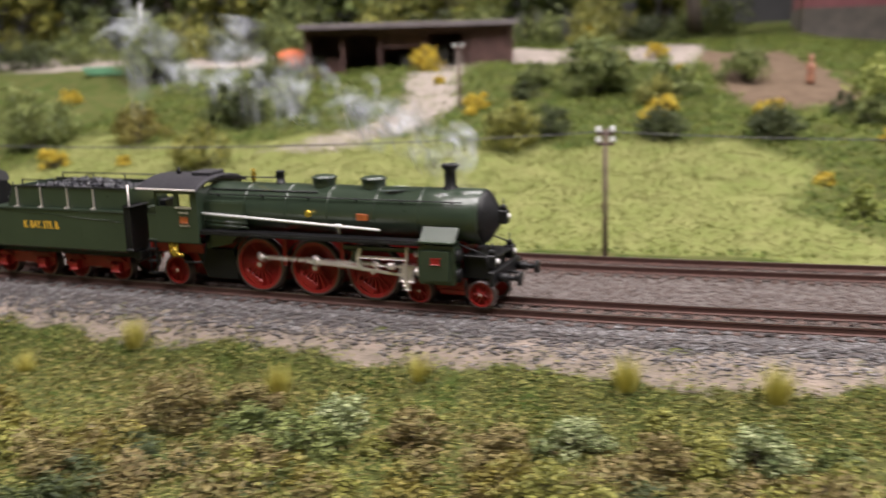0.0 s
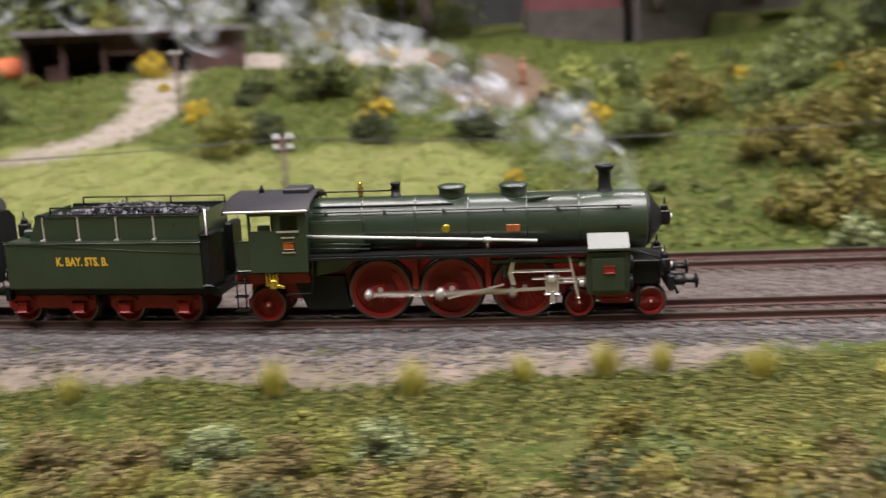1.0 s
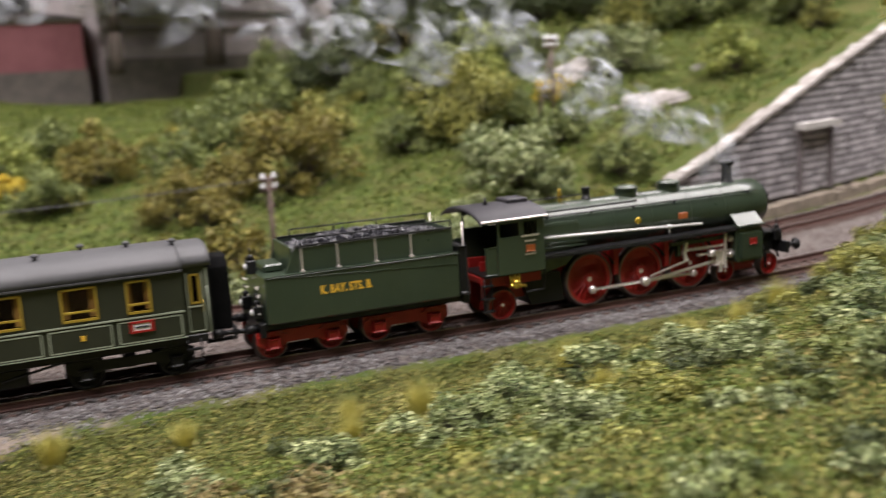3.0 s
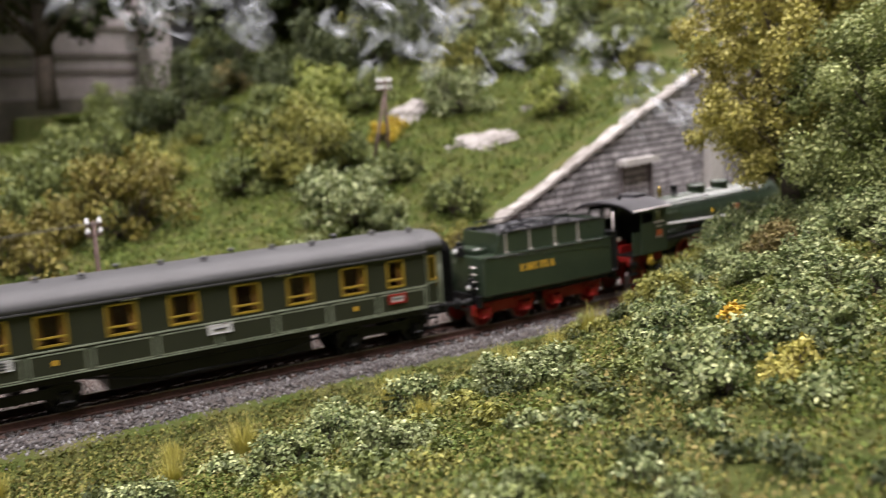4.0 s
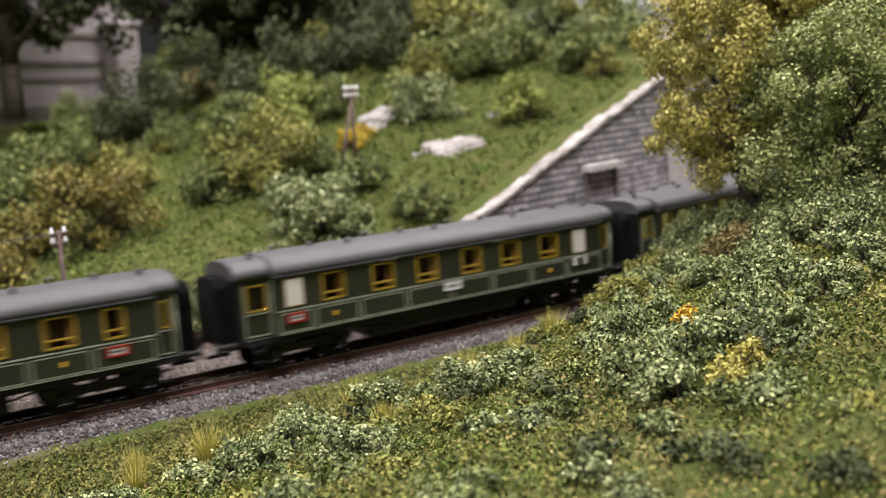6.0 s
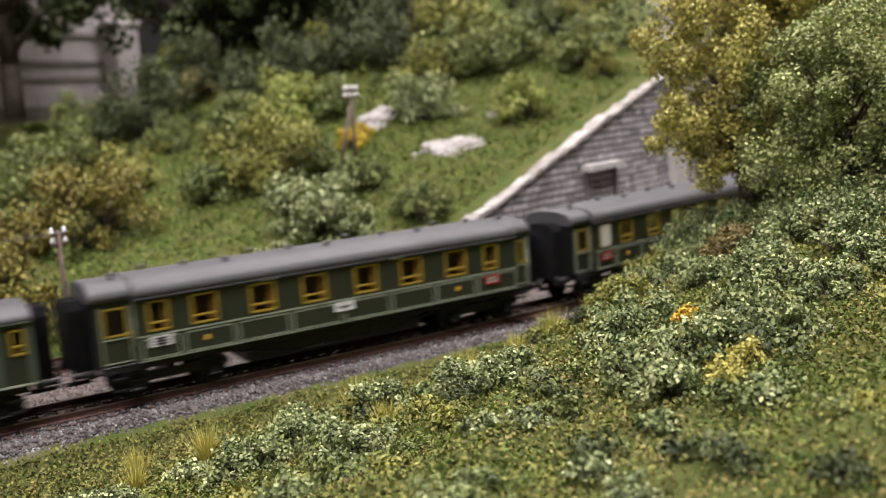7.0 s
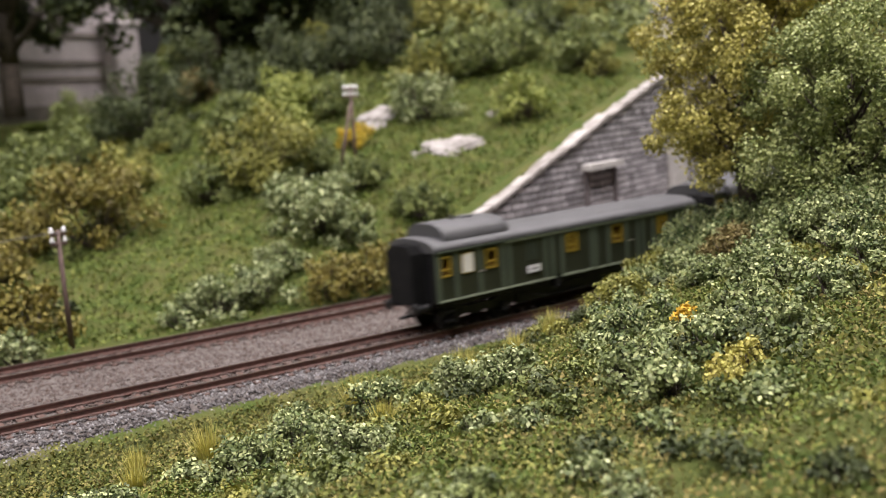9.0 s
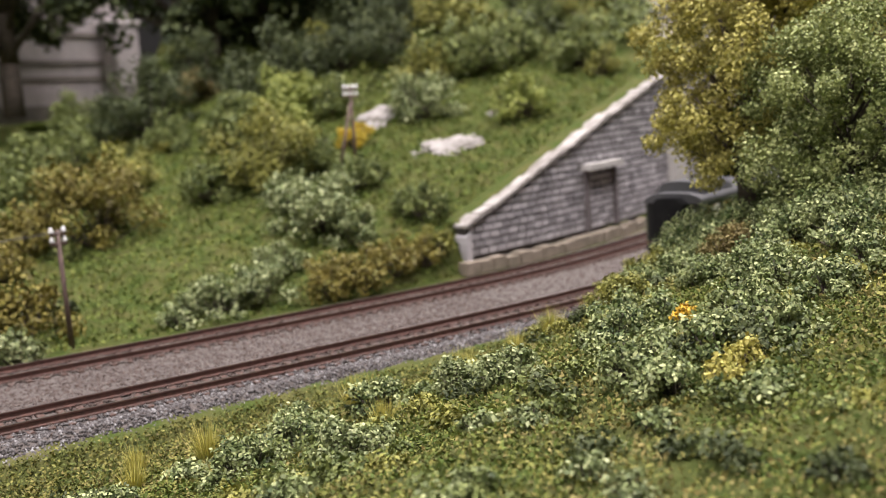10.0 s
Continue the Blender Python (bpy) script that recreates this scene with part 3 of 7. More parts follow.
def locomotive():
    eng = tagged(new("steam_locomotive"), "dark green model steam locomotive with red spoked wheels", "locomotive")
    # boiler with bands, smokebox and conical door
    bm = add_turned(bmesh.new(), [(0.0100, -0.049), (0.0102, -0.0485), (0.0102, 0.044), (0.0103, 0.0441), (0.0103, 0.0650), (0.0098, 0.0657)], (0, 0, 0.0322), "x", 48)
    bmesh.ops.recalc_face_normals(bm, faces=bm.faces)
    boiler = part("boiler", bm, M_GREEN, eng, "glossy dark green boiler barrel")
    for x in (-0.030, -0.012, 0.006, 0.0255, 0.043):
        bm = add_turned(bmesh.new(), [(0.0102, x - 0.0004), (0.01037, x - 0.0003), (0.01037, x + 0.0003), (0.0102, x + 0.0004)], (0, 0, 0.0322), "x", 48, False)
        part("boiler_band", bm, M_GREEN, boiler)
    bm = add_turned(bmesh.new(), [(0.0098, 0.0657), (0.0095, 0.0664), (0.0084, 0.0672), (0.0032, 0.0708), (0.0012, 0.0714), (0.0003, 0.0715)], (0, 0, 0.0322), "x", 40)
    bmesh.ops.recalc_face_normals(bm, faces=bm.faces)
    door = part("smokebox_door", bm, M_BLACK, eng, "black conical smokebox door")
    for a in (-0.003, 0.003):
        part("hinge", add_box(bmesh.new(), (0.0668, -0.0075, 0.0322 + a - 0.0004), (0.0678, 0.002, 0.0322 + a + 0.0004), 0.0001), M_BLACK, door)
    # firebox sides and the lower cladding in front of the cab
    bm = bmesh.new()
    add_prism(bm, [(-0.049, 0.0235), (-0.049, 0.036), (-0.029, 0.036), (-0.029, 0.0275), (-0.034, 0.0235)], -0.0112, 0.0112)
    bmesh.ops.bevel(bm, geom=bm.edges[:], offset=0.0006, segments=2, affect="EDGES")
    part("firebox", bm, M_GREEN, eng)
    part("firebox_side", add_prism(bmesh.new(), [(-0.0475, 0.0165), (-0.0475, 0.0236), (-0.031, 0.0236), (-0.036, 0.019)], -0.0118, 0.0118), M_GREEN, eng)
    part("ash_pan", add_prism(bmesh.new(), [(-0.050, 0.004), (-0.055, 0.016), (-0.037, 0.016), (-0.0355, 0.004)], -0.0085, 0.0085), M_BLACK, eng)
    # domes, chimney, valve, whistle
    for x in (0.0005, 0.0215):
        bm = add_turned(bmesh.new(), [(0.0047, -0.002), (0.0045, 0.0006), (0.0046, 0.0030), (0.0050, 0.0031), (0.0050, 0.0035), (0.0038, 0.0042), (0.0012, 0.0046), (0.0004, 0.0046)], (x, 0, 0.0418), "z", 32)
        bmesh.ops.recalc_face_normals(bm, faces=bm.faces)
        part("dome", bm, M_GREEN, eng)
    bm = add_turned(bmesh.new(), [(0.0036, -0.0012), (0.0030, 0.0006), (0.0022, 0.0016), (0.0021, 0.0070), (0.0024, 0.0078), (0.0032, 0.0084), (0.0033, 0.0094), (0.0027, 0.0096), (0.0024, 0.0094), (0.0018, 0.006), (0.0003, 0.004)], (0.0522, 0, 0.0418), "z", 32)
    bmesh.ops.recalc_face_normals(bm, faces=bm.faces)
    part("chimney", bm, M_BLACK, eng, "black flared chimney")
    bm = add_turned(bmesh.new(), [(0.0019, -0.001), (0.0019, 0.0008), (0.0016, 0.0008), (0.0016, 0.0042), (0.0018, 0.0042), (0.0018, 0.0050), (0.0014, 0.0052)], (-0.0188, 0, 0.0422), "z", 20)
    part("safety_valve", bm, M_BLACK, eng)
    bm = add_turned(bmesh.new(), [(0.0007, -0.001), (0.0007, 0.0012), (0.0011, 0.0014), (0.0008, 0.0022), (0.0011, 0.0034), (0.0006, 0.0044), (0.0008, 0.0052), (0.0003, 0.0056)], (-0.0310, 0, 0.0422), "z", 12)
    part("whistle", bm, M_BRASS, eng, "polished brass whistle")
    bm = add_rod(bmesh.new(), (-0.047, -0.001, 0.0446), (-0.0205, -0.001, 0.0446), 0.0003, 6)
    add_rod(bm, (-0.0205, -0.001, 0.0446), (-0.0195, -0.001, 0.0465), 0.0003, 6)
    part("steam_pipe", bm, M_BLACK, eng)
    for y in (-0.0088, 0.0088):   # handrails along the boiler with their knobs
        bm = add_rod(bmesh.new(), (-0.046, y * 1.06, 0.0386), (0.060, y * 1.06, 0.0386), 0.00028, 6)
        for x in (-0.042, -0.022, -0.002, 0.018, 0.036, 0.056):
            add_rod(bm, (x, y * 0.9, 0.0378), (x, y * 1.1, 0.0388), 0.0005, 6)
        part("handrail", bm, M_BLACK, eng)
        part("top_pipe", add_rod(bmesh.new(), (-0.046, y * 0.75, 0.0402), (0.001, y * 0.75, 0.0402), 0.0004, 6), M_BLACK, eng)
    for sd in (-1, 1):
        part("reversing_rod", add_rod(bmesh.new(), (-0.048, sd * 0.0125, 0.0312), (0.029, sd * 0.0125, 0.0278), 0.00055, 8), M_WHITEROD, eng, "long white reversing rod")
        bm = add_turned(bmesh.new(), [(0.0009, -0.0012), (0.0009, 0.0012)], (0.0125, sd * 0.0125, 0.02855), "x", 10)
        add_rod(bm, (0.0125, sd * 0.0125, 0.0285), (0.0125, sd * 0.0125, 0.0255), 0.0004, 6)
        part("rod_guide", bm, M_WHITEROD, eng)
        # running board, sloping at the front
        bm = add_box(bmesh.new(), (-0.0475, sd * 0.0095, 0.0240), (0.046, sd * 0.0150, 0.0247), 0.0001)
        add_box(bm, (-0.0475, sd * 0.0147, 0.0230), (0.046, sd * 0.0150, 0.0243), 0)
        part("running_board", bm, M_BLACK, eng)
        for z in (0.0262, 0.0278):
            part("side_pipe", add_rod(bmesh.new(), (-0.047, sd * 0.0122, z + 0.0006), (-0.027, sd * 0.0122, z), 0.0004, 6), M_GREEN, eng)
        bm = add_prism(bmesh.new(), [(0.0450, 0.0244), (0.0450, 0.0250), (0.0590, 0.0250), (0.0590, 0.0244)], sd * 0.0105, sd * 0.0160)
        part("platform", bm, M_GREEN, eng)
        bm = bmesh.new()
        c = [bm.verts.new(p) for p in ((0.0455, sd * 0.0148, 0.0250), (0.0590, sd * 0.0148, 0.0250), (0.0590, sd * 0.0094, 0.0300), (0.0455, sd * 0.0094, 0.0300))]
        d = [bm.verts.new(v.co - Vector((0, 0, 0.0006))) for v in c]
        bm.faces.new(c), bm.faces.new(d[::-1])
        for i in range(4):
            bm.faces.new((c[i], d[i], d[(i + 1) % 4], c[(i + 1) % 4]))
        bmesh.ops.recalc_face_normals(bm, faces=bm.faces)
        part("sloped_cover", bm, M_GREEN, eng, "sloping sheet above the cylinder")
        # cylinder block
        bm = add_prism(bmesh.new(), [(0.0455, 0.0090), (0.0448, 0.0105), (0.0448, 0.0215), (0.0455, 0.0235), (0.0583, 0.0235), (0.0590, 0.0215), (0.0590, 0.0105), (0.0583, 0.0090)], sd * 0.0080, sd * 0.0163)
        bmesh.ops.recalc_face_normals(bm, faces=bm.faces)
        bmesh.ops.bevel(bm, geom=[e for e in bm.edges if abs(e.verts[0].co.y - e.verts[1].co.y) < 1e-6 and abs(abs(e.verts[0].co.y) - 0.0163) < 1e-5], offset=0.0018, segments=4, affect="EDGES")
        cyl = part("cylinder", bm, M_GREEN, eng)
        part("works_plate", add_box(bmesh.new(), (0.0505, sd * 0.0162, 0.0168), (0.0540, sd * 0.0166, 0.0192), 0.0002), M_RED, cyl, "red works plate")
        for z in (0.0125, 0.0195):
            part("cylinder_cover", add_turned(bmesh.new(), [(0.0028, 0.0590), (0.0028, 0.0600), (0.0012, 0.0606), (0.0004, 0.0606)], (0, sd * 0.0118, z), "x", 20), M_BLACK, cyl)
            part("rod_gland", add_turned(bmesh.new(), [(0.0011, 0.0425), (0.0014, 0.0430), (0.0014, 0.0450)], (0, sd * 0.0118, z), "x", 14), M_STEEL, cyl)
        # slide bars, link and bracket of the valve gear
        part("slide_bar", add_box(bmesh.new(), (0.0270, sd * 0.0110, 0.0140), (0.0452, sd * 0.0122, 0.0147), 0.0001), M_STEEL, eng)
        bm = add_box(bmesh.new(), (0.0135, sd * 0.0100, 0.0195), (0.0445, sd * 0.0116, 0.0212), 0.0003)
        add_box(bm, (0.0170, sd * 0.0100, 0.0150), (0.0186, sd * 0.0116, 0.0200), 0.0003)
        part("gear_bracket", bm, M_GREEN, eng)
        bm = add_prism(bmesh.new(), [(0.0200, 0.0125), (0.0190, 0.0165), (0.0200, 0.0205), (0.0216, 0.0205), (0.0206, 0.0165), (0.0216, 0.0125)], sd * 0.0118, sd * 0.0128)
        part("expansion_link", bm, M_STEEL, eng)
        part("radius_rod", add_box(bmesh.new(), (0.0200, sd * 0.0120, 0.0168), (0.0400, sd * 0.0127, 0.0177), 0.0002), M_STEEL, eng)
        bm = add_rod(bmesh.new(), (0.004, sd * 0.0116, 0.0235), (0.012, sd * 0.0116, 0.0226), 0.0005, 6)
        add_rod(bm, (0.012, sd * 0.0116, 0.0226), (0.024, sd * 0.0116, 0.0236), 0.0005, 6)
        part("lubricator_pipe", bm, M_STEEL, eng)
        part("oil_pump", add_turned(bmesh.new(), [(0.0014, 0), (0.0016, 0.0004), (0.0016, 0.0022), (0.0011, 0.0025)], (0.0335, sd * 0.0128, 0.0133), "z", 14), M_STEEL, eng)
    # frame
    bm = add_box(bmesh.new(), (-0.070, -0.0058, 0.0075), (0.060, -0.0046, 0.0235))
    add_box(bm, (-0.070, 0.0046, 0.0075), (0.060, 0.0058, 0.0235))
    add_box(bm, (-0.030, -0.0046, 0.010), (0.060, 0.0046, 0.022))
    part("frame", bm, M_RED, eng, "red main frame")
    for x in (-0.0123, 0.0123):
        for sd in (-1, 1):
            part("frame_stay", add_box(bmesh.new(), (x - 0.0010, sd * 0.0058, 0.0115), (x + 0.0010, sd * 0.0105, 0.0238), 0.0002), M_RED, eng)
    # mudguard rims over the driving wheels
    for x in (-0.0245, 0.0, 0.0245):
        for sd in (-1, 1):
            bm = bmesh.new()
            arc = [math.radians(a) for a in range(25, 156, 10)]
            rings = [[bm.verts.new((x + r * math.cos(t), sd * y, R_DRIVE + r * math.sin(t))) for r, y in ((0.0120, 0.0092), (0.0120, 0.0114), (0.0124, 0.0114), (0.0124, 0.0092))] for t in arc]
            for p, q in zip(rings, rings[1:]):
                for i in range(4):
                    bm.faces.new((p[i], p[(i + 1) % 4], q[(i + 1) % 4], q[i]))
            bm.faces.new(rings[0])
            bm.faces.new(rings[-1])
            bmesh.ops.recalc_face_normals(bm, faces=bm.faces)
            part("splasher", bm, M_BLACK, eng)
    # front: deck, buffer beam, bogie frame, lanterns
    bm = add_box(bmesh.new(), (0.0595, -0.0100, 0.0185), (0.0725, 0.0100, 0.0195), 0.0002)
    add_box(bm, (0.0595, -0.0085, 0.0105), (0.0700, 0.0085, 0.0186), 0.0005)
    part("front_deck", bm, M_BLACK, eng)
    beam = part("buffer_beam", add_box(bmesh.new(), (0.0715, -0.0150, 0.0098), (0.0735, 0.0150, 0.0150), 0.0003), M_BLACK, eng)
    buffer_pair(eng, 0.0735, 0.0122)
    bm = add_rod(bmesh.new(), (0.0735, 0, 0.0120), (0.0790, 0, 0.0120), 0.0006, 6)
    add_rod(bm, (0.0790, 0, 0.0120), (0.0785, 0, 0.0080), 0.0006, 6)
    for y in (-0.005, 0.005):
        add_rod(bm, (0.0738, y, 0.0115), (0.0762, y, 0.0062), 0.0005, 6)
    part("coupling_hook", bm, M_BLACK, eng)
    for y in (-0.0095, 0.0095):
        lantern(eng, 0.0710, y, 0.0152)
    lantern(eng, 0.0722, 0.0, 0.0300)
    for y in (-0.0125, 0.0125):
        bm = add_rod(bmesh.new(), (0.0600, y, 0.0240), (0.0700, y, 0.0205), 0.00035, 6)
        add_rod(bm, (0.0700, y, 0.0205), (0.0710, y, 0.0152), 0.00035, 6)
        part("front_handrail", bm, M_BLACK, eng)
        bm = add_box(bmesh.new(), (0.0618, y - 0.0004, 0.0040), (0.0626, y + 0.0004, 0.0110))
        part("step_hanger", bm, M_BLACK, eng)
    bm = add_box(bmesh.new(), (0.0385, -0.0066, 0.0050), (0.0705, -0.0060, 0.0076), 0.0002)
    add_box(bm, (0.0385, 0.0060, 0.0050), (0.0705, 0.0066, 0.0076), 0.0002)
    add_box(bm, (0.0500, -0.0070, 0.0036), (0.0600, 0.0070, 0.0058), 0.0003)
    part("bogie_frame", bm, M_RED, eng)
    bm = add_box(bmesh.new(), (-0.0735, -0.0128, 0.0148), (-0.0480, -0.0116, 0.0190), 0.0002)
    add_box(bm, (-0.0735, 0.0116, 0.0148), (-0.0480, 0.0128, 0.0190), 0.0002)
    add_box(bm, (-0.0735, -0.0116, 0.0165), (-0.0600, 0.0116, 0.0190), 0.0002)
    part("rear_frame", bm, M_RED, eng)
    bm = add_box(bmesh.new(), (-0.0715, -0.0066, 0.0050), (-0.0560, -0.0060, 0.0080), 0.0002)
    part("trailing_truck", add_box(bm, (-0.0715, 0.0060, 0.0050), (-0.0560, 0.0066, 0.0080), 0.0002), M_RED, eng)
    # cab with window openings
    for sd in (-1, 1):
        bm = bmesh.new()
        for a, b in (((-0.0672, 0.0195), (-0.0475, 0.0340)), ((-0.0505, 0.0340), (-0.0475, 0.0398)), ((-0.0582, 0.0340), (-0.0562, 0.0398)), ((-0.0672, 0.0392), (-0.0475, 0.0412))):
            add_box(bm, (a[0], sd * 0.0150, a[1]), (b[0], sd * 0.0158, b[1]))
        add_box(bm, (-0.0672, sd * 0.0150, 0.0340), (-0.0664, sd * 0.0158, 0.0398))
        side_ = part("cab_side", bm, M_GREEN, eng)
        part("sill", add_box(bmesh.new(), (-0.0575, sd * 0.0158, 0.0334), (-0.0500, sd * 0.0163, 0.0340)), M_STEEL, side_)
        part("window_pane", add_box(bmesh.new(), (-0.0562, sd * 0.0153, 0.0340), (-0.0505, sd * 0.0155, 0.0398)), M_GLASS, side_)
        for z, h in ((0.0314, 0.0005), (0.0262, 0.0005)):
            part("plate_bar", add_box(bmesh.new(), (-0.0560, sd * 0.01575, z), (-0.0515, sd * 0.0161, z + h)), M_STEEL, side_)
        part("number_plate", add_box(bmesh.new(), (-0.0555, sd * 0.01575, 0.0275), (-0.0520, sd * 0.0162, 0.0300), 0.0002), M_PLATE, side_, "small reddish number plate")
        part("cab_door", add_box(bmesh.new(), (-0.0720, sd * 0.0142, 0.0200), (-0.0673, sd * 0.0148, 0.0305), 0.0002), M_GREEN, eng)
        bm = add_rod(bmesh.new(), (-0.0700, sd * 0.0140, 0.0185), (-0.0700, sd * 0.0140, 0.0050), 0.0003, 6)
        add_rod(bm, (-0.0730, sd * 0.0140, 0.0185), (-0.0730, sd * 0.0140, 0.0050), 0.0003, 6)
        for z in (0.0055, 0.0105, 0.0155):
            add_box(bm, (-0.0738, sd * 0.0125, z), (-0.0692, sd * 0.0150, z + 0.0005))
        part("cab_steps", bm, M_BLACK, eng)
        bm = add_turned(bmesh.new(), [(0.0012, 0.0), (0.0016, 0.0004), (0.0016, 0.0030), (0.0010, 0.0034)], (-0.0600, sd * 0.0148, 0.0135), "z", 12)
        for k in range(4):
            add_rod(bm, (-0.0622 + 0.0012 * k, sd * 0.0150, 0.0148), (-0.0622 + 0.0012 * k, sd * 0.0150, 0.0200), 0.00045, 6)
        add_rod(bm, (-0.0625, sd * 0.0150, 0.0150), (-0.0560, sd * 0.0150, 0.0140), 0.0007, 8)
        part("injector", bm, M_BRASS, eng, "bright brass injector with pipes")
        bm = add_rod(bmesh.new(), (-0.0560, sd * 0.0148, 0.0112), (-0.0475, sd * 0.0140, 0.0114), 0.0004, 6)
        add_rod(bm, (-0.0475, sd * 0.0140, 0.0114), (-0.0455, sd * 0.0125, 0.0235), 0.0004, 6)
        part("feed_pipe", bm, M_BLACK, eng)
    part("cab_front", add_box(bmesh.new(), (-0.0485, -0.0150, 0.0236), (-0.0477, 0.0150, 0.0412)), M_GREEN, eng)
    part("cab_floor", add_box(bmesh.new(), (-0.0730, -0.0148, 0.0188), (-0.0478, 0.0148, 0.0198)), M_BLACK, eng)
    part("backhead", add_turned(bmesh.new(), [(0.0098, -0.052), (0.0098, -0.0485)], (0, 0, 0.0310), "x", 24), M_BLACK, eng)
    bm = bmesh.new()
    prof = [(math.radians(a)) for a in range(22, 159, 8)]
    rings = []
    for x, dz in ((-0.0752, -0.0006), (-0.0740, 0.0), (-0.0468, 0.0), (-0.0460, -0.0005)):
        top = [bm.verts.new((x, 0.0176 * math.cos(a) / math.cos(prof[0]), 0.0412 + dz + 0.0042 * (math.sin(a) - math.sin(prof[0])) / (1 - math.sin(prof[0])))) for a in prof]
        rings.append(top)
    for a, b in zip(rings, rings[1:]):
        for k in range(len(a) - 1):
            bm.faces.new((a[k], b[k], b[k + 1], a[k + 1])).smooth = True
    lower = [[bm.verts.new(v.co - Vector((0, 0, 0.0007))) for v in ring] for ring in rings]
    for a, b in zip(lower, lower[1:]):
        for k in range(len(a) - 1):
            bm.faces.new((a[k + 1], b[k + 1], b[k], a[k]))
    for u, d in zip(rings, lower):
        for k in range(len(u) - 1):
            bm.faces.new((u[k], u[k + 1], d[k + 1], d[k]))
    roof = part("cab_roof", bm, M_ROOF, eng, "dark grey curved cab roof")
    part("roof_vent", add_box(bmesh.new(), (-0.0570, -0.0050, 0.0449), (-0.0480, 0.0050, 0.0468), 0.0004), M_ROOF, roof)
    part("roof_whistle", add_turned(bmesh.new(), [(0.0009, 0), (0.0009, 0.0016), (0.0005, 0.002), (0.0005, 0.0030)], (-0.0650, -0.002, 0.0450), "z", 10), M_BLACK, roof)
    part("roof_edge", add_box(bmesh.new(), (-0.0745, -0.0178, 0.0406), (-0.0465, -0.0168, 0.0414), 0.0002), M_STEEL, roof, "pale metal gutter")
    # plates on the boiler
    part("boiler_plate", add_box(bmesh.new(), (0.0188, -0.01065, 0.0306), (0.0234, -0.0098, 0.0332), 0.0002), M_PLATE, boiler, "orange plate")
    part("boiler_plate", add_box(bmesh.new(), (0.0188, 0.0098, 0.0306), (0.0234, 0.01065, 0.0332), 0.0002), M_PLATE, boiler)
    part("emblem", add_turned(bmesh.new(), [(0.0013, -0.0112), (0.0015, -0.0108), (0.0013, -0.0098)], (-0.0013, 0, 0.0324), "y", 12), M_BRASS, boiler, "round brass emblem")
    part("emblem", add_turned(bmesh.new(), [(0.0013, 0.0098), (0.0015, 0.0108), (0.0013, 0.0112)], (-0.0013, 0, 0.0324), "y", 12), M_BRASS, boiler)
    # wheels and rods
    rolling = []
    for x in (-0.0245, 0.0, 0.0245):
        rolling.append((wheel("driving_wheel", eng, R_DRIVE, 18, CRANK), x, R_DRIVE))
    rolling.append((wheel("trailing_wheel", eng, 0.0062, 10), -0.0636, 0.0062))
    for x in (0.0428, 0.0665):
        rolling.append((wheel("bogie_wheel", eng, 0.0049, 9), x, 0.0049))
    gear = {}
    bm = bmesh.new()
    for sd in (-1, 1):
        y0, y1 = sd * 0.0108, sd * 0.0116
        add_box(bm, (-0.0245, y0, -0.00045), (0.0245, y1, 0.00045), 0.0001)
        for x in (-0.0245, 0.0, 0.0245):
            add_turned(bm, [(0.0016, sd * 0.0104), (0.0016, sd * 0.0120), (0.0008, sd * 0.0126), (0.0003, sd * 0.0126)], (x, 0, 0), "y", 16)
    gear["coupling"] = part("coupling_rod", bm, M_STEEL, eng, "bright steel coupling rods")
    bm = bmesh.new()
    for sd in (-1, 1):
        add_prism(bm, [(0.0, -0.0007), (0.0, 0.0007), (0.0375, 0.00045), (0.0375, -0.00045)], sd * 0.0120, sd * 0.0127)
        add_turned(bm, [(0.0019, sd * 0.0118), (0.0019, sd * 0.0131), (0.0009, sd * 0.0136), (0.0003, sd * 0.0136)], (0, 0, 0), "y", 16)
    gear["main"] = part("connecting_rod", bm, M_STEEL, eng, "bright steel connecting rods")
    bm = bmesh.new()
    for sd in (-1, 1):
        add_box(bm, (-0.0022, sd * 0.0108, -0.0020), (0.0022, sd * 0.0130, 0.0042), 0.0004)
        add_rod(bm, (0.001, sd * 0.0118, 0.0018), (0.0115, sd * 0.0118, 0.0018), 0.00055, 8)
        add_box(bm, (-0.0008, sd * 0.0128, -0.0050), (0.0008, sd * 0.0134, -0.0010), 0.0001)
    gear["crosshead"] = part("crosshead", bm, M_STEEL, eng)
    bm = bmesh.new()
    for sd in (-1, 1):
        add_prism(bm, [(0.0, -0.0003), (0.0, 0.0003), (0.0195, 0.0003), (0.0195, -0.0003)], sd * 0.0131, sd * 0.0136)
    gear["eccentric"] = part("eccentric_rod", bm, M_STEEL, eng)
    for sd in (-1, 1):
        bm = add_box(bmesh.new(), (-0.0004, sd * 0.0131, -0.0135), (0.0004, sd * 0.0137, 0.0008), 0.0002)
        gear["lever", sd] = part("combination_lever", bm, M_STEEL, eng)
    return eng, rolling, gear


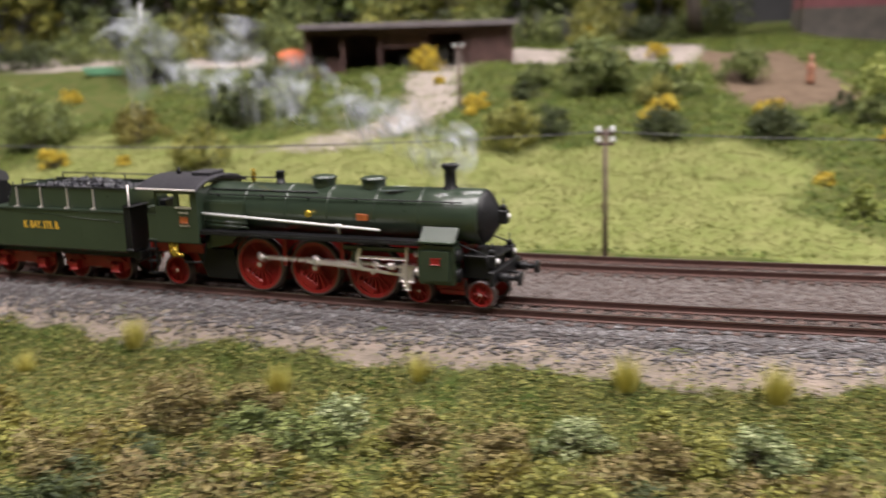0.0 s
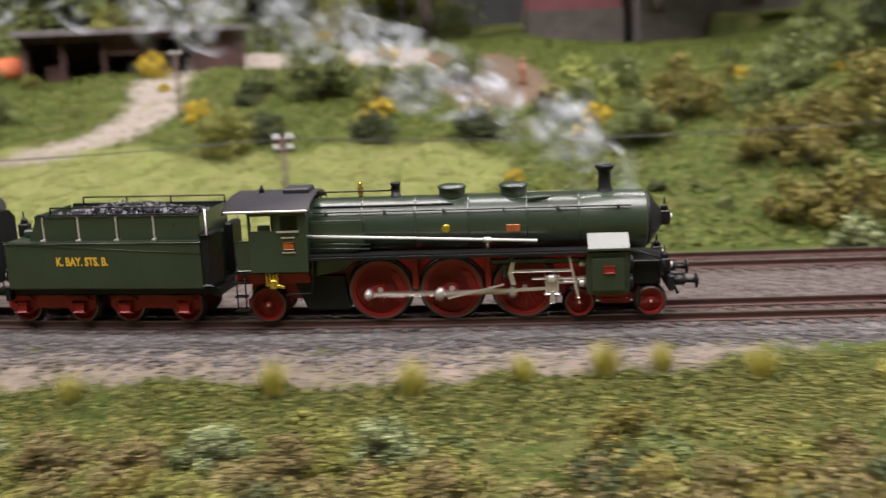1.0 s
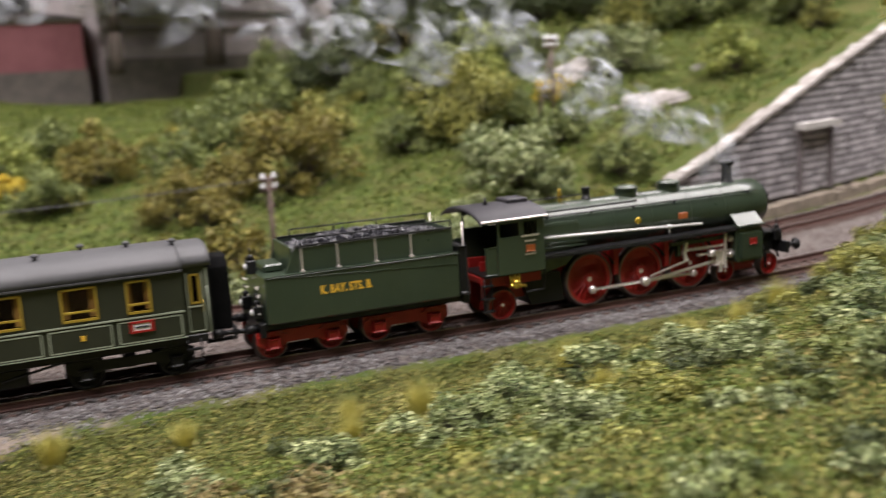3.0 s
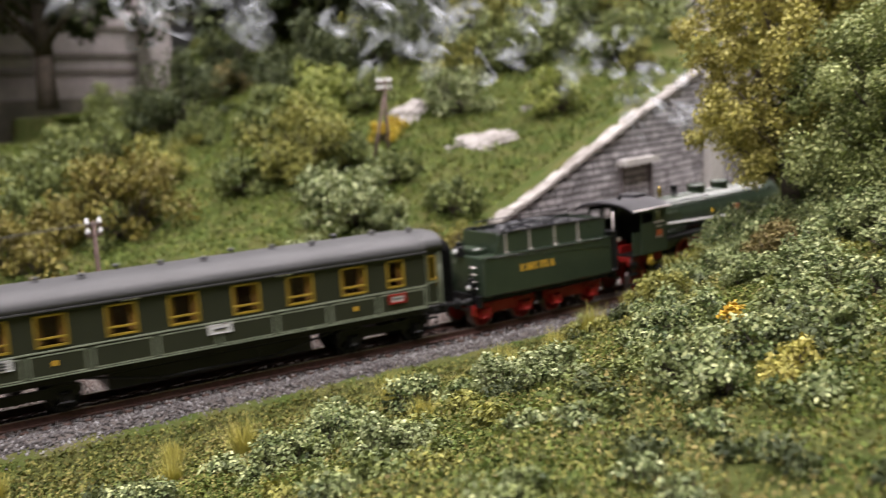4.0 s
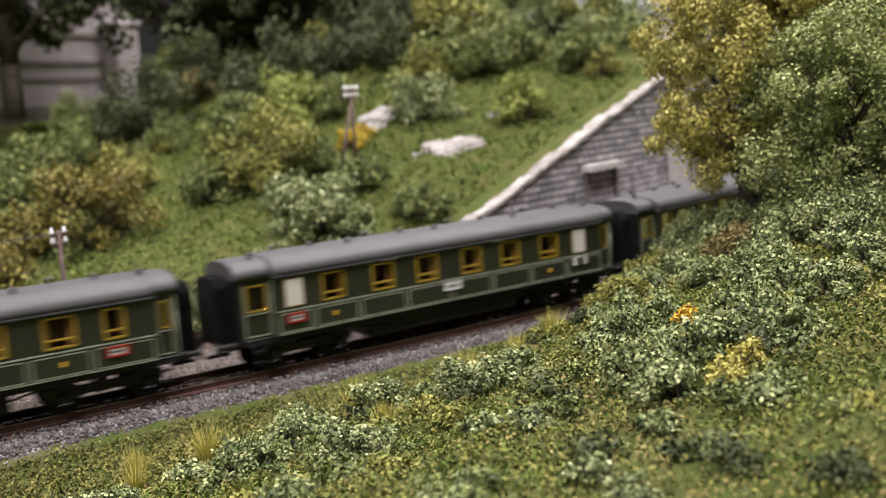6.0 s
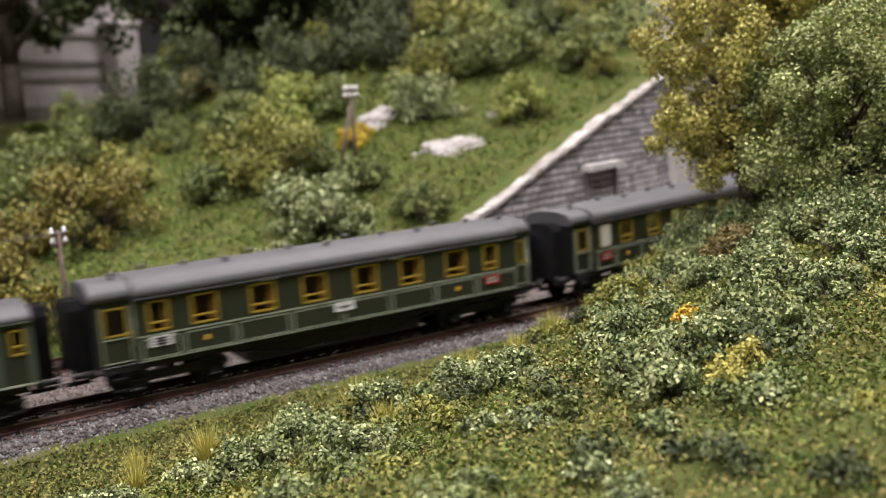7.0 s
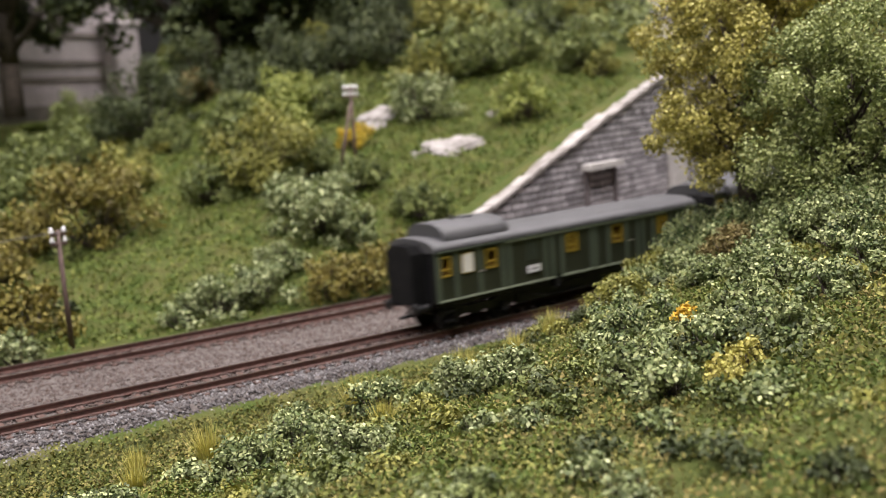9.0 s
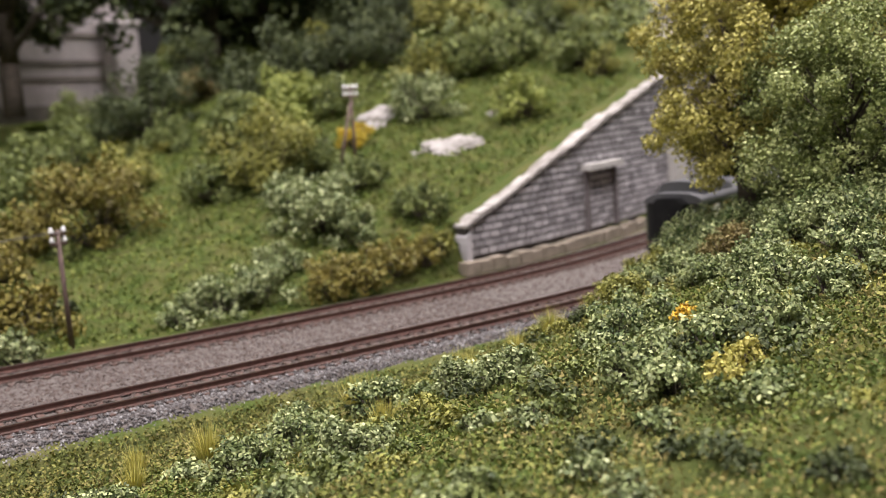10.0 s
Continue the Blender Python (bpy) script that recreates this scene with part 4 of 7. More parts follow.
def tender():
    """Origin at the middle of the tender."""
    tn = tagged(new("tender"), "dark green model tender with coal and red bogies", "tender")
    bm = add_box(bmesh.new(), (-0.0365, -0.0162, 0.0138), (0.0355, 0.0162, 0.0308), 0.0005)
    tank = part("tank", bm, M_GREEN, tn, "riveted dark green water tank")
    bm = bmesh.new()   # rivet columns
    for x in np.arange(-0.031, 0.034, 0.0088):
        for z in np.arange(0.0150, 0.0295, 0.0014):
            add_box(bm, (x - 0.00015, -0.01632, z - 0.00015), (x + 0.00015, -0.0161, z + 0.00015))
    tagged(part("rivet", bm, M_GREEN, tank), kind="stuff")
    for sd in (-1, 1):
        side_ = part("bunker_side", add_prism(bmesh.new(), [(-0.0285, 0.0308), (-0.0245, 0.0398), (0.0345, 0.0398), (0.0345, 0.0308)], sd * 0.0122, sd * 0.0130), M_GREEN, tn)
        for x in (-0.0225, -0.0095, 0.0045, 0.0180):
            bm = add_box(bmesh.new(), (x - 0.00025, sd * 0.0130, 0.0308), (x + 0.00025, sd * 0.0136, 0.0393), 0.0001)
            add_box(bm, (x - 0.0006, sd * 0.0130, 0.0306), (x + 0.0006, sd * 0.0150, 0.0314), 0.0001)
            part("stanchion", bm, M_STEEL, side_, "bright upright rib")
        part("bunker_rim", add_box(bmesh.new(), (-0.0245, sd * 0.0120, 0.0396), (0.0345, sd * 0.0133, 0.0402), 0.0001), M_BLACK, tn)
        part("tank_edge", add_box(bmesh.new(), (-0.0365, sd * 0.0158, 0.0306), (0.0355, sd * 0.0165, 0.0311), 0.0001), M_GREEN, tn)
        bm = add_rod(bmesh.new(), (-0.0200, sd * 0.0118, 0.0425), (0.0345, sd * 0.0118, 0.0425), 0.0003, 6)
        for x in (-0.020, -0.003, 0.014, 0.0345):
            add_rod(bm, (x, sd * 0.0118, 0.0398), (x, sd * 0.0118, 0.0426), 0.0003, 6)
        part("bunker_rail", bm, M_BLACK, tn)
        part("front_locker", add_box(bmesh.new(), (0.0352, sd * 0.0060, 0.0150), (0.0385, sd * 0.0160, 0.0330), 0.0006), M_BLACK, tn)
        part("hand_rail", add_rod(bmesh.new(), (0.0375, sd * 0.0155, 0.0170), (0.0375, sd * 0.0155, 0.0420), 0.0003, 6), M_STEEL, tn)
        part("pipe_line", add_rod(bmesh.new(), (-0.033, sd * 0.0163, 0.0302), (0.0345, sd * 0.0163, 0.0266), 0.00012, 5), M_GREEN, tn)
    part("bunker_back", add_box(bmesh.new(), (-0.0262, -0.0122, 0.0308), (-0.0252, 0.0122, 0.0398), 0.0002), M_GREEN, tn)
    part("bunker_front", add_box(bmesh.new(), (0.0337, -0.0122, 0.0308), (0.0345, 0.0122, 0.0398), 0.0002), M_GREEN, tn)
    part("water_hatch", add_box(bmesh.new(), (-0.0345, -0.0065, 0.0308), (-0.0275, 0.0065, 0.0336), 0.0006), M_GREEN, tn)
    rng = np.random.default_rng(9)
    bm = bmesh.new()
    for k in range(520):
        x, y = rng.uniform(-0.0245, 0.033), rng.uniform(-0.0115, 0.0115)
        z = 0.0372 + 0.0042 * math.exp(-((x - 0.004) / 0.02) ** 2) * (1 - (y / 0.0135) ** 2) + rng.uniform(-0.0006, 0.0004)
        r = rng.uniform(0.0006, 0.0013)
        vs = bmesh.ops.create_icosphere(bm, subdivisions=1, radius=r, matrix=pose(x, y, z, *rng.uniform(0, 360, 3)))["verts"]
        for v in vs:
            v.co += Vector(rng.normal(0, r * 0.2, 3))
    part("coal", bm, M_COAL, tn, "heap of glossy black coal")
    part("coal_floor", add_box(bmesh.new(), (-0.0252, -0.0121, 0.0340), (0.0338, 0.0121, 0.0372)), M_COAL, tn)
    lettering("K. BAY. STS. B.", 0.0042, tn, -0.0080, -0.01632, 0.0238, M_GOLD, 0.72)
    part("underframe", add_box(bmesh.new(), (-0.0375, -0.0125, 0.0110), (0.0385, 0.0125, 0.0138), 0.0003), M_BLACK, tn)
    part("end_beam", add_box(bmesh.new(), (-0.0390, -0.0150, 0.0092), (-0.0370, 0.0150, 0.0145), 0.0003), M_BLACK, tn)
    part("front_beam", add_box(bmesh.new(), (0.0370, -0.0140, 0.0105), (0.0400, 0.0140, 0.0140), 0.0003), M_BLACK, tn)
    buffer_pair(tn, -0.0390, 0.0120, -1)
    for y in (-0.0095, 0.0095):
        lantern(tn, -0.0385, y, 0.0152, -1)
    lantern(tn, -0.0375, 0.0, 0.0300, -1)
    for sd in (-1, 1):
        bm = bmesh.new()
        for z in (0.0175, 0.0205, 0.0235, 0.0265):
            add_rod(bm, (-0.0372, sd * 0.0085, z), (-0.0384, sd * 0.0085, z), 0.0003, 5)
            add_rod(bm, (-0.0384, sd * 0.0085, z), (-0.0384, sd * 0.0125, z), 0.0003, 5)
        part("end_rungs", bm, M_STEEL, tn)
    rolling = []
    for cx in (-0.0238, 0.0150):
        bogie = part("bogie", add_box(bmesh.new(), (cx - 0.0030, -0.0090, 0.0060), (cx + 0.0030, 0.0090, 0.0105), 0.0004), M_RED, tn, "red tender bogie")
        for sd in (-1, 1):
            bm = bmesh.new()
            add_prism(bm, [(cx - 0.0165, 0.0062), (cx - 0.0165, 0.0105), (cx + 0.0165, 0.0105), (cx + 0.0165, 0.0062), (cx + 0.0140, 0.0045), (cx + 0.0075, 0.0045), (cx + 0.0055, 0.0058), (cx - 0.0055, 0.0058), (cx - 0.0075, 0.0045), (cx - 0.0140, 0.0045)], sd * 0.0104, sd * 0.0114)
            bmesh.ops.recalc_face_normals(bm, faces=bm.faces)
            part("bogie_side", bm, M_RED, bogie)
            for ax in (-0.0108, 0.0108):
                bm = add_box(bmesh.new(), (cx + ax - 0.0021, sd * 0.0112, 0.0045), (cx + ax + 0.0021, sd * 0.0130, 0.0080), 0.0006)
                part("axle_box", bm, M_RED, bogie)
                bm = bmesh.new()
                for k in range(4):
                    add_box(bm, (cx + ax - 0.0050 + 0.0008 * k, sd * 0.0114, 0.0087 + 0.0005 * k), (cx + ax + 0.0050 - 0.0008 * k, sd * 0.0124, 0.0091 + 0.0005 * k))
                part("leaf_spring", bm, M_RED, bogie)
        for ax in (-0.0108, 0.0108):
            rolling.append((wheel("tender_wheel", tn, 0.0057, 10), cx + ax, 0.0057))
    return tn, rolling


# ---- coaches ----
M_COACH = material("bottle_green_coach", (0.031, 0.035, 0.022), (0.026, 0.030, 0.019), 0.42, scale=60, fine=0.08)
M_COACH2 = material("grey_green_batten", (0.085, 0.105, 0.075), (0.070, 0.09, 0.065), 0.45, scale=80, fine=0.1)
M_LINING = material("pale_green_lining", (0.33, 0.37, 0.28), (0.26, 0.30, 0.22), 0.5, scale=120, fine=0.1)
M_FRAME = material("yellow_window_frame", (0.40, 0.275, 0.032), (0.33, 0.23, 0.03), 0.45, scale=200, fine=0.08)
M_INSIDE = material("brown_compartment", (0.10, 0.045, 0.025), (0.055, 0.03, 0.02), 0.7, scale=110)
M_CURTAIN = material("ochre_curtain", (0.38, 0.22, 0.05), (0.3, 0.15, 0.04), 0.8, scale=200)
# blind white that carries the bright window glare in its colour
M_GLARE_BLIND = material("white_glare_blind", (0.82, 0.80, 0.74), (0.75, 0.73, 0.67), 0.8, scale=150)
M_BOARD = material("white_board", (0.85, 0.85, 0.87), (0.78, 0.78, 0.8), 0.5, scale=150, fine=0.05)
M_BAR = material("dark_print", (0.06, 0.06, 0.07), None, 0.6, scale=150)
M_BELLOWS = material("black_bellows", (0.008, 0.008, 0.009), (0.013, 0.013, 0.013), 0.8, scale=200, spec=0.15)
M_GREYROOF = material("grey_coach_roof", (0.075, 0.075, 0.08), (0.06, 0.06, 0.064), 0.55, scale=40, fine=0.12)
FLOOR, EAVE, RIDGE, HALF = 0.0140, 0.0365, 0.0440, 0.0160


def arched_roof(parent, x0, x1, low, high, half, mat_, name="roof", label=""):
    bm = bmesh.new()
    n = 16
    rings = []
    for x, k in ((x0, 0.97), (x0 + 0.0015, 1.0), (x1 - 0.0015, 1.0), (x1, 0.97)):
        ring = []
        for i in range(n + 1):
            a = math.pi * i / n
            flat = math.copysign(abs(math.cos(a)) ** 0.75, math.cos(a))
            ring.append(bm.verts.new((x, -half * flat * (k * 0.5 + 0.5), low + (high - low) * math.sin(a) ** 0.75 * k)))
        rings.append(ring)
    for a, b in zip(rings, rings[1:]):
        for i in range(n):
            bm.faces.new((a[i], a[i + 1], b[i + 1], b[i])).smooth = True
    bm.faces.new(rings[0][::-1]), bm.faces.new(rings[-1])
    for a, b in zip(rings, rings[1:]):
        bm.faces.new((a[0], b[0], b[-1], a[-1]))
    bmesh.ops.recalc_face_normals(bm, faces=bm.faces)
    return part(name, bm, mat_, parent, label)


def window(parent, x0, x1, z0, z1, sd, glare_blind=False, bars=False):
    y = sd * HALF
    t = 0.00075
    fr = bmesh.new()
    for a, b in (((x0, z0), (x1, z0 + t)), ((x0, z1 - t), (x1, z1)), ((x0, z0), (x0 + t, z1)), ((x1 - t, z0), (x1, z1)), ((x0, z0 + 0.0028), (x1, z0 + 0.0034))):
        add_box(fr, (a[0], y - sd * 0.0004, a[1]), (b[0], y + sd * 0.0004, b[1]))
    win = part("window_frame", fr, M_FRAME, parent, "yellow window frame")
    if bars:
        bm = bmesh.new()
        for k in range(1, 6):
            z = z0 + (z1 - z0) * k / 6
            add_box(bm, (x0 + t, y, z - 0.0002), (x1 - t, y + sd * 0.0003, z + 0.0002))
        part("window_bars", bm, M_FRAME, win)
    pane = part("pane", add_box(bmesh.new(), (x0 + t * 0.6, y - sd * 0.0010, z0 + t * 0.6), (x1 - t * 0.6, y - sd * 0.0007, z1 - t * 0.6)), M_GLASS, win)
    pane.visible_shadow = False
    if glare_blind:
        # white sheet over pane and frame stands in for glare on the window
        part("glare_blind", add_box(bmesh.new(), (x0 + 0.0004, y - sd * 0.0005, z0 + 0.0004), (x1 - 0.0004, y + sd * 0.0005, z1 - 0.0004)), M_GLARE_BLIND, win, "white blind sheet with window glare put into its colour")
    else:
        bm = add_box(bmesh.new(), (x0 + t, y - sd * 0.0022, z0 + t), (x0 + t + (x1 - x0) * 0.16, y - sd * 0.0018, z1 - t))
        add_box(bm, (x1 - t - (x1 - x0) * 0.16, y - sd * 0.0022, z0 + t), (x1 - t, y - sd * 0.0018, z1 - t))
        part("curtain", bm, M_CURTAIN, win)


def board(parent, x, z, w, h, sd, red=False, lines=1):
    y = sd * HALF
    b = part("destination_board", add_box(bmesh.new(), (x - w / 2, y + sd * 0.0002, z - h / 2), (x + w / 2, y + sd * 0.0007, z + h / 2), 0.0001), M_BOARD, parent, "white destination board with dark print")
    if red:
        bm = bmesh.new()
        for a, c in (((-w / 2 - 0.0004, -h / 2 - 0.0004), (w / 2 + 0.0004, -h / 2 + 0.0003)), ((-w / 2 - 0.0004, h / 2 - 0.0003), (w / 2 + 0.0004, h / 2 + 0.0004)), ((-w / 2 - 0.0004, -h / 2), (-w / 2 + 0.0008, h / 2)), ((w / 2 - 0.0008, -h / 2), (w / 2 + 0.0004, h / 2))):
            add_box(bm, (x + a[0], y + sd * 0.0004, z + a[1]), (x + c[0], y + sd * 0.0009, z + c[1]))
        part("board_border", bm, M_RED, b)
    for k in range(lines):
        zz = z + (k - (lines - 1) / 2) * h / (lines + 0.6)
        part("print_bar", add_box(bmesh.new(), (x - w * 0.3, y + sd * 0.0006, zz - h * 0.09), (x + w * 0.3, y + sd * 0.0009, zz + h * 0.09)), M_BAR, b)


def bogie(parent, cx):
    bg = part("bogie", add_box(bmesh.new(), (cx - 0.0020, -0.0080, 0.0050), (cx + 0.0020, 0.0080, 0.0110), 0.0004), M_BLACK, parent, "black coach bogie")
    for sd in (-1, 1):
        bm = add_prism(bmesh.new(), [(cx - 0.0205, 0.0070), (cx - 0.0205, 0.0095), (cx + 0.0205, 0.0095), (cx + 0.0205, 0.0070), (cx + 0.0150, 0.0050), (cx + 0.0080, 0.0062), (cx - 0.0080, 0.0062), (cx - 0.0150, 0.0050)], sd * 0.0108, sd * 0.0118)
        bmesh.ops.recalc_face_normals(bm, faces=bm.faces)
        part("bogie_side", bm, M_BLACK, bg)
        for ax in (-0.0143, 0.0143):
            part("axle_box", add_box(bmesh.new(), (cx + ax - 0.0017, sd * 0.0116, 0.0042), (cx + ax + 0.0017, sd * 0.0132, 0.0074), 0.0005), M_BLACK, bg)
            bm = bmesh.new()
            for k in range(3):
                add_box(bm, (cx + ax - 0.0055 + 0.001 * k, sd * 0.0118, 0.0098 + 0.0005 * k), (cx + ax + 0.0055 - 0.001 * k, sd * 0.0127, 0.0102 + 0.0005 * k))
            part("leaf_spring", bm, M_BLACK, bg)
    return [(wheel("coach_wheel", parent, 0.0056, 9, 0.0, -0.0086, M_BLACK, M_BLACK), cx + ax, 0.0056) for ax in (-0.0143, 0.0143)]


def carriage_base(name, label, half):
    c = tagged(new(name), label, "coach", "train of coaches")
    part("underframe", add_box(bmesh.new(), (-half + 0.002, -0.0140, 0.0112), (half - 0.002, 0.0140, FLOOR), 0.0003), M_BLACK, c)
    for sd in (-1, 1):
        bends = [(-half * 0.5, sd * 0.0125, 0.0112), (-half * 0.22, sd * 0.0125, 0.0062), (half * 0.22, sd * 0.0125, 0.0062), (half * 0.5, sd * 0.0125, 0.0112)]
        for p, q in zip(bends, bends[1:]):
            part("truss_rod", add_rod(bmesh.new(), p, q, 0.0005, 6), M_BLACK, c)
    # equipment boxes, enlarged in black to stand in for shade below the floor
    for x, w in ((-half * 0.22, 0.011), (half * 0.06, 0.010), (half * 0.30, 0.008)):
        part("equipment_shade_box", add_box(bmesh.new(), (x - w * 1.7, -0.0125, 0.0048), (x + w, 0.0115, 0.0112), 0.0006), M_BLACK, c)
    for way in (-1, 1):
        buffer_pair(c, way * (half - 0.0005), 0.0120, way)
        bm = bmesh.new()
        rows = []
        for k in range(15):
            x, g = way * (half - 0.0005 + k * 0.00055), (0.0008 if k % 2 else 0.0)
            rows.append([bm.verts.new((x, y, z)) for y, z in ((-0.0088 + g, 0.0130), (0.0088 - g, 0.0130), (0.0088 - g, 0.0352 - g), (0.0055 - g, 0.0382 - g), (-0.0055 + g, 0.0382 - g), (-0.0088 + g, 0.0352 - g))])
        for a, b in zip(rows, rows[1:]):
            for i in range(6):
                bm.faces.new((a[i], a[(i + 1) % 6], b[(i + 1) % 6], b[i]))
        bm.faces.new(rows[-1])
        bmesh.ops.recalc_face_normals(bm, faces=bm.faces)
        part("gangway_bellows", bm, M_BELLOWS, c, "black folded gangway bellows")
        bm = add_rod(bmesh.new(), (way * (half - 0.001), 0, 0.0075), (way * (half + 0.0085), 0, 0.0075), 0.0009, 6)
        part("coupling", bm, M_BLACK, c)
        for sd in (-1, 1):
            bm = add_box(bmesh.new(), (way * (half - 0.0095), sd * 0.0135, 0.0050), (way * (half - 0.0045), sd * 0.0155, 0.0056))
            add_box(bm, (way * (half - 0.0095), sd * 0.0135, 0.0090), (way * (half - 0.0045), sd * 0.0155, 0.0096))
            add_rod(bm, (way * (half - 0.0092), sd * 0.0140, 0.005), (way * (half - 0.0092), sd * 0.0140, 0.0125), 0.0003, 5)
            add_rod(bm, (way * (half - 0.0048), sd * 0.0140, 0.005), (way * (half - 0.0048), sd * 0.0140, 0.0125), 0.0003, 5)
            part("footstep", bm, M_BLACK, c)
    return c


def passenger_coach(glare_blinds=(), label="", red_board=7, half=0.0955):
    c = carriage_base("passenger_coach", label, half)
    wins = [(-0.0772, -0.0693), (-0.0615, -0.0510), (-0.0389, -0.0281), (-0.0176, -0.0065), (0.0054, 0.0162), (0.0264, 0.0373), (0.0484, 0.0595), (0.0682, 0.0761)]
    wz0, wz1, x0, x1 = 0.0243, 0.0353, -half + 0.0145, half - 0.0095
    part("inside", add_box(bmesh.new(), (-half + 0.004, -0.0085, FLOOR), (half - 0.004, 0.0085, 0.0368)), M_INSIDE, c, "brown wooden compartments")
    for sd in (-1, 1):
        y0, y1 = sd * (HALF - 0.0008), sd * HALF
        bm = add_box(bmesh.new(), (x0, y0, FLOOR), (x1, y1, wz0))
        add_box(bm, (x0, y0, wz1), (x1, y1, EAVE + 0.0008))
        edges = [x0] + [e for w in wins for e in w] + [x1]
        for a, b in zip(edges[::2], edges[1::2]):
            add_box(bm, (a, y0, wz0), (b, y1, wz1))
        side_ = part("side_wall", bm, M_COACH, c)
        # lining round the lower panels and along the waist
        gaps = [x0] + [(a[1] + b[0]) / 2 for a, b in zip(wins, wins[1:])] + [x1]
        for a, b in zip(gaps, gaps[1:]):
            pan = part("panel", add_box(bmesh.new(), (a + 0.0010, y1, 0.0150), (b - 0.0010, y1 + sd * 0.0003, 0.0218), 0.0001), M_COACH, side_)
            bm = bmesh.new()
            for p, q in (((a + 0.0009, 0.0148), (b - 0.0009, 0.0152)), ((a + 0.0009, 0.0217), (b - 0.0009, 0.0221)), ((a + 0.0009, 0.0148), (a + 0.0014, 0.0221)), ((b - 0.0014, 0.0148), (b - 0.0009, 0.0221))):
                add_box(bm, (p[0], y1, p[1]), (q[0], y1 + sd * 0.0004, q[1]))
            part("lining", bm, M_LINING, pan, "pale green lining")
        bm = add_box(bmesh.new(), (x0, y1, 0.0228), (x1, y1 + sd * 0.0005, 0.0233))
        add_box(bm, (x0, y1, 0.0141), (x1, y1 + sd * 0.0005, 0.0144))
        part("waist_rail", bm, M_LINING, side_)
        for k, (a, b) in enumerate(wins):
            window(side_, a, b, wz0, wz1, sd, k in glare_blinds)
        bm = bmesh.new()
        for x in (-0.030, 0.026):
            add_box(bm, (x - 0.003, y1, 0.0358), (x + 0.003, y1 + sd * 0.0005, 0.0366))
        part("small_sign", bm, M_BOARD, side_)
        board(side_, (wins[red_board][0] + wins[red_board][1]) / 2, 0.0200, 0.0070, 0.0030, sd, red_board == 7 or red_board == 0)
        board(side_, (wins[0 if red_board else 7][0] + wins[0 if red_board else 7][1]) / 2, 0.0207, 0.0078, 0.0036, sd, False, 3)
        board(side_, 0.0, 0.0206, 0.0085, 0.0034, sd)
        for x in (-0.0563, 0.0540):
            part("class_number", add_box(bmesh.new(), (x - 0.0007, y1 + sd * 0.0002, 0.0180), (x + 0.0007, y1 + sd * 0.0006, 0.0197)), M_GOLD, side_)
        # recessed end doors
        for way in (-1, 1):
            xa, xb = (x1, half - 0.0008) if way > 0 else (-half + 0.0008, x0)
            yy0, yy1 = sd * (HALF - 0.0034), sd * (HALF - 0.0026)
            da, db = xa + 0.0016, xb - 0.0016
            bm = add_box(bmesh.new(), (xa, yy0, FLOOR), (xb, yy1, 0.0243))
            add_box(bm, (xa, yy0, 0.0345), (xb, yy1, EAVE + 0.0008))
            add_box(bm, (xa, yy0, 0.0243), (da + 0.0010, yy1, 0.0345)), add_box(bm, (db - 0.0010, yy0, 0.0243), (xb, yy1, 0.0345))
            end = part("end_door", bm, M_COACH, c)
            bm = bmesh.new()
            for p, q in (((da, 0.0150), (da + 0.0004, 0.0352)), ((db - 0.0004, 0.0150), (db, 0.0352)), ((da, 0.0232), (db, 0.0237)), ((da, 0.0148), (db, 0.0152)), ((xb - 0.0006, 0.0142), (xb, 0.036))):
                add_box(bm, (p[0], yy1, p[1]), (q[0], yy1 + sd * 0.0004, q[1]))
            part("door_lining", bm, M_LINING, end)
            bm = bmesh.new()
            for p, q in (((da + 0.0010, 0.0243), (da + 0.0017, 0.0345)), ((db - 0.0017, 0.0243), (db - 0.0010, 0.0345)), ((da + 0.0010, 0.0243), (db - 0.0010, 0.0250)), ((da + 0.0010, 0.0338), (db - 0.0010, 0.0345))):
                add_box(bm, (p[0], yy1, p[1]), (q[0], yy1 + sd * 0.0004, q[1]))
            part("door_window", bm, M_FRAME, end)
            part("door_pane", add_box(bmesh.new(), (da + 0.0010, yy0, 0.0243), (db - 0.0010, yy0 + sd * 0.0003, 0.0345)), M_GLASS, end).visible_shadow = False
            part("door_handle", add_rod(bmesh.new(), (db - 0.0006, yy1 + sd * 0.0005, 0.0215), (db - 0.0006, yy1 + sd * 0.0005, 0.0255), 0.0002, 5), M_BRASS, end)
            part("grab_rail", add_rod(bmesh.new(), (xb - 0.0004, sd * (HALF - 0.0022), 0.0150), (xb - 0.0004, sd * (HALF - 0.0022), 0.0300), 0.0002, 5), M_LINING, end)
    for way in (-1, 1):
        part("end_wall", add_box(bmesh.new(), (way * (half - 0.0012), -0.0134, FLOOR), (way * half, 0.0134, EAVE + 0.0008)), M_BLACK, c)
    roof = arched_roof(c, x0 - 0.0004, x1 + 0.0004, EAVE, RIDGE, HALF + 0.0008, M_GREYROOF, "roof", "grey arched coach roof")
    arched_roof(c, -half - 0.0006, half + 0.0006, EAVE + 0.0004, RIDGE - 0.0004, HALF - 0.0016, M_GREYROOF, "roof_end")
    for sd in (-1, 1):
        part("roof_seam", add_rod(bmesh.new(), (x0, sd * 0.0112, 0.04225), (x1, sd * 0.0112, 0.04225), 0.0003, 5), M_GREYROOF, roof)
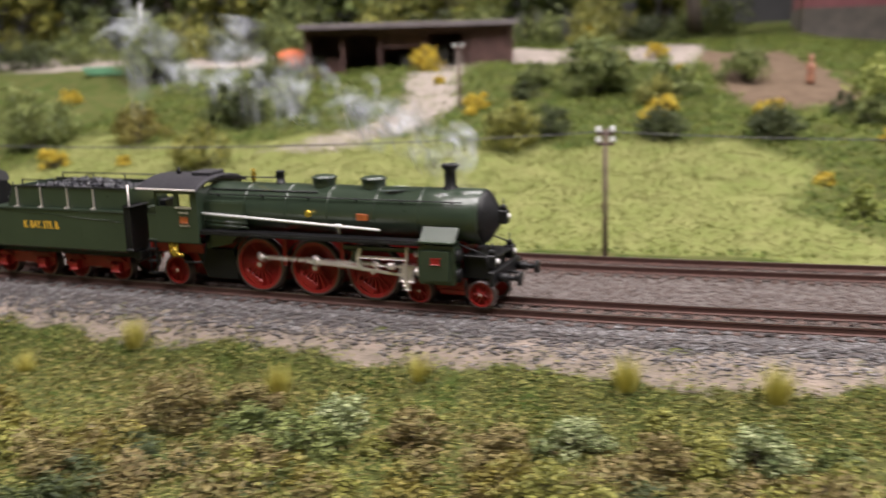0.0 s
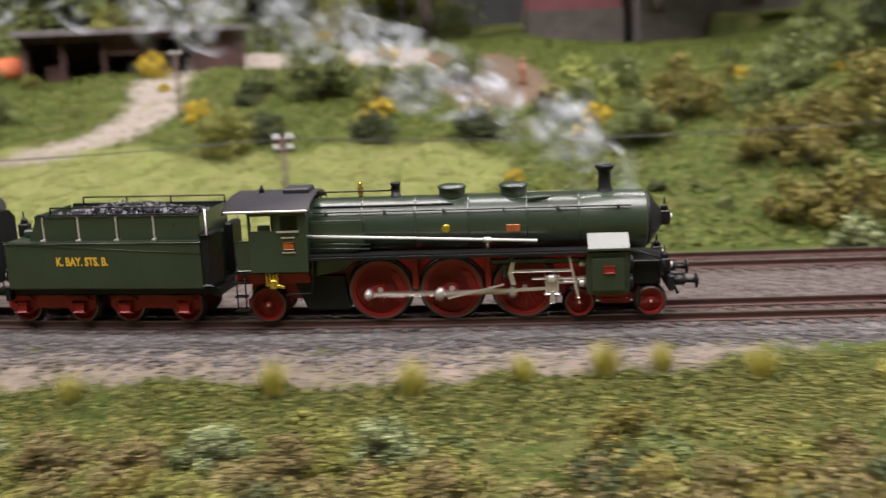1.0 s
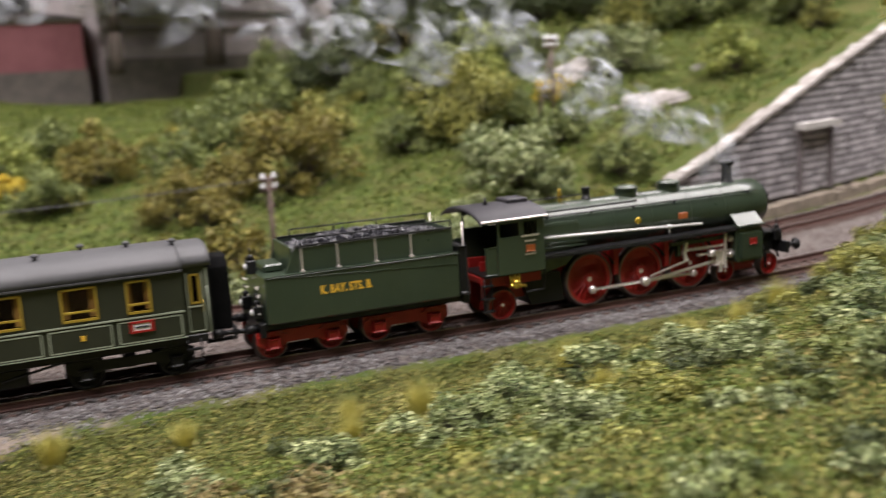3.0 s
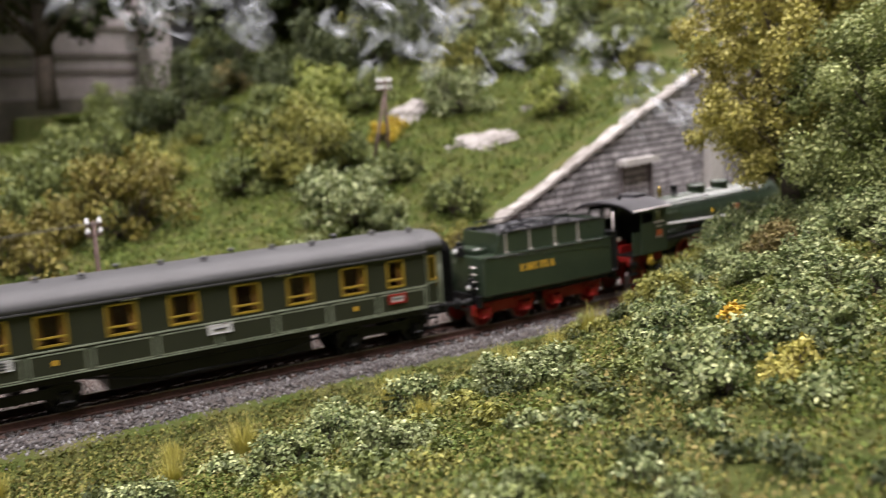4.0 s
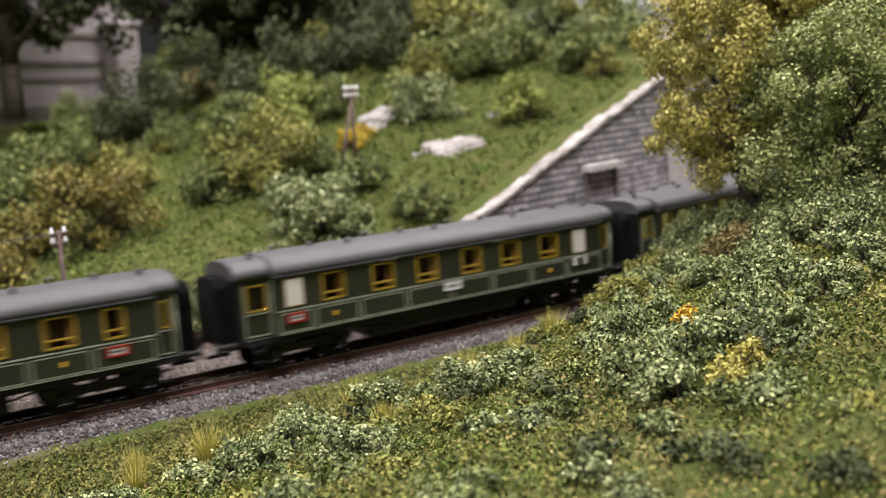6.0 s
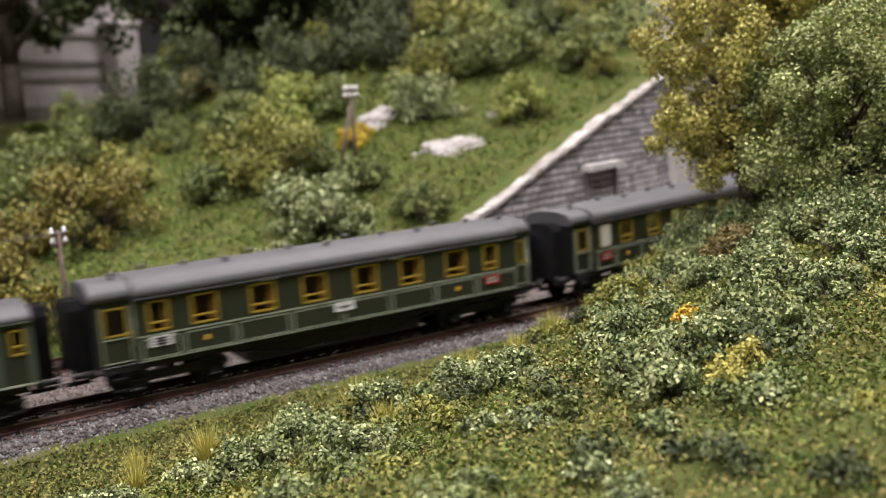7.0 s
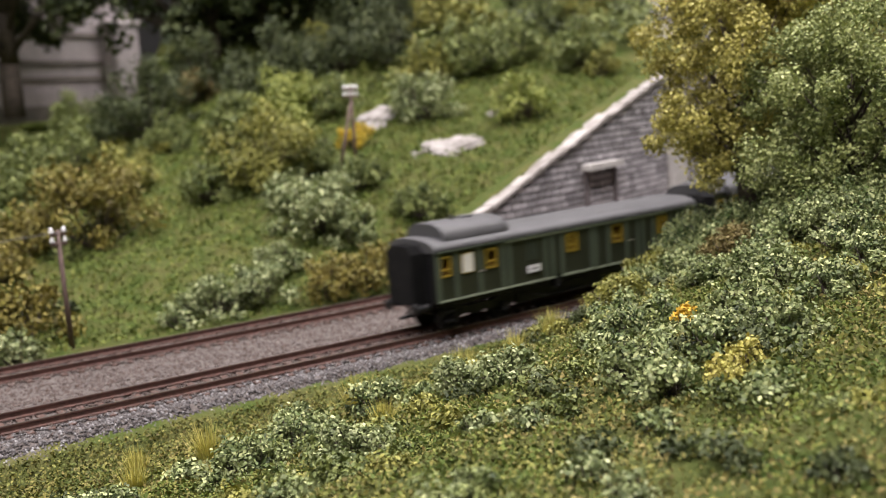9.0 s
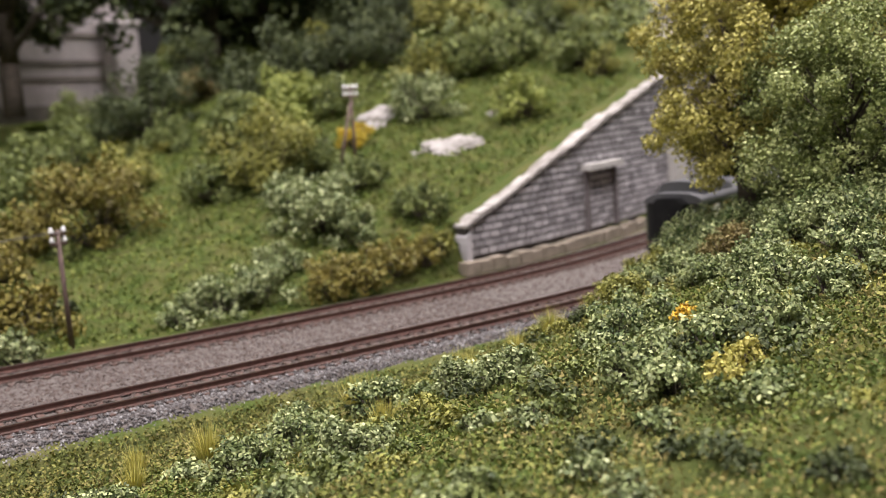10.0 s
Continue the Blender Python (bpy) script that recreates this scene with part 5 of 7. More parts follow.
        part("gutter", add_box(bmesh.new(), (x0 - 0.0004, sd * (HALF + 0.0002), EAVE - 0.0002), (x1 + 0.0004, sd * (HALF + 0.0011), EAVE + 0.0004)), M_GREYROOF, roof)
    for k, x in enumerate(np.linspace(-half + 0.010, half - 0.010, 13)):
        bm = add_turned(bmesh.new(), [(0.0006, -0.0005), (0.0006, 0.0010), (0.0013, 0.0013), (0.0013, 0.0019), (0.0004, 0.0024)], (x, (-0.0055, 0.0055, 0.0)[k % 3], 0.0436), "z", 10)
        part("roof_vent", bm, M_GREYROOF, roof)
    rolling = bogie(c, -0.068) + bogie(c, 0.068)
    return c, rolling


def baggage_car():
    half = 0.0848
    c = carriage_base("baggage_car", "green battened baggage car with a raised roof lookout", half)
    part("inside", add_box(bmesh.new(), (-half + 0.004, -0.0085, FLOOR), (half - 0.004, 0.0085, 0.0340)), M_INSIDE, c)
    wins = [(-0.0828, -0.0768, 0), (-0.0712, -0.0645, 1), (-0.0578, -0.0512, 0), (-0.0341, -0.0268, 3), (-0.0090, -0.0013, 2), (0.0218, 0.0290, 0), (0.0546, 0.0619, 2), (0.0775, 0.0825, 0)]
    z0, z1, top = 0.0245, 0.0332, 0.0350
    for sd in (-1, 1):
        y0, y1 = sd * (HALF - 0.0008), sd * HALF
        bm = add_box(bmesh.new(), (-half, y0, FLOOR), (half, y1, z0))
        add_box(bm, (-half, y0, z1), (half, y1, top + 0.0008))
        edges = [-half] + [e for w in wins for e in w[:2]] + [half]
        for a, b in zip(edges[::2], edges[1::2]):
            add_box(bm, (a, y0, z0), (b, y1, z1))
        side_ = part("side_wall", bm, M_COACH, c)
        for x in (-0.0838, -0.0742, -0.0611, -0.0480, -0.0440, -0.0225, -0.0180, -0.0120, 0.0075, 0.0105, 0.0190, 0.0320, 0.0400, 0.0440, 0.0515, 0.0650, 0.0700, 0.0735, 0.0838):
            part("batten", add_box(bmesh.new(), (x - 0.0011, y1, 0.0146), (x + 0.0011, y1 + sd * 0.0005, 0.0346), 0.0001), M_COACH2, side_)
        bm = bmesh.new()
        for a, b, z in ((-0.0845, -0.0170, 0.0141), (-0.0130, 0.0300, 0.0141), (0.0330, 0.0845, 0.0141)):
            add_box(bm, (a, y1, z), (b, y1 + sd * 0.0007, z + 0.0006))
        part("sill_rail", bm, M_LINING, side_)
        part("door_rail", add_box(bmesh.new(), (-0.046, y1, 0.0342), (0.060, y1 + sd * 0.0009, 0.0348)), M_LINING, side_)
        for a, b, kind_ in wins:
            if kind_ == 3:
                lou = part("louvre", add_box(bmesh.new(), (a, y0, z0), (b, y1 - sd * 0.0004, z1)), M_BLACK, side_, "dark louvred vent")
                for k in range(8):
                    z = z0 + (z1 - z0) * (k + 0.5) / 8
                    part("slat", add_box(bmesh.new(), (a, y1 - sd * 0.0004, z - 0.0003), (b, y1 + sd * 0.0002, z + 0.0002)), M_COACH2, lou)
            else:
                window(side_, a, b, z0, z1, sd, kind_ == 1, kind_ == 2)
        board(side_, -0.0300, 0.0205, 0.0075, 0.0030, sd)
        part("recess_step", add_box(bmesh.new(), (-0.0165, y1 - sd * 0.002, 0.0100), (-0.0135, y1, 0.0160), 0.0002), M_BLACK, side_)
        for x in (-0.062, 0.033):
            part("door_handle", add_box(bmesh.new(), (x, y1, 0.0240), (x + 0.003, y1 + sd * 0.0006, 0.0244)), M_STEEL, side_)
        part("gutter", add_box(bmesh.new(), (-half, sd * (HALF + 0.0002), top), (half, sd * (HALF + 0.0011), top + 0.0005)), M_COACH2, c)
    for way in (-1, 1):
        part("end_wall", add_box(bmesh.new(), (way * (half - 0.0008), -0.0152, FLOOR), (way * half, 0.0152, top + 0.0008)), M_BLACK, c)
    roof = arched_roof(c, -half - 0.0006, half + 0.0006, top, 0.0405, HALF + 0.0008, M_GREYROOF, "roof", "low grey arched roof")
    look_out = arched_roof(c, -0.0775, -0.0410, 0.0372, 0.0462, 0.0138, M_GREYROOF, "lookout", "raised roof lookout with a small lamp")
    part("lookout_lamp", add_turned(bmesh.new(), [(0.0012, 0), (0.0012, 0.0014), (0.0005, 0.002)], (-0.062, 0, 0.0460), "z", 10), M_BLACK, look_out)
    part("roof_vent", add_box(bmesh.new(), (-0.058, -0.0025, 0.0455), (-0.052, 0.0025, 0.0470), 0.0003), M_GREYROOF, look_out)
    rolling = bogie(c, -0.060) + bogie(c, 0.060)
    return c, rolling


engine, engine_wheels, gear = locomotive()
tender_, tender_wheels = tender()
for body_, turning in ((engine, [w[0] for w in engine_wheels] + list(gear.values())), (tender_, [w[0] for w in tender_wheels])):
    for o in body_.children_recursive:   # upper works a little lower than drawn
        if o not in turning and o.parent not in turning:
            o.data.transform(Matrix.Diagonal((1, 1, 0.975, 1)))
coach_a, wheels_a = passenger_coach((), "dark green passenger coach with yellow framed windows")
coach_b, wheels_b = passenger_coach((0, 7), "green passenger coach with two windows whitened by painted glare", 0)
coach_c, wheels_c = passenger_coach((), "dark green passenger coach with curtained yellow windows")
baggage, wheels_d = baggage_car()
M_FOOTING = material("earthy_footing_stone", (0.30, 0.25, 0.20), (0.20, 0.17, 0.13), 0.9, scale=120, bump=0.5)

# ---- retaining wall beside the tunnel approach: courses of stone blocks, niche and sloping coping ----
WALL_N, WALL_S0, WALL_S1 = 0.1145, 0.713, 1.12


def cap_height(s):
    return float(np.interp(s, [0.69, 0.709, 0.753, 0.82, 0.888, 0.969, 1.03, 1.12], [0.016, 0.0226, 0.0372, 0.0586, 0.0792, 0.0989, 0.113, 0.130]))


def slab_on_line(bm, s0, s1, n0, n1, z0, z1, z2=None, z3=None):
    """Adds a block that follows the line of the track; z1, z2: its top at both ends."""
    z2 = z1 if z2 is None else z2
    z3 = z0 if z3 is None else z3
    c = [beside(s0, n0, z0), beside(s1, n0, z3), beside(s1, n1, z3), beside(s0, n1, z0), beside(s0, n0, z1), beside(s1, n0, z2), beside(s1, n1, z2), beside(s0, n1, z1)]
    v = [bm.verts.new(p) for p in c]
    for f in ((3, 2, 1, 0), (4, 5, 6, 7), (0, 1, 5, 4), (1, 2, 6, 5), (2, 3, 7, 6), (3, 0, 4, 7)):
        bm.faces.new([v[i] for i in f])
    return bm


def retaining_wall():
    wall = tagged(new("retaining_wall"), "grey stone block retaining wall with pale sloping coping", "wall", kind="structure")
    bm = bmesh.new()
    st = np.linspace(WALL_S0, WALL_S1, 15)
    for a, b in zip(st, st[1:]):
        slab_on_line(bm, a, b, WALL_N + 0.001, WALL_N + 0.019, -0.006, cap_height(a) - 0.001, cap_height(b) - 0.001)
    part("core", bm, M_MORTAR, wall)
    bm = bmesh.new()
    for a, b in zip(st, st[1:]):
        slab_on_line(bm, a, b, WALL_N + 0.0073, WALL_N + 0.021, 0.0, cap_height(a) + 0.0012, cap_height(b) + 0.0012)
    part("backfill", bm, M_GROUND, wall, "grassed earth behind the coping")
    rng_ = random.Random(8)
    for a, b in zip(np.linspace(0.711, WALL_S1, 31), np.linspace(0.711, WALL_S1, 31)[1:]):
        bm = slab_on_line(bmesh.new(), a + 0.0003, b - 0.0003, WALL_N - 0.0018 - rng_.uniform(0, 0.0008), WALL_N + 0.0072 + rng_.uniform(-0.002, 0.003), cap_height(a) - 0.001, cap_height(a) + 0.0015 + rng_.uniform(-0.0009, 0.0009), cap_height(b) + 0.0015 + rng_.uniform(-0.0009, 0.0009), cap_height(b) - 0.001)
        part("coping_stone", bm, M_COPE, wall)
    rng = random.Random(4)
    course, run_ = 0.0046, 0.0092
    z, k = 0.0052, 0
    while z < 0.125:
        s = 0.716 - (k % 2) * run_ / 2
        while s < WALL_S1:
            w = run_ * rng.uniform(0.9, 1.1)
            a, b = max(s, 0.716), min(s + w - 0.0012, WALL_S1)
            niche = 0.846 < (a + b) / 2 < 0.902 and z < 0.044
            ta, tb = (min(z + course - 0.0012, cap_height(q) - 0.0011) for q in (a, b))
            if b - a > 0.002 and tb > z + 0.001:
                out = rng.uniform(0, 0.0005) - (-0.0004 if niche else 0)
                part("stone", slab_on_line(bmesh.new(), a, b, WALL_N - out, WALL_N + 0.004, z, max(ta, z + 0.0002), tb), M_WALL, wall)
            s += w
        z, k = z + course, k + 1
    slab = slab_on_line(bmesh.new(), 0.846, 0.894, WALL_N - 0.0075, WALL_N + 0.004, 0.0450, 0.0492)
    part("niche_slab", slab, M_SLAB, wall, "pale projecting slab over the niche")
    for s in (0.848, 0.889):
        part("niche_pier", slab_on_line(bmesh.new(), s, s + 0.0038, WALL_N - 0.0028, WALL_N + 0.003, 0.004, 0.0448), M_PIER, wall)
    # end pier and portal face across the far side
    part("end_pier", slab_on_line(bmesh.new(), 0.7115, 0.716, WALL_N - 0.001, WALL_N + 0.014, -0.004, 0.0170, 0.0195), M_WALL, wall)
    part("portal_pier", slab_on_line(bmesh.new(), 1.000, 1.034, WALL_N - 0.006, WALL_N + 0.010, -0.004, 0.1060), M_SLAB, wall)
    # footing of rough stone along the track
    for k in range(31):
        s = 0.703 + k * 0.0130
        part("footing_stone", slab_on_line(bmesh.new(), s, s + 0.0122, WALL_N - 0.0075 - rng.uniform(0, 0.002), WALL_N, -0.0045, 0.0012 + rng.uniform(0, 0.0022)), M_FOOTING, wall)


retaining_wall()


def tunnel_portal():
    """Stone portal over both tracks at the end of the cutting."""
    p = tagged(new("tunnel_portal"), "pale grey stone tunnel portal over the two tracks", "tunnel portal", kind="structure")
    s0, s1 = 1.125, 1.140
    for n0, n1 in ((-0.075, -0.032), (0.112, 0.150)):
        part("abutment", slab_on_line(bmesh.new(), s0, s1, n0, n1, -0.004, 0.0752), M_WALL, p)
    part("lintel", slab_on_line(bmesh.new(), s0, s1, -0.0755, 0.1505, 0.0755, 0.100), M_WALL, p)
    part("parapet", slab_on_line(bmesh.new(), s0 - 0.003, s1 + 0.003, -0.078, 0.153, 0.1003, 0.105), M_COPE, p)
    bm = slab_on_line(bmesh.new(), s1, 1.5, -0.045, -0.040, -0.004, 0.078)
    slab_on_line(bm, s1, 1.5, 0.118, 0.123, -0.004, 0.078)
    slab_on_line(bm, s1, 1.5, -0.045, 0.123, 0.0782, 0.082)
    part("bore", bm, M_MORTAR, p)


tunnel_portal()
# ---- things on the hillside ----
def ground_z(x, y):
    s, n = track_coords([x], [y])
    return float(height_at(s, n, np.array([x]), np.array([y]))[0])


def telegraph_pole(x, y, tall, strut=False, arms=1):
    p = tagged(new("telegraph_pole"), "brown wooden telegraph pole with white insulators", "telegraph pole", "telegraph poles")
    p.location = (x, y, ground_z(x, y))
    part("post", add_rod(bmesh.new(), (0, 0, -0.004), (0, 0, tall), 0.0013, 10, 0.0010), M_POLE, p)
    if strut:
        part("strut", add_rod(bmesh.new(), (-0.014, 0.004, -0.006), (-0.001, 0, tall * 0.82), 0.0011, 8, 0.0009), M_POLE, p)
    for k in range(arms):
        z = tall - 0.002 - k * 0.0045
        w = 0.0065 if strut else 0.0038
        arm = part("crossarm", add_box(bmesh.new(), (-w, -0.0009, z - 0.0006), (w, 0.0009, z + 0.0006), 0.0001), M_POLE, p)
        for sx in (-0.85, -0.3, 0.3, 0.85) if strut else (-0.8, 0.8):
            bm = add_turned(bmesh.new(), [(0.0006, 0), (0.0013, 0.0004), (0.0013, 0.0012), (0.0008, 0.0016), (0.0010, 0.0024), (0.0003, 0.0030)], (sx * w, 0, z + 0.0006), "z", 10)
            part("insulator", bm, M_CERAMIC, arm)
    return Vector((x, y, p.location.z + tall))


top_a = telegraph_pole(.178, .433, .058, arms=2)
top_b = telegraph_pole(.4545, .377, .056, arms=2)
top_c = telegraph_pole(.699, .438, .060, True, 2)
top_d = telegraph_pole(.117, .800, .050)
top_e = telegraph_pole(-.14, .47, .058, arms=2)


def wires(a, b, sag, dz):
    for k in (-1, 1):
        bm = bmesh.new()
        pts = [a.lerp(b, i / 12) + Vector((0, 0.003 * k, dz - 4 * sag * (i / 12) * (1 - i / 12))) for i in range(13)]
        rings = [[bm.verts.new(p + Vector((0, y, z))) for y, z in ((0.00013, 0), (0, 0.00013), (-0.00013, 0), (0, -0.00013))] for p in pts]
        for p, q in zip(rings, rings[1:]):
            for i in range(4):
                bm.faces.new((p[i], p[(i + 1) % 4], q[(i + 1) % 4], q[i]))
        tagged(part("telegraph_wire", bm, M_WIRE), "thin dark telegraph wire between poles", "wire", "telegraph wires")


wires(top_a, top_b, 0.004, -0.001)
wires(top_e, top_a, 0.004, -0.001)

M_SHED = material("dark_brown_boards", (0.12, 0.065, 0.055), (0.075, 0.04, 0.036), 0.85, scale=60, bump=0.4)
M_TAR = material("grey_tar_roof", (0.20, 0.175, 0.18), (0.15, 0.13, 0.135), 0.9, scale=50)
M_DARKBOX = material("dark_machinery", (0.03, 0.035, 0.028), (0.05, 0.045, 0.04), 0.7, scale=120)
M_TARP = material("orange_tarpaulin", (0.62, 0.15, 0.05), (0.52, 0.12, 0.04), 0.7, scale=60)
M_MINT = material("mint_green_boards", (0.16, 0.38, 0.22), (0.12, 0.30, 0.18), 0.6, scale=60)


def shed():
    w, d, h = 0.205, 0.080, 0.047
    sh = tagged(new("open_shed"), "dark brown open fronted wooden shed with a flat grey roof", "shed")
    sh.matrix_basis = pose(-0.032, 0.990, min(ground_z(-0.032, 0.990), ground_z(0.170, 1.022)) - 0.001, 0, 0, 9)
    for name, a, b in (("back_wall", (0, d - 0.003, 0), (w, d, h)), ("side_wall", (0, 0, 0), (0.003, d - 0.0031, h)), ("side_wall", (w - 0.003, 0, 0), (w, d - 0.0031, h))):
        part(name, add_box(bmesh.new(), a, b), M_SHED, sh)
    for k in range(9):
        x = w * 0.80 + k * 0.0050
        part("board", add_box(bmesh.new(), (x, 0.0, 0), (x + 0.0046, 0.0022, h - 0.001), 0.0002), M_SHED, sh)
    for x in (0.004, w * 0.18, w * 0.36, w * 0.58, w * 0.78):
        part("post", add_box(bmesh.new(), (x - 0.0016, 0.0004, 0), (x + 0.0016, 0.0036, h - 0.0005), 0.0003), M_SHED, sh)
    part("front_beam", add_box(bmesh.new(), (0.0031, -0.0006, h - 0.007), (w * 0.80, 0.0022, h - 0.001), 0.0003), M_SHED, sh)
    part("half_wall", add_box(bmesh.new(), (w * 0.38, 0.004, h * 0.55), (w * 0.60, 0.006, h - 0.007)), M_SHED, sh)
    roof = part("roof", add_box(bmesh.new(), (-0.006, -0.010, h), (w + 0.006, d + 0.006, h + 0.004), 0.0008), M_TAR, sh, "flat grey felt roof")
    part("roof_edge", add_box(bmesh.new(), (-0.0065, -0.0112, h - 0.001), (w + 0.0065, -0.0101, h + 0.0035)), M_TAR, roof)
    for x, t, m in ((0.105, 0.020, M_DARKBOX), (0.135, 0.026, M_DARKBOX), (0.160, 0.022, M_ROCK), (0.172, 0.030, M_DARKBOX), (0.03, 0.018, M_SHED)):
        box = tagged(part("stored_box", add_box(bmesh.new(), (x - 0.009, 0.012, 0.0015), (x + 0.009, 0.030, t), 0.0012), m), "dark crate of stored goods inside the shed", "crate", "goods in the shed")
        box.matrix_basis = sh.matrix_basis


shed()

def dome(name, x, y, r, m, label, cat):
    bm = add_turned(bmesh.new(), [(r, 0), (r * 0.96, r * 0.3), (r * 0.8, r * 0.55), (r * 0.5, r * 0.75), (r * 0.2, r * 0.83), (0.0004, r * 0.85)], (0, 0, 0), "z", 20)
    o = tagged(part(name, bm, m), label, cat)
    o.location = (x, y, ground_z(x, y) - 0.002)


dome("orange_tent", -.055, 1.06, .024, M_TARP, "orange tarpaulin tent beside the shed", "tent")
boat = tagged(part("green_boat", add_prism(bmesh.new(), [(-.035, .004), (-.040, .012), (.040, .012), (.033, .004)], -.008, .008), M_MINT), "small mint green boat lying by the lane", "boat")
boat.matrix_basis = pose(-.25, 1.10, ground_z(-.25, 1.10) - 0.003, 0, 0, 6)
mast = tagged(part("white_mast", add_rod(bmesh.new(), (0, 0, -0.004), (0.006, 0, 0.075), 0.0016, 8, 0.001), M_CERAMIC), "thin white flag mast by the lane", "mast")
mast.location = (-.235, 1.12, ground_z(-.235, 1.12))

M_SKIN = material("painted_figure", (0.42, 0.2, 0.12), (0.3, 0.14, 0.1), 0.6, scale=200)
fig = add_turned(bmesh.new(), [(0.0030, 0), (0.0036, 0.004), (0.0030, 0.010), (0.0040, 0.013), (0.0034, 0.0165), (0.0014, 0.018), (0.0022, 0.020), (0.0020, 0.023), (0.0004, 0.0245)], n=12)
o = tagged(part("garden_figurine", fig, M_SKIN), "small painted model figurine standing on the soil", "figurine")
o.location = (.406, .828, ground_z(.406, .828) - 0.001)

# pale rock outcrops
def rock(x, y, rx, ry, h, seed):
    rng = np.random.default_rng(seed)
    bm = bmesh.new()
    bmesh.ops.create_icosphere(bm, subdivisions=4, radius=1)
    ph = rng.uniform(0, 6.28, 6)
    for v in bm.verts:
        c = v.co
        k = 1 + 0.16 * math.sin(3.1 * c.x + ph[0]) * math.sin(2.7 * c.y + ph[1]) + 0.10 * math.sin(7 * c.x + 5 * c.z + ph[2]) + 0.06 * math.sin(13 * c.y + 11 * c.z + ph[3])
        v.co = Vector((c.x * rx, c.y * ry, c.z * h)) * k
    o = tagged(part("rock", bm, M_ROCK), "pale weathered limestone outcrop in the grass", "rock", "rocks on the slope")
    e = 0.012
    up = Vector((ground_z(x - e, y) - ground_z(x + e, y), ground_z(x, y - e) - ground_z(x, y + e), 2 * e)).normalized()
    o.matrix_basis = Matrix.Translation((x, y, ground_z(x, y) - h * 0.5)) @ up.to_track_quat("Z", "Y").to_matrix().to_4x4() @ Matrix.Rotation(0.5 * seed, 4, "Z")


rock(.752, .400, .025, .015, .0055, 1)
rock(.766, .486, .020, .017, .0075, 3)
rock(.812, .405, .011, .008, .0030, 4)
rock(1.04, .50, .045, .03, .014, 5)
rock(1.09, .45, .05, .03, .018, 6)
rock(1.17, .49, .07, .05, .030, 7)

# ---- buildings behind the trees ----
M_PINK = material("faded_pink_plaster", (0.42, 0.17, 0.19), (0.36, 0.14, 0.16), 0.85, scale=40)
M_PLASTER = material("grey_plaster", (0.52, 0.47, 0.47), (0.40, 0.36, 0.36), 0.85, scale=30)
M_BAND = material("dark_stone_band", (0.24, 0.21, 0.19), (0.17, 0.15, 0.14), 0.8, scale=60)


def pink_house():
    h = tagged(new("pink_house"), "pink plastered model house on a dark plinth", "house")
    h.matrix_basis = pose(.53, 1.215, .108, 0, 0, -14)
    part("plinth", add_box(bmesh.new(), (-0.002, -0.002, -0.03), (0.117, 0.15, 0.012)), M_BAND, h)
    part("wall", add_box(bmesh.new(), (0, 0, 0.0121), (0.115, 0.148, 0.068)), M_PINK, h)
    part("cornice", add_box(bmesh.new(), (-0.003, -0.003, 0.0681), (0.118, 0.151, 0.072), 0.0006), M_PLASTER, h)
    part("roof", add_prism(bmesh.new(), [(-0.006, 0.0721), (0.0575, 0.082), (0.121, 0.0721)], -0.006, 0.154), M_TAR, h)


def station():
    b = tagged(new("station_building"), "grey plastered station building with banded walls and a corner pillar", "building")
    b.matrix_basis = pose(.672, 1.20, .123, 0, 0, 12)
    part("wall", add_box(bmesh.new(), (0, 0.012, -0.05), (0.385, 0.17, 0.17)), M_PLASTER, b)
    part("plinth", add_box(bmesh.new(), (-0.004, -0.004, -0.05), (0.388, 0.0118, 0.024)), M_PLASTER, b)
    part("plinth_base", add_box(bmesh.new(), (-0.006, -0.010, -0.05), (0.390, -0.0041, 0.008)), M_BAND, b)
    for z in (0.040, 0.062, 0.100):
        part("band", add_box(bmesh.new(), (0.002, 0.008, z), (0.383, 0.0119, z + 0.008), 0.001), M_BAND, b)
    part("pillar", add_box(bmesh.new(), (0.325, -0.020, -0.05), (0.372, 0.011, 0.115), 0.003), M_PLASTER, b, "square pale pillar")
    part("pillar_cap", add_box(bmesh.new(), (0.321, -0.024, 0.1151), (0.376, 0.0115, 0.123), 0.002), M_PLASTER, b)
    part("roof", add_prism(bmesh.new(), [(-0.02, 0.1701), (0.19, 0.25), (0.405, 0.1701)], -0.008, 0.19), M_SHED, b)
    for x in (0.05, 0.12, 0.19, 0.26):
        w = part("window", add_box(bmesh.new(), (x - 0.014, 0.0085, 0.112), (x + 0.014, 0.0119, 0.155)), M_BAND, b)
        part("pane", add_box(bmesh.new(), (x - 0.011, 0.0075, 0.115), (x + 0.011, 0.0084, 0.152)), M_GLASS, w)


pink_house()
station()
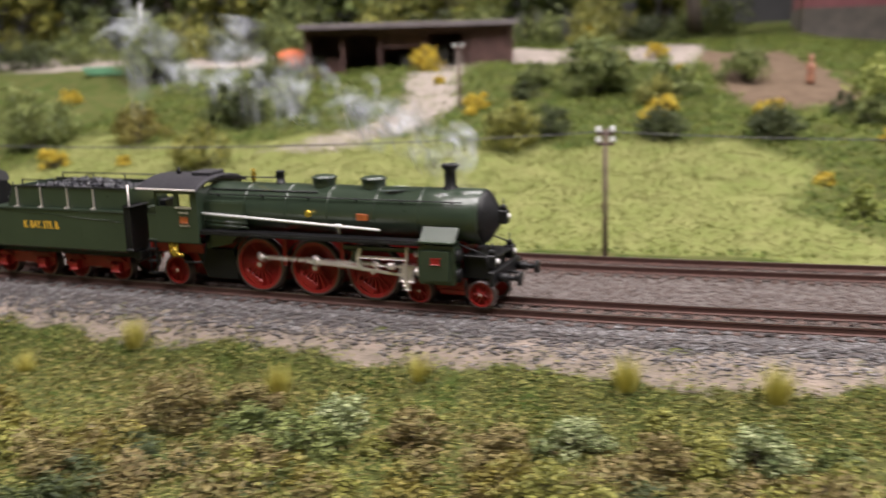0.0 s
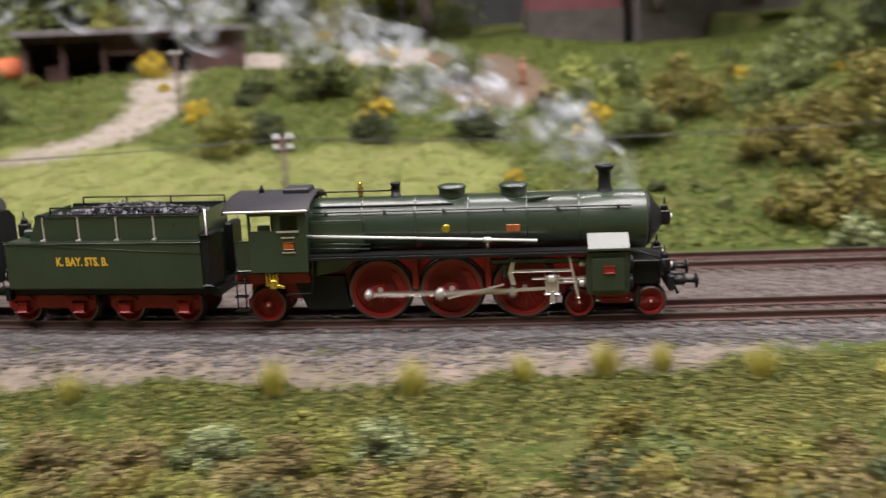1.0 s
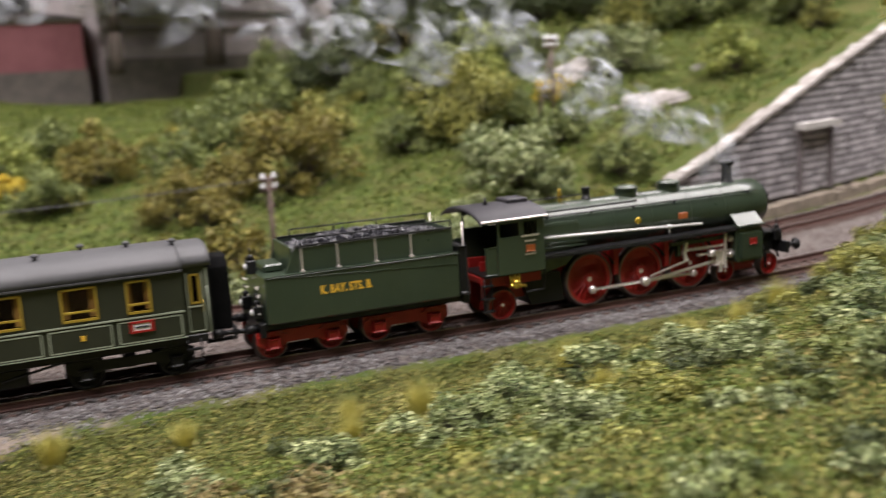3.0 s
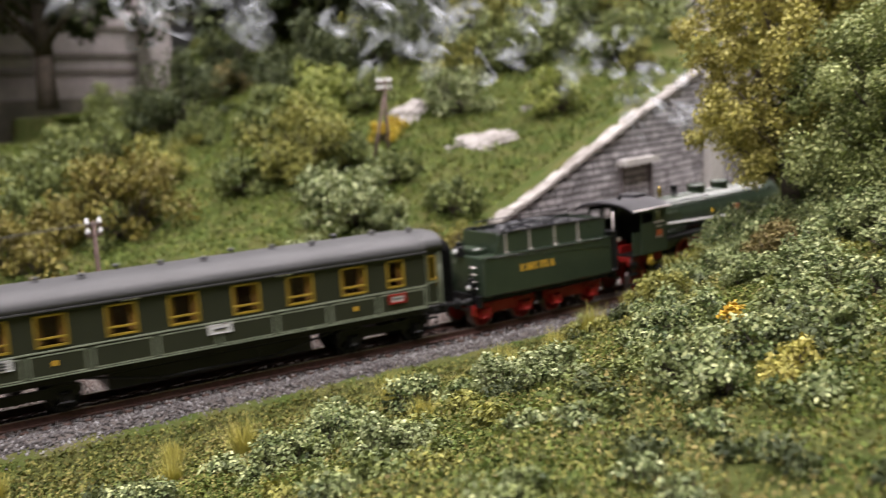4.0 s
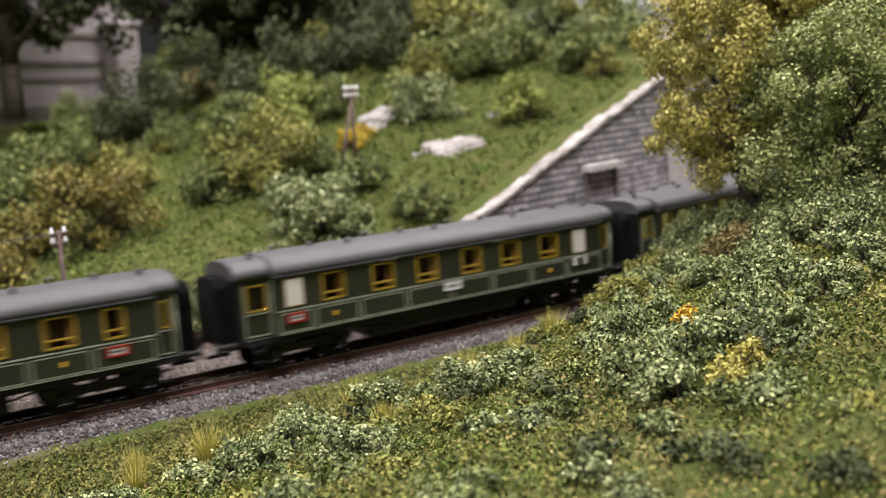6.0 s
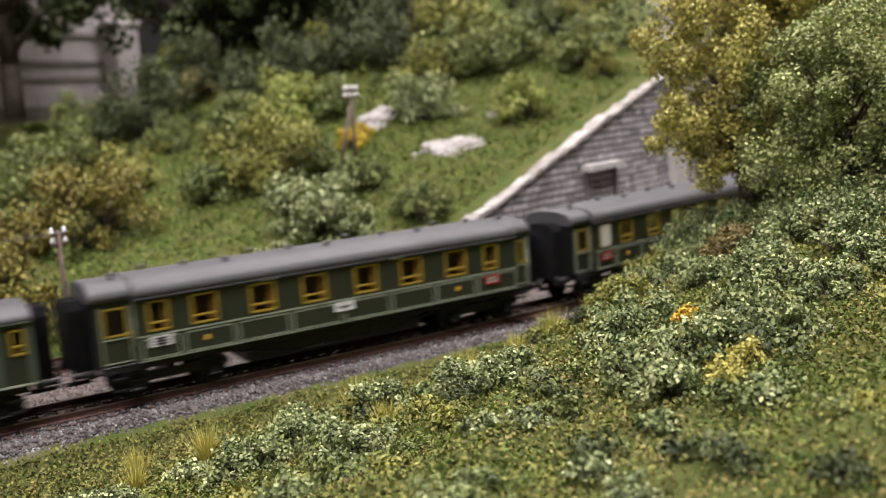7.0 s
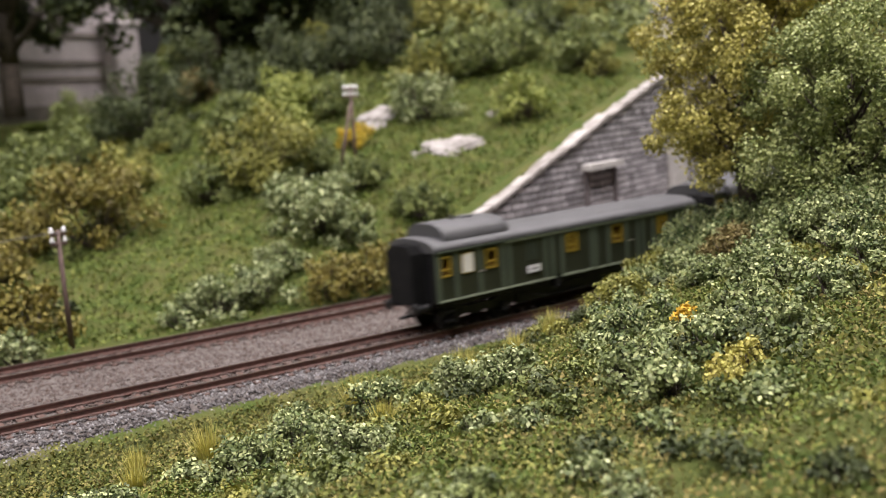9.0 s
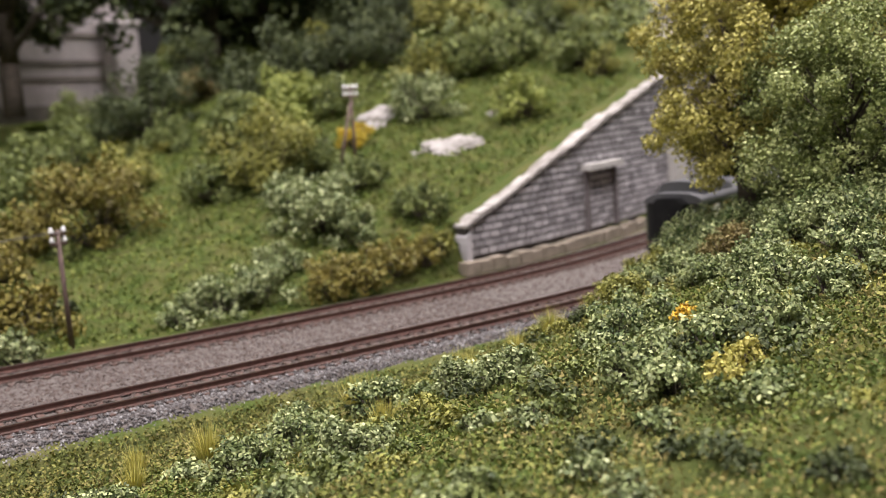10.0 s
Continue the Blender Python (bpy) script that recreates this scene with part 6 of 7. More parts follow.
# ---- flock, grass and leaves lying on the ground ----
def scatter(name, label, kind_, s_range, n_range, count, size, seed, keep=None, up=0.6, lift=0.0004):
    rng = np.random.default_rng(seed)
    s, n = rng.uniform(*s_range, count), rng.uniform(*n_range, count)
    x, y, h = (np.interp(s, LINE_S, LINE[:, q]) for q in range(3))
    x, y = x - np.sin(h) * n, y + np.cos(h) * n
    if keep:
        ok = rng.random(count) < keep(s, n, x, y)
        s, n, x, y = s[ok], n[ok], x[ok], y[ok]
    z = height_at(s, n, x, y) + rng.uniform(0, 1, len(s)) ** 2 * size * 1.2 + lift
    facing = np.tile([0.0, -0.25, 1.0], (len(s), 1)) * up
    v, f = leaves(np.stack([x, y, z], 1), facing, size, rng)
    tagged(new(name, mesh_of(name, v, f, LEAF[kind_])), label, "grass", kind="stuff")


def patches(x, y, f=38.0, p=0.0):
    return 0.5 + 0.25 * np.sin(f * x + 1.9 * np.sin(0.8 * f * y + p)) + 0.25 * np.sin(1.3 * f * y + 2.1 * np.sin(0.7 * f * x) + p)


def not_on(cov):
    return lambda s, n, x, y: np.clip(1 - 1.3 * sum(covers(s, n)[c] for c in cov), 0, 1)


scatter("verge_grass", "short olive green turf flock on the bank", "turf", (-0.12, 0.86), (-0.27, -0.024), 330000, 0.0008, 11,
        lambda s, n, x, y: np.clip(1.12 - 1.15 * covers(s, n)["sand"], 0, 1) * (n < -0.0355 + 0.006 * soft_step(0.26, 0.42, s) - 0.003 * np.sin(47 * s) * np.sin(113 * s)) * (0.35 + 0.65 * patches(x, y)))
scatter("leaf_litter", "brown and ochre leaf flock on the bank", "litter", (-0.12, 0.86), (-0.27, -0.040), 80000, 0.0009, 12,
        lambda s, n, x, y: np.clip(patches(x, y, 47, 1.0) * 1.5 - 0.35 + 0.5 * zone(n, -0.13, -0.07, 0.02) * (s < 0.35), 0, 1))
scatter("hillside_grass", "wild green meadow flock on the hillside", "meadow", (-0.35, 1.05), (0.112, 0.85), 220000, 0.0016, 13, not_on(("lawn", "sand", "soil", "gravel")))
scatter("verge_fringe", "rough upright olive grass fibres beside the ballast", "turf", (-0.12, 0.70), (-0.070, -0.030), 62000, 0.0008, 15,
        lambda s, n, x, y: np.clip(1 - 1.2 * covers(s, n)["sand"], 0, 1) * (0.4 + 0.6 * patches(x, y, 61, 2.0)), 0.15)
scatter("bank_moss", "rough mossy green flock on the near bank", "meadow", (0.40, 0.74), (-0.27, -0.060), 70000, 0.0009, 16,
        lambda s, n, x, y: np.clip(1.6 * patches(x, y, 53, 0.7) - 0.3, 0, 1), 0.2)
scatter("lawn_grass", "short pale green lawn flock", "lawn", (-0.32, 0.4), (0.106, 0.36), 60000, 0.0010, 14,
        lambda s, n, x, y: np.clip(covers(s, n)["lawn"], 0, 1))


# ---- bushes ----
def bush_mesh(kind_, r, leaf, count, seed, squat=0.8):
    """Leaves in many small sprigs on an uneven dome, with dark gaps between them; the base stands at the origin."""
    rng = np.random.default_rng(seed)
    lumps = 26 + int(rng.integers(0, 12))
    c = rng.normal(0, 1, (lumps, 3))
    c /= np.linalg.norm(c, axis=1)[:, None]
    c *= rng.uniform(0.35, 0.92, (lumps, 1)) ** 0.8 * r
    c[:, 2] = np.abs(c[:, 2]) * squat * 1.3 + 0.10 * r
    rad = rng.uniform(0.17, 0.34, lumps) * r
    which = rng.integers(0, lumps, count)
    d = rng.normal(0, 1, (count, 3))
    d /= np.linalg.norm(d, axis=1)[:, None]
    p = c[which] + d * (rad[which] * rng.uniform(0.35, 1.15, count))[:, None]
    p[:, 2] *= squat
    ok = p[:, 2] > -0.05 * r
    v, f = leaves(p[ok], d[ok] + [0, 0, 0.45], leaf, rng)
    return mesh_of("leaves", v, f, LEAF[kind_]), c, rad, squat


def undergrowth(name, label, spots, leaf, squat=0.8):
    """Low clumps too many to count, one object for each colour."""
    for kind_ in sorted({q[3] for q in spots}):
        vs, fs, o = [], [], 0
        for k, (x, y, r, _) in enumerate(q for q in spots if q[3] == kind_):
            rng = np.random.default_rng(900 + k)
            count = int(min(5000, 8.0 * (r / leaf) ** 2 + 120))
            c = rng.normal(0, 0.42, (8, 3)) * r
            c[:, 2] = np.abs(c[:, 2]) * squat
            d = rng.normal(0, 1, (count, 3))
            d /= np.linalg.norm(d, axis=1)[:, None]
            p = c[rng.integers(0, 8, count)] + d * (r * rng.uniform(0.28, 0.55, count))[:, None]
            p = p[p[:, 2] > -0.1 * r]
            z = float(height_at(*track_coords([x], [y]), np.array([x]), np.array([y]))[0])
            v, f = leaves(p + [x, y, z], p / r + [0, 0, 0.35], leaf, rng)
            vs.append(v), fs.append(f + o)
            o += len(v)
        tagged(new(name, mesh_of(name, np.concatenate(vs), np.concatenate(fs), LEAF[kind_])), label.format(WORD[kind_]), "undergrowth", kind="stuff")


STORE = {}


def bush(x, y, r, kind_, label="", group="", leaf=0.0016, lift=0.0, squat=0.95):
    key = (kind_, round(r / 0.006), leaf, squat, int(x * 977 + y * 571) % 2)
    if key not in STORE:
        rq = r if r < 0.005 else max(0.005, round(r / 0.006) * 0.006)
        count = int(min(11000, 13.0 * (rq / leaf) ** 2 + 200))
        me, c, rad, sq = bush_mesh(kind_, rq, leaf, count, len(STORE) + 50, squat)
        bm = bmesh.new()
        for k in range(len(c)):
            add_rod(bm, (0, 0, -0.003), (c[k][0], c[k][1], c[k][2] * sq), 0.00035 + 0.012 * rq, 4, 0.0002)
        st = bpy.data.meshes.new("stem")
        bm.to_mesh(st)
        bm.free()
        st.materials.append(M_BARK)
        STORE[key] = (me, st)
    s, n = track_coords([x], [y])
    z = float(height_at(s, n, np.array([x]), np.array([y]))[0])
    top = tagged(new("bush"), label or f"leafy {WORD[kind_]} model bush on the grass", "bush", group or "bushes on the slopes")
    top.matrix_basis = pose(x, y, z - 0.001 + lift, 0, 0, (x * 7919 + y * 3571) % 1 * 360)
    for name, me in zip(("foliage", "stem"), STORE[key]):
        o = new(name, me)
        o.parent = top
    return top


WORD = {"green": "green", "lush": "deep green", "dark": "dark green", "bright": "bright green", "pale": "glint flecked green", "olive": "olive yellow", "rust": "rusty yellow",
        "brown": "reddish brown", "yellow": "yellow flowering", "orange": "orange flowering", "straw": "straw coloured"}
FAR_BUSHES = {
    "olive": [(.617, .592, .029), (.660, .486, .037), (.842, .500, .028), (.925, .385, .018), (1.014, .460, .032), (.927, .565, .032), (.15, .672, .02), (-.07, .70, .02), (.661, .334, .010)],
    "rust": [(.540, .502, .038), (.505, .520, .022), (.470, .480, .017), (.448, .405, .022), (.425, .420, .014), (.585, .342, .015), (.605, .338, .016), (.628, .336, .015), (.650, .333, .013),
             (.457, .618, .026), (.459, .505, .020), (-.14, .80, .022)],
    "green": [(.703, .580, .027), (.688, .474, .020), (.680, .358, .019), (.678, .374, .011), (.704, .674, .020), (.598, .712, .029), (.645, .735, .034), (.56, .66, .028), (.744, .904, .034),
              (.682, .420, .015), (.874, .476, .033), (.921, .468, .029), (.925, .412, .026), (.990, .488, .026), (.76, .53, .022), (.408, .580, .020), (.627, .505, .022), (.285, .80, .024),
              (.225, .83, .040), (.36, .86, .020), (-.23, .81, .034), (-.2, 1.06, .045), (.46, .74, .03), (.50, .60, .022)],
    "dark": [(.812, .635, .038), (.716, .716, .046), (.713, .775, .028), (.857, .558, .030), (.902, .605, .032), (.766, .640, .026), (.650, .505, .014), (.251, .66, .018), (.32, .64, .018), (-.07, .82, .03),
             (.18, .70, .018), (.79, .73, .040), (.84, .60, .030)],
    "brown": [(.769, .722, .022)],
    "pale": [(.624, .394, .028), (.630, .370, .017), (.632, .434, .016), (.507, .366, .012), (.530, .365, .015), (.554, .360, .016), (.585, .376, .013), (.426, .373, .013), (.780, .452, .026), (.574, .378, .012)],
    "bright": [(.742, .560, .035), (.725, .535, .024), (.813, .382, .025), (.407, .676, .028), (.412, .690, .024), (.315, .488, .011)],
    "yellow": [(.330, .690, .011), (.399, .632, .010), (.725, .470, .012), (.738, .474, .012), (.084, .985, .016), (.314, .995, .014), (.56, .72, .010), (.27, 1.2, .016), (-.19, .74, .011),
               (-.13, .72, .009), (.315, .54, .008), (.62, .69, .009), (.13, .80, .012), (-.26, .97, .012), (.10, .90, .008), (.375, .60, .007)],
}
_r = random.Random(31)
for k in range(60):
    s_, n_ = _r.uniform(0.36, 1.0), _r.uniform(0.15, 0.62)
    p = beside(s_, n_)
    if (p.x - 0.76) ** 2 + (p.y - 0.42) ** 2 > 0.004:
        FAR_BUSHES[_r.choice(("green", "green", "olive", "dark", "green", "bright"))].append((p.x, p.y, _r.uniform(0.006, 0.012)))
for k in range(40):
    s_, n_ = _r.uniform(-0.30, 0.36), _r.uniform(0.34, 0.66)
    p = beside(s_, n_)
    if n_ > 0.61 or abs(s_ + 0.08) < 0.07 or (s_ > 0.17 and n_ > 0.42):
        continue
    FAR_BUSHES[_r.choice(("green", "olive", "green", "dark", "yellow"))].append((p.x, p.y, _r.uniform(0.007, 0.018)))
for kind_, rows in FAR_BUSHES.items():
    for x, y, r in rows:
        bush(x, y, r * (1.0 if kind_ == "yellow" else 1.08), kind_, leaf=0.0019 if r > 0.02 else 0.0014, squat=1.0)
NEAR_BUSHES = {
    "pale": [(.407, .127, .0105), (.395, .120, .008), (.470, .143, .0105), (.455, .112, .0100), (.463, .125, .009), (.409, .083, .0085), (.416, .074, .006), (.378, .058, .006), (.396, .044, .0085),
             (.390, .030, .007), (.075, .280, .0146), (.143, .260, .0121), (.191, .243, .0127), (.33, .20, .010), (.487, .132, .009)],
    "lush": [(.430, .177, .0125), (.418, .168, .010), (.398, .161, .0115), (.386, .161, .008), (.452, .164, .0095), (.466, .158, .0085), (.479, .150, .008), (.525, .118, .0136), (.510, .095, .0115),
             (.497, .104, .010), (.450, .065, .0095), (.443, .051, .0098), (.458, .072, .009), (.424, .045, .0078), (.588, .080, .016), (.586, .066, .0155), (.538, .041, .0118), (.560, .055, .013),
             (.527, .062, .0130), (.515, .043, .0122), (.492, .055, .0118), (.464, .050, .0105), (.480, .041, .0095), (.545, .078, .014), (.548, .098, .014), (.565, .085, .015), (.57, .12, .013),
             (.605, .135, .014), (.615, .120, .017), (.630, .132, .020), (.648, .138, .020), (.612, .146, .013), (.668, .148, .021), (.634, .149, .021), (.655, .155, .023), (.640, .118, .020), (.660, .135, .019), (.685, .130, .022), (.612, .095, .018), (.640, .085, .020), (.61, .05, .018), (.36, .172, .011)],
    "dark": [(.408, -.002, .0065), (.30, .16, .008)],
    "green": [],
    "rust": [],
    "brown": [(.600, .112, .015), (.622, .118, .015), (.582, .106, .011), (.018, .300, .0153), (.097, .268, .0116), (.122, .255, .0128), (.164, .240, .0123), (.05, .262, .012)],
    "olive": [(.500, .113, .0080), (.520, .141, .0085), (.533, .150, .0085), (.548, .172, .0075), (.544, .128, .0115), (.558, .142, .010), (.575, .148, .0105), (.592, .152, .011), (.622, .160, .016), (.606, .157, .012),
              (.612, .154, .009), (.70, .15, .02), (.17, .27, .009)],
}
_r = random.Random(12)
for k in range(22):
    s_, n_ = _r.uniform(0.62, 0.82), _r.uniform(-0.20, -0.075)
    p = beside(s_, n_)
    NEAR_BUSHES[_r.choice(("lush", "lush", "pale", "lush"))].append((p.x, p.y, _r.uniform(0.010, 0.016)))
for k in range(30):
    s_, n_ = _r.uniform(-0.02, 0.34), _r.uniform(-0.12, -0.07)
    p = beside(s_, n_)
    NEAR_BUSHES[_r.choice(("brown", "olive", "rust", "green", "olive"))].append((p.x, p.y, _r.uniform(0.006, 0.011)))
UNDER = []
for k in range(520):
    s_, n_ = _r.uniform(-0.10, 0.42), -0.205 + 0.115 * _r.random() ** 1.2
    p = beside(s_, n_)
    UNDER.append((p.x, p.y, _r.uniform(0.005, 0.0105), _r.choice(("brown", "brown", "olive", "rust", "dark", "brown"))))
for k in range(240):
    s_, n_ = _r.uniform(0.40, 0.86), _r.uniform(-0.255, -0.075)
    p = beside(s_, n_)
    UNDER.append((p.x, p.y, _r.uniform(0.003, 0.0075), _r.choice(("dark", "green", "lush", "olive", "green"))))
undergrowth("bank_undergrowth", "low {} leaf undergrowth covering the near bank", UNDER, 0.00095, 0.7)
for kind_, rows in NEAR_BUSHES.items():
    for x, y, r in rows:
        bush(x, y, r, kind_, leaf=0.00085, group="bushes on the near bank", squat=0.85)
for kind_, x, y, r in (("orange", .490, .0738, .0046), ("straw", .455, .038, .0055), ("straw", .447, .041, .0045)):
    bush(x, y, r, kind_, leaf=0.0008, lift=0.0018 if kind_ == "orange" else 0.001, group="flowers on the near bank")


# ---- tufts of long grass ----
def tuft_mesh(r, count, seed, kind_):
    rng = np.random.default_rng(seed)
    a, lean = rng.uniform(0, 6.283, count), rng.uniform(0.05, 0.6, count)
    base = np.stack([np.cos(a), np.sin(a), np.zeros(count)], 1) * (rng.uniform(0, 0.35, count) * r)[:, None]
    tip = base + np.stack([np.cos(a) * np.sin(lean), np.sin(a) * np.sin(lean), np.cos(lean)], 1) * (rng.uniform(0.7, 1.3, count) * r)[:, None]
    w = np.stack([-np.sin(a), np.cos(a), np.zeros(count)], 1) * 0.00016
    v = np.stack([base - w, base + w, tip], 1).reshape(-1, 3)
    return mesh_of("blades", v, np.arange(3 * count).reshape(count, 3), LEAF[kind_])


TUFTS = [tuft_mesh(0.0105, 260, 5, "straw"), tuft_mesh(0.0085, 190, 6, "straw")]
for k, (x, y) in enumerate([(-.011, .355), (.098, .309), (.163, .289), (-.053, .353), (.310, .250), (.283, .262), (.205, .275), (.38, .195), (.406, .195), (.345, .235), (.05, .315), (.24, .27), (.46, .185), (.39, .21), (.265, .265), (.505, .150), (.53, .152), (.56, .155), (.585, .158), (.61, .160), (.475, .148), (.44, .150)]):
    s, n = track_coords([x], [y])
    t = tagged(new("grass_tuft", TUFTS[k % 2]), "tuft of long straw yellow grass on the verge", "grass tuft", "grass tufts on the verge")
    t.matrix_basis = pose(x, y, float(height_at(s, n, np.array([x]), np.array([y]))[0]) - 0.0008, 0, 0, 47 * k)


# ---- trees ----
def tree(x, y, z, tall, crown, kind_, seed, label, leaf, count, clumps=26, bare=0.42):
    rng = np.random.default_rng(seed)
    top = tagged(new("tree"), label, "tree", "model trees")
    top.location = (x, y, z)
    bm = bmesh.new()
    prev, r0 = Vector((0, 0, -0.004)), tall * 0.035
    for k in range(1, 6):
        p = Vector((rng.normal(0, 0.012) * tall, rng.normal(0, 0.012) * tall, tall * 0.8 * k / 5))
        add_rod(bm, prev, p, r0 * (1 - (k - 1) / 6), 9, r0 * (1 - k / 6))
        prev = p
    cs, rs = [], []
    for k in range(clumps):
        a, h = k * 2.4 + rng.uniform(0, 0.5), bare + (1 - bare) * (k + 0.5) / clumps
        wide = crown * math.sqrt(max(0.06, 1 - (2 * (h - bare) / (1 - bare) - 0.85) ** 2 / 1.5)) * rng.uniform(0.45, 0.85)
        c = Vector((math.cos(a) * wide, math.sin(a) * wide, h * tall))
        add_rod(bm, (0, 0, max(0.2, h - 0.22) * tall * 0.85), c, r0 * 0.28, 5, r0 * 0.08)
        cs.append(c), rs.append(crown * rng.uniform(0.28, 0.46))
    part("trunk", bm, M_BARK, top)
    cs, rs = np.repeat(np.array(cs), 6, 0), np.repeat(np.array(rs), 6)
    off = rng.normal(0, 1, cs.shape)
    cs = cs + off / np.linalg.norm(off, axis=1)[:, None] * (rs * rng.uniform(0.5, 1.0, len(rs)))[:, None]
    rs = rs * rng.uniform(0.30, 0.52, len(rs))
    w = rng.integers(0, len(rs), count)
    d = rng.normal(0, 1, (count, 3))
    d /= np.linalg.norm(d, axis=1)[:, None]
    v, f = leaves(cs[w] + d * (rs[w] * rng.uniform(0.4, 1.12, count))[:, None], d + [0, 0, 0.3], leaf, rng)
    o = new("crown", mesh_of("crown", v, f, LEAF[kind_]))
    o.parent = top


tree(.652, .132, .034, .126, .044, "gold", 21, "olive yellow leafed model tree beside the line", 0.0011, 62000, 34, 0.24)
tree(.626, .078, .034, .078, .041, "speckled", 22, "dense green leafed model tree beside the line", 0.00092, 60000, 34, 0.20)
tree(.690, .108, .045, .138, .044, "gold", 28, "olive yellow leafed model tree beside the line", 0.0011, 46000, 30, 0.30)
for x, y, r in ((.645, .105, .016), (.625, .090, .014), (.665, .112, .018), (.690, .120, .020), (.66, .09, .018), (.72, .135, .022), (.615, .11, .012)):
    bush(x, y, r, "lush", leaf=0.00085, group="bushes on the near bank", squat=0.8)
tree(.77, 1.10, .12, .36, .13, "dark", 23, "tall dark broadleaf model tree before the station", 0.0065, 12000, 30, 0.32)
tree(.93, .98, .14, .34, .15, "dark", 24, "tall dark broadleaf model tree before the station", 0.0065, 12000, 30, 0.26)
tree(1.02, .86, .15, .30, .12, "dark", 25, "tall dark broadleaf model tree on the hill", 0.0075, 8000, 28, 0.25)
tree(.39, 1.16, .10, .26, .11, "green", 26, "broadleaf green model tree by the house", 0.0070, 7000, 26, 0.35)
for x, y, tall, wide, seed in ((.84, .785, .15, .055, 45), (.86, .73, .14, .055, 46), (.89, .69, .13, .05, 47), (.90, .80, .20, .085, 42), (.97, .74, .19, .08, 43)):
    tree(x, y, float(height_at(*track_coords([x], [y]), np.array([x]), np.array([y]))[0]), tall, wide, "dark", seed, "dark broadleaf model tree on the hill", 0.0060, 6500, 24, 0.18)
for k in range(11):
    x, y = -.62 + .105 * k, 1.48 + .05 * math.sin(7 * k)
    tree(x, y, float(height_at(*track_coords([x], [y]), np.array([x]), np.array([y]))[0]), .20 + .04 * math.sin(5 * k), .085, ("green", "olive", "dark")[k % 3], 60 + k, "broadleaf model tree behind the lane", 0.0080, 3600, 20, 0.15)
WOODS = []
for k in range(30):
    a, q = 2.4 * k, .06 + .035 * math.sqrt(k)
    x, y = 1.10 + q * math.cos(a), .66 + q * math.sin(a)
    WOODS.append((x, y, .034 + .010 * math.sin(3 * k), ("green", "dark", "olive", "dark")[k % 4]))
tree(.64, 1.08, .115, .26, .09, "dark", 27, "dark broadleaf model tree by the house", 0.0070, 6000, 24, 0.5)
for k in range(16):
    WOODS.append((-.55 + .065 * k, 1.27 + .05 * math.sin(5 * k), .045 + .012 * math.sin(3 * k), ("green", "olive", "dark", "green")[k % 4]))
for k in range(14):
    WOODS.append((.86 + .035 * (k % 7), .50 + .13 * (k // 7) + .03 * math.sin(4 * k), .028 + .01 * math.sin(3 * k + 1), ("green", "dark", "olive", "dark", "dark")[k % 5]))
undergrowth("hill_undergrowth", "dense {} shrubs far up the hillside", WOODS, 0.0030, 1.0)
# ---- smoke: curled translucent wisps that leave the chimney one after another ----
M_SMOKE = bpy.data.materials.new("thin_smoke")
M_SMOKE.use_nodes = True
_n, _l = M_SMOKE.node_tree.nodes, M_SMOKE.node_tree.links
_p = _n["Principled BSDF"]
_p.inputs["Base Color"].default_value = (0.72, 0.76, 0.82, 1)
_p.inputs["Roughness"].default_value, _p.inputs["Specular IOR Level"].default_value = 1.0, 0.0
_p.inputs["Subsurface Weight"].default_value = 0.0
_uv = _n.new("ShaderNodeUVMap")
_uv.uv_map = "wisp"
_sep = _n.new("ShaderNodeSeparateXYZ")
_l.new(_uv.outputs["UV"], _sep.inputs[0])


def _hump(socket):
    a = _n.new("ShaderNodeMath")
    a.operation = "MULTIPLY"
    a.inputs[1].default_value = math.pi
    _l.new(socket, a.inputs[0])
    b = _n.new("ShaderNodeMath")
    b.operation = "SINE"
    _l.new(a.outputs[0], b.inputs[0])
    return b.outputs[0]


_tc = _n.new("ShaderNodeTexCoord")
_no = _n.new("ShaderNodeTexNoise")
_no.inputs["Scale"].default_value, _no.inputs["Detail"].default_value, _no.inputs["Distortion"].default_value = 120, 3, 1.2
_l.new(_tc.outputs["Object"], _no.inputs["Vector"])
_mr = _n.new("ShaderNodeMapRange")
_mr.inputs["From Min"].default_value, _mr.inputs["From Max"].default_value, _mr.inputs["To Max"].default_value = 0.25, 0.75, 0.48
_l.new(_no.outputs["Fac"], _mr.inputs["Value"])
_m1 = _n.new("ShaderNodeMath")
_m1.operation = "MULTIPLY"
_l.new(_hump(_sep.outputs[0]), _m1.inputs[0])
_l.new(_hump(_sep.outputs[1]), _m1.inputs[1])
_m2 = _n.new("ShaderNodeMath")
_m2.operation = "MULTIPLY"
_l.new(_m1.outputs[0], _m2.inputs[0])
_l.new(_mr.outputs["Result"], _m2.inputs[1])
_l.new(_m2.outputs[0], _p.inputs["Alpha"])


